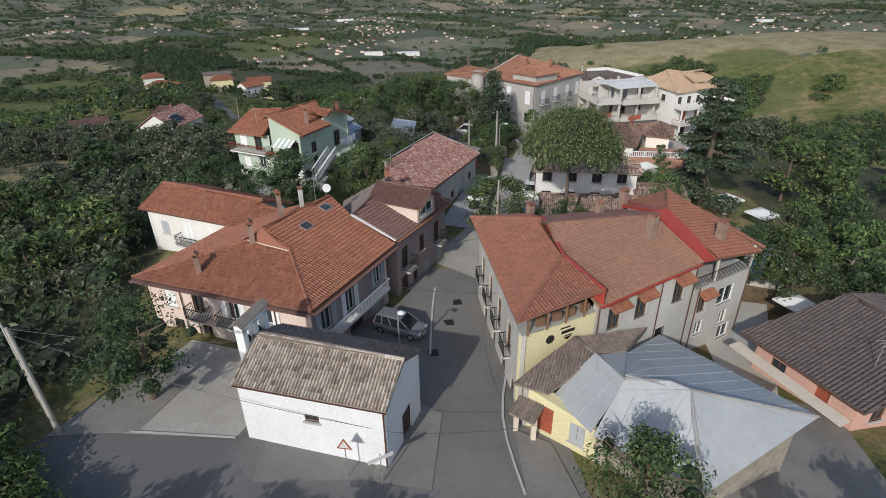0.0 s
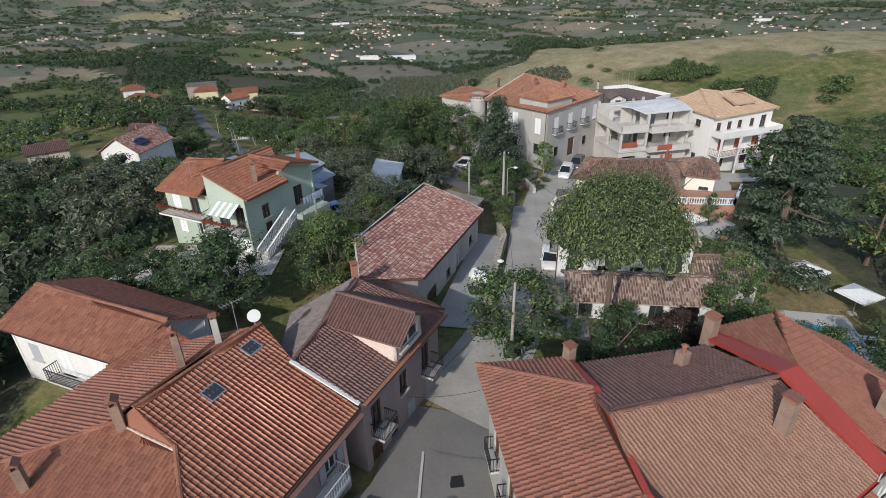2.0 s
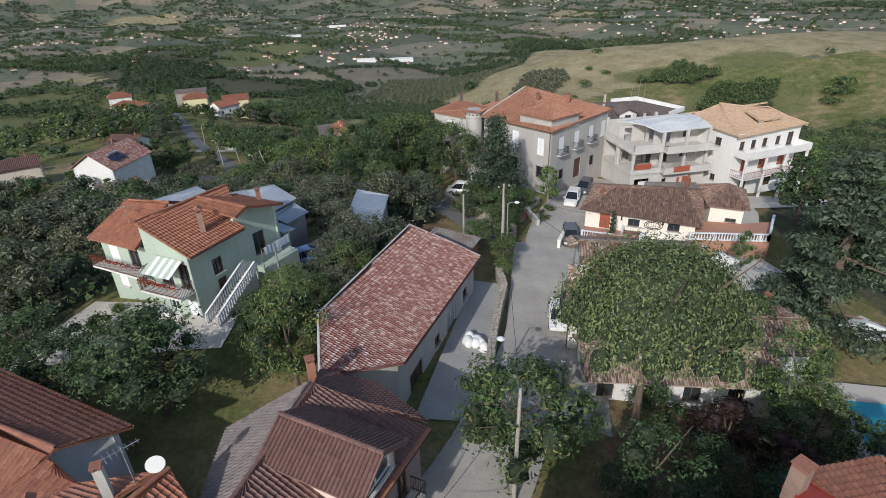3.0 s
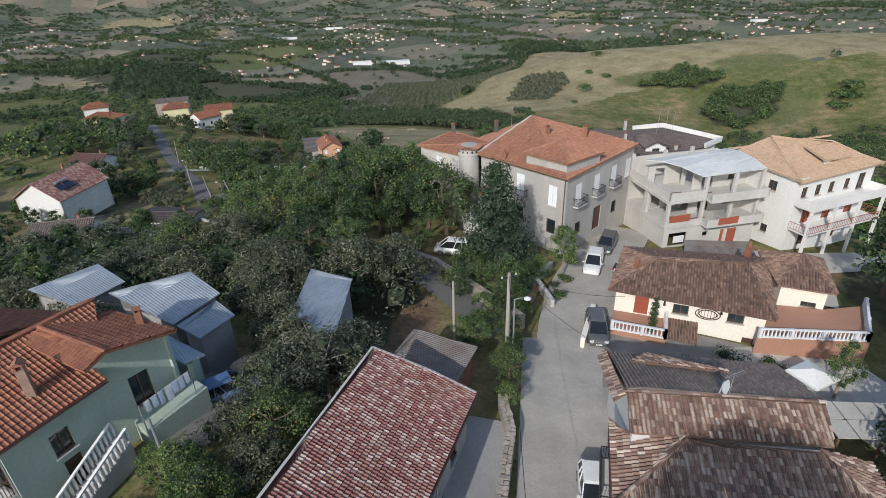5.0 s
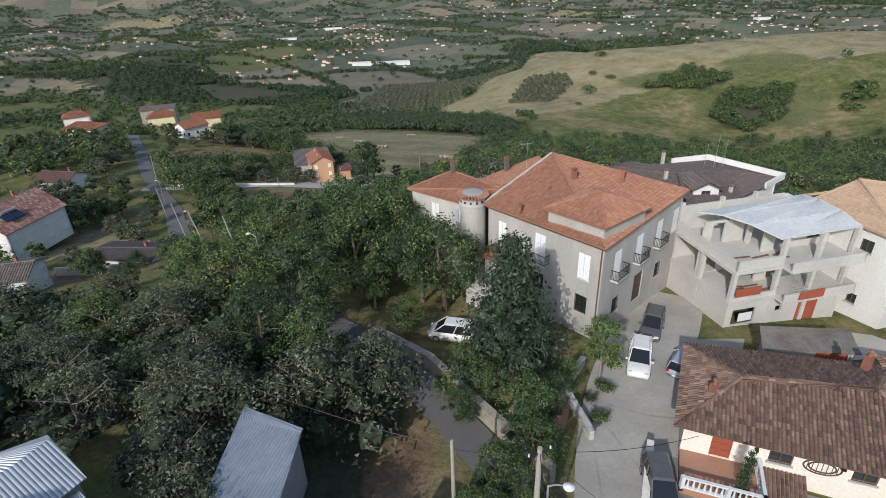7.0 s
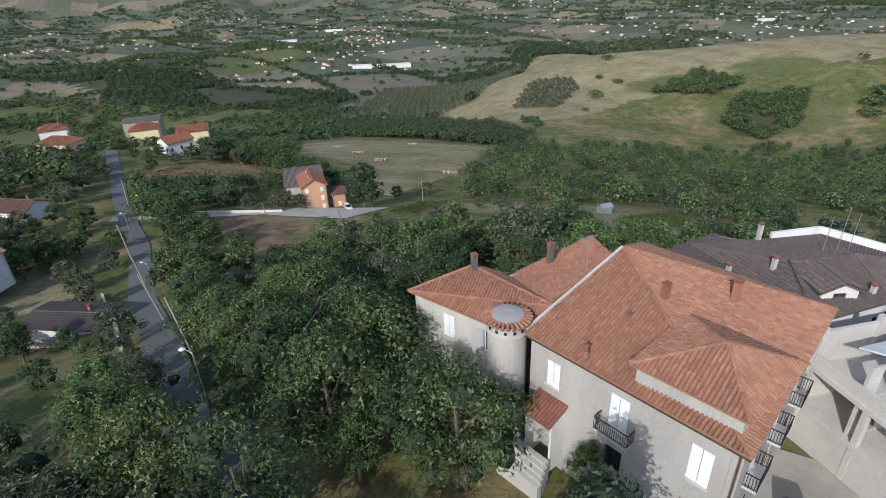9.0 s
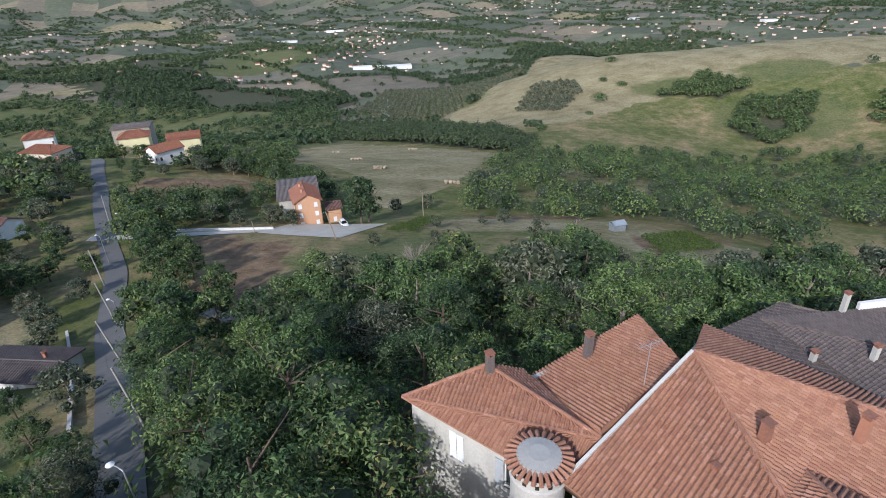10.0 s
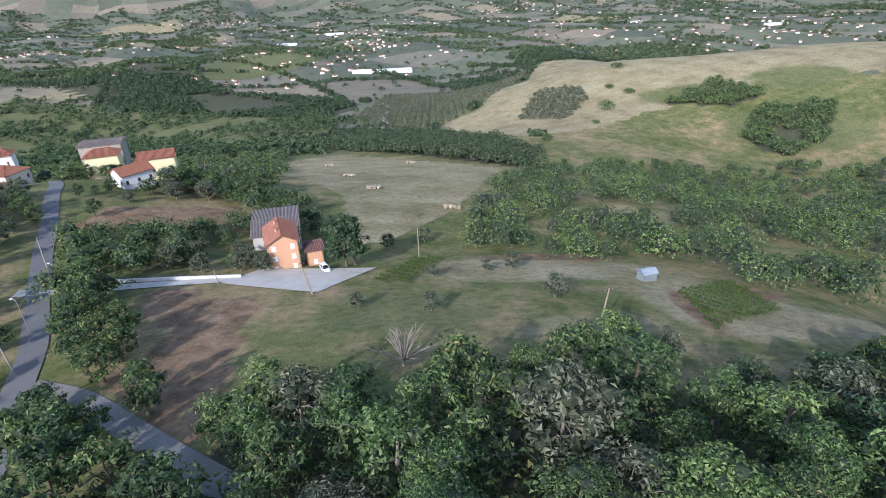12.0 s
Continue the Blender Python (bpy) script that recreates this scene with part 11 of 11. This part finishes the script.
def far_houses(clusters, seed, label, wide=1.0):
    """Far houses, one mass of small gabled blocks with clay roofs; clusters are rows of x, y, spread across, spread in depth, number."""
    r = random.Random(seed)
    body, top = Geo(), Geo()
    for cx, cy, sx, sy, n in clusters:
        for i in range(n):
            x, y = cx + r.gauss(0, sx), cy + r.gauss(0, sy)
            if float(within(x, y, HILL)) or float(within(x, y, OLIVE_HILL)) or float(within(x, y, GREEN_HILL)):
                continue
            z = float(land(x, y))
            a, lx, ly, h = r.uniform(0, 3.1), r.uniform(4, 7.5) * wide, r.uniform(3, 5) * wide, r.uniform(3, 6.5) * wide
            u, v = Vector((math.cos(a), math.sin(a), 0)), Vector((-math.sin(a), math.cos(a), 0))
            o = Vector((x, y, z))
            body.box(o + Vector((0, 0, h / 2 - 1)), u * lx, v * ly, (0, 0, h / 2 + 1))
            e = [o + u * (lx + 0.5) * i2 + v * (ly + 0.5) * j2 + Vector((0, 0, h)) for i2, j2 in ((-1, -1), (1, -1), (1, 1), (-1, 1))]
            r1, r2 = o - u * lx + Vector((0, 0, h + 2)), o + u * lx + Vector((0, 0, h + 2))
            top.add([*e, r1, r2], [(0, 1, 5, 4), (2, 3, 4, 5), (1, 2, 5), (3, 0, 4), (3, 2, 1, 0)])
    root = thing("far_village", (clusters[0][0], clusters[0][1], float(land(*clusters[0][:2]))), label, "village", kind="stuff")
    part("walls", body.v, body.f, M_CREAM, root)
    part("roofs", top.v, top.f, M_TILE_B, root)


far_houses(((-420, 1890, 130, 25, 22), (-330, 1600, 70, 60, 12), (-180, 1480, 60, 50, 14), (-210, 2050, 60, 160, 50), (-300, 1330, 120, 60, 10), (-800, 1500, 200, 120, 8), (-60, 1750, 120, 150, 16), (330, 1700, 120, 160, 10)), 61, "pale country houses with clay roofs along the ridges", 0.8)
far_houses(((-1380, 2280, 160, 90, 40), (-330, 2800, 90, 300, 50), (700, 1650, 160, 120, 40), (1050, 2050, 220, 150, 60), (560, 2400, 160, 200, 24), (-900, 2600, 300, 250, 30), (1500, 2250, 250, 200, 50)), 62, "distant villages of pale houses with clay roofs", 0.85)
far_houses(((-1340, 4150, 260, 120, 46), (640, 4300, 220, 120, 46), (1800, 2700, 300, 200, 46), (-2300, 3400, 400, 300, 50), (-600, 3500, 300, 300, 40), (250, 3500, 250, 300, 30), (1500, 3600, 400, 400, 50)), 63, "faint white villages on the far plain", 1.05)


def far_sheds():
    g = Geo()
    for x, y, a, b in ((-100, 1520, 44, 14), (-165, 1420, 22, 10), (1150, 2600, 40, 14), (900, 2750, 34, 14), (1400, 2500, 45, 16), (-600, 2500, 40, 14), (-420, 2620, 36, 12)):
        g.box((x, y, float(land(x, y)) + 3), (a, a * 0.15, 0), (-b * 0.15, b, 0), (0, 0, 4.5))
    sole("far_sheds", g.v, g.f, M_WHITE, "long pale industrial sheds in the distance", "shed", kind="stuff")


far_sheds()

# trees that no place needed are taken away again
for kind, models in KINDS.items():
    for model in models[USED[kind]:]:
        for ob in (*model.children, model):
            bpy.data.objects.remove(ob)
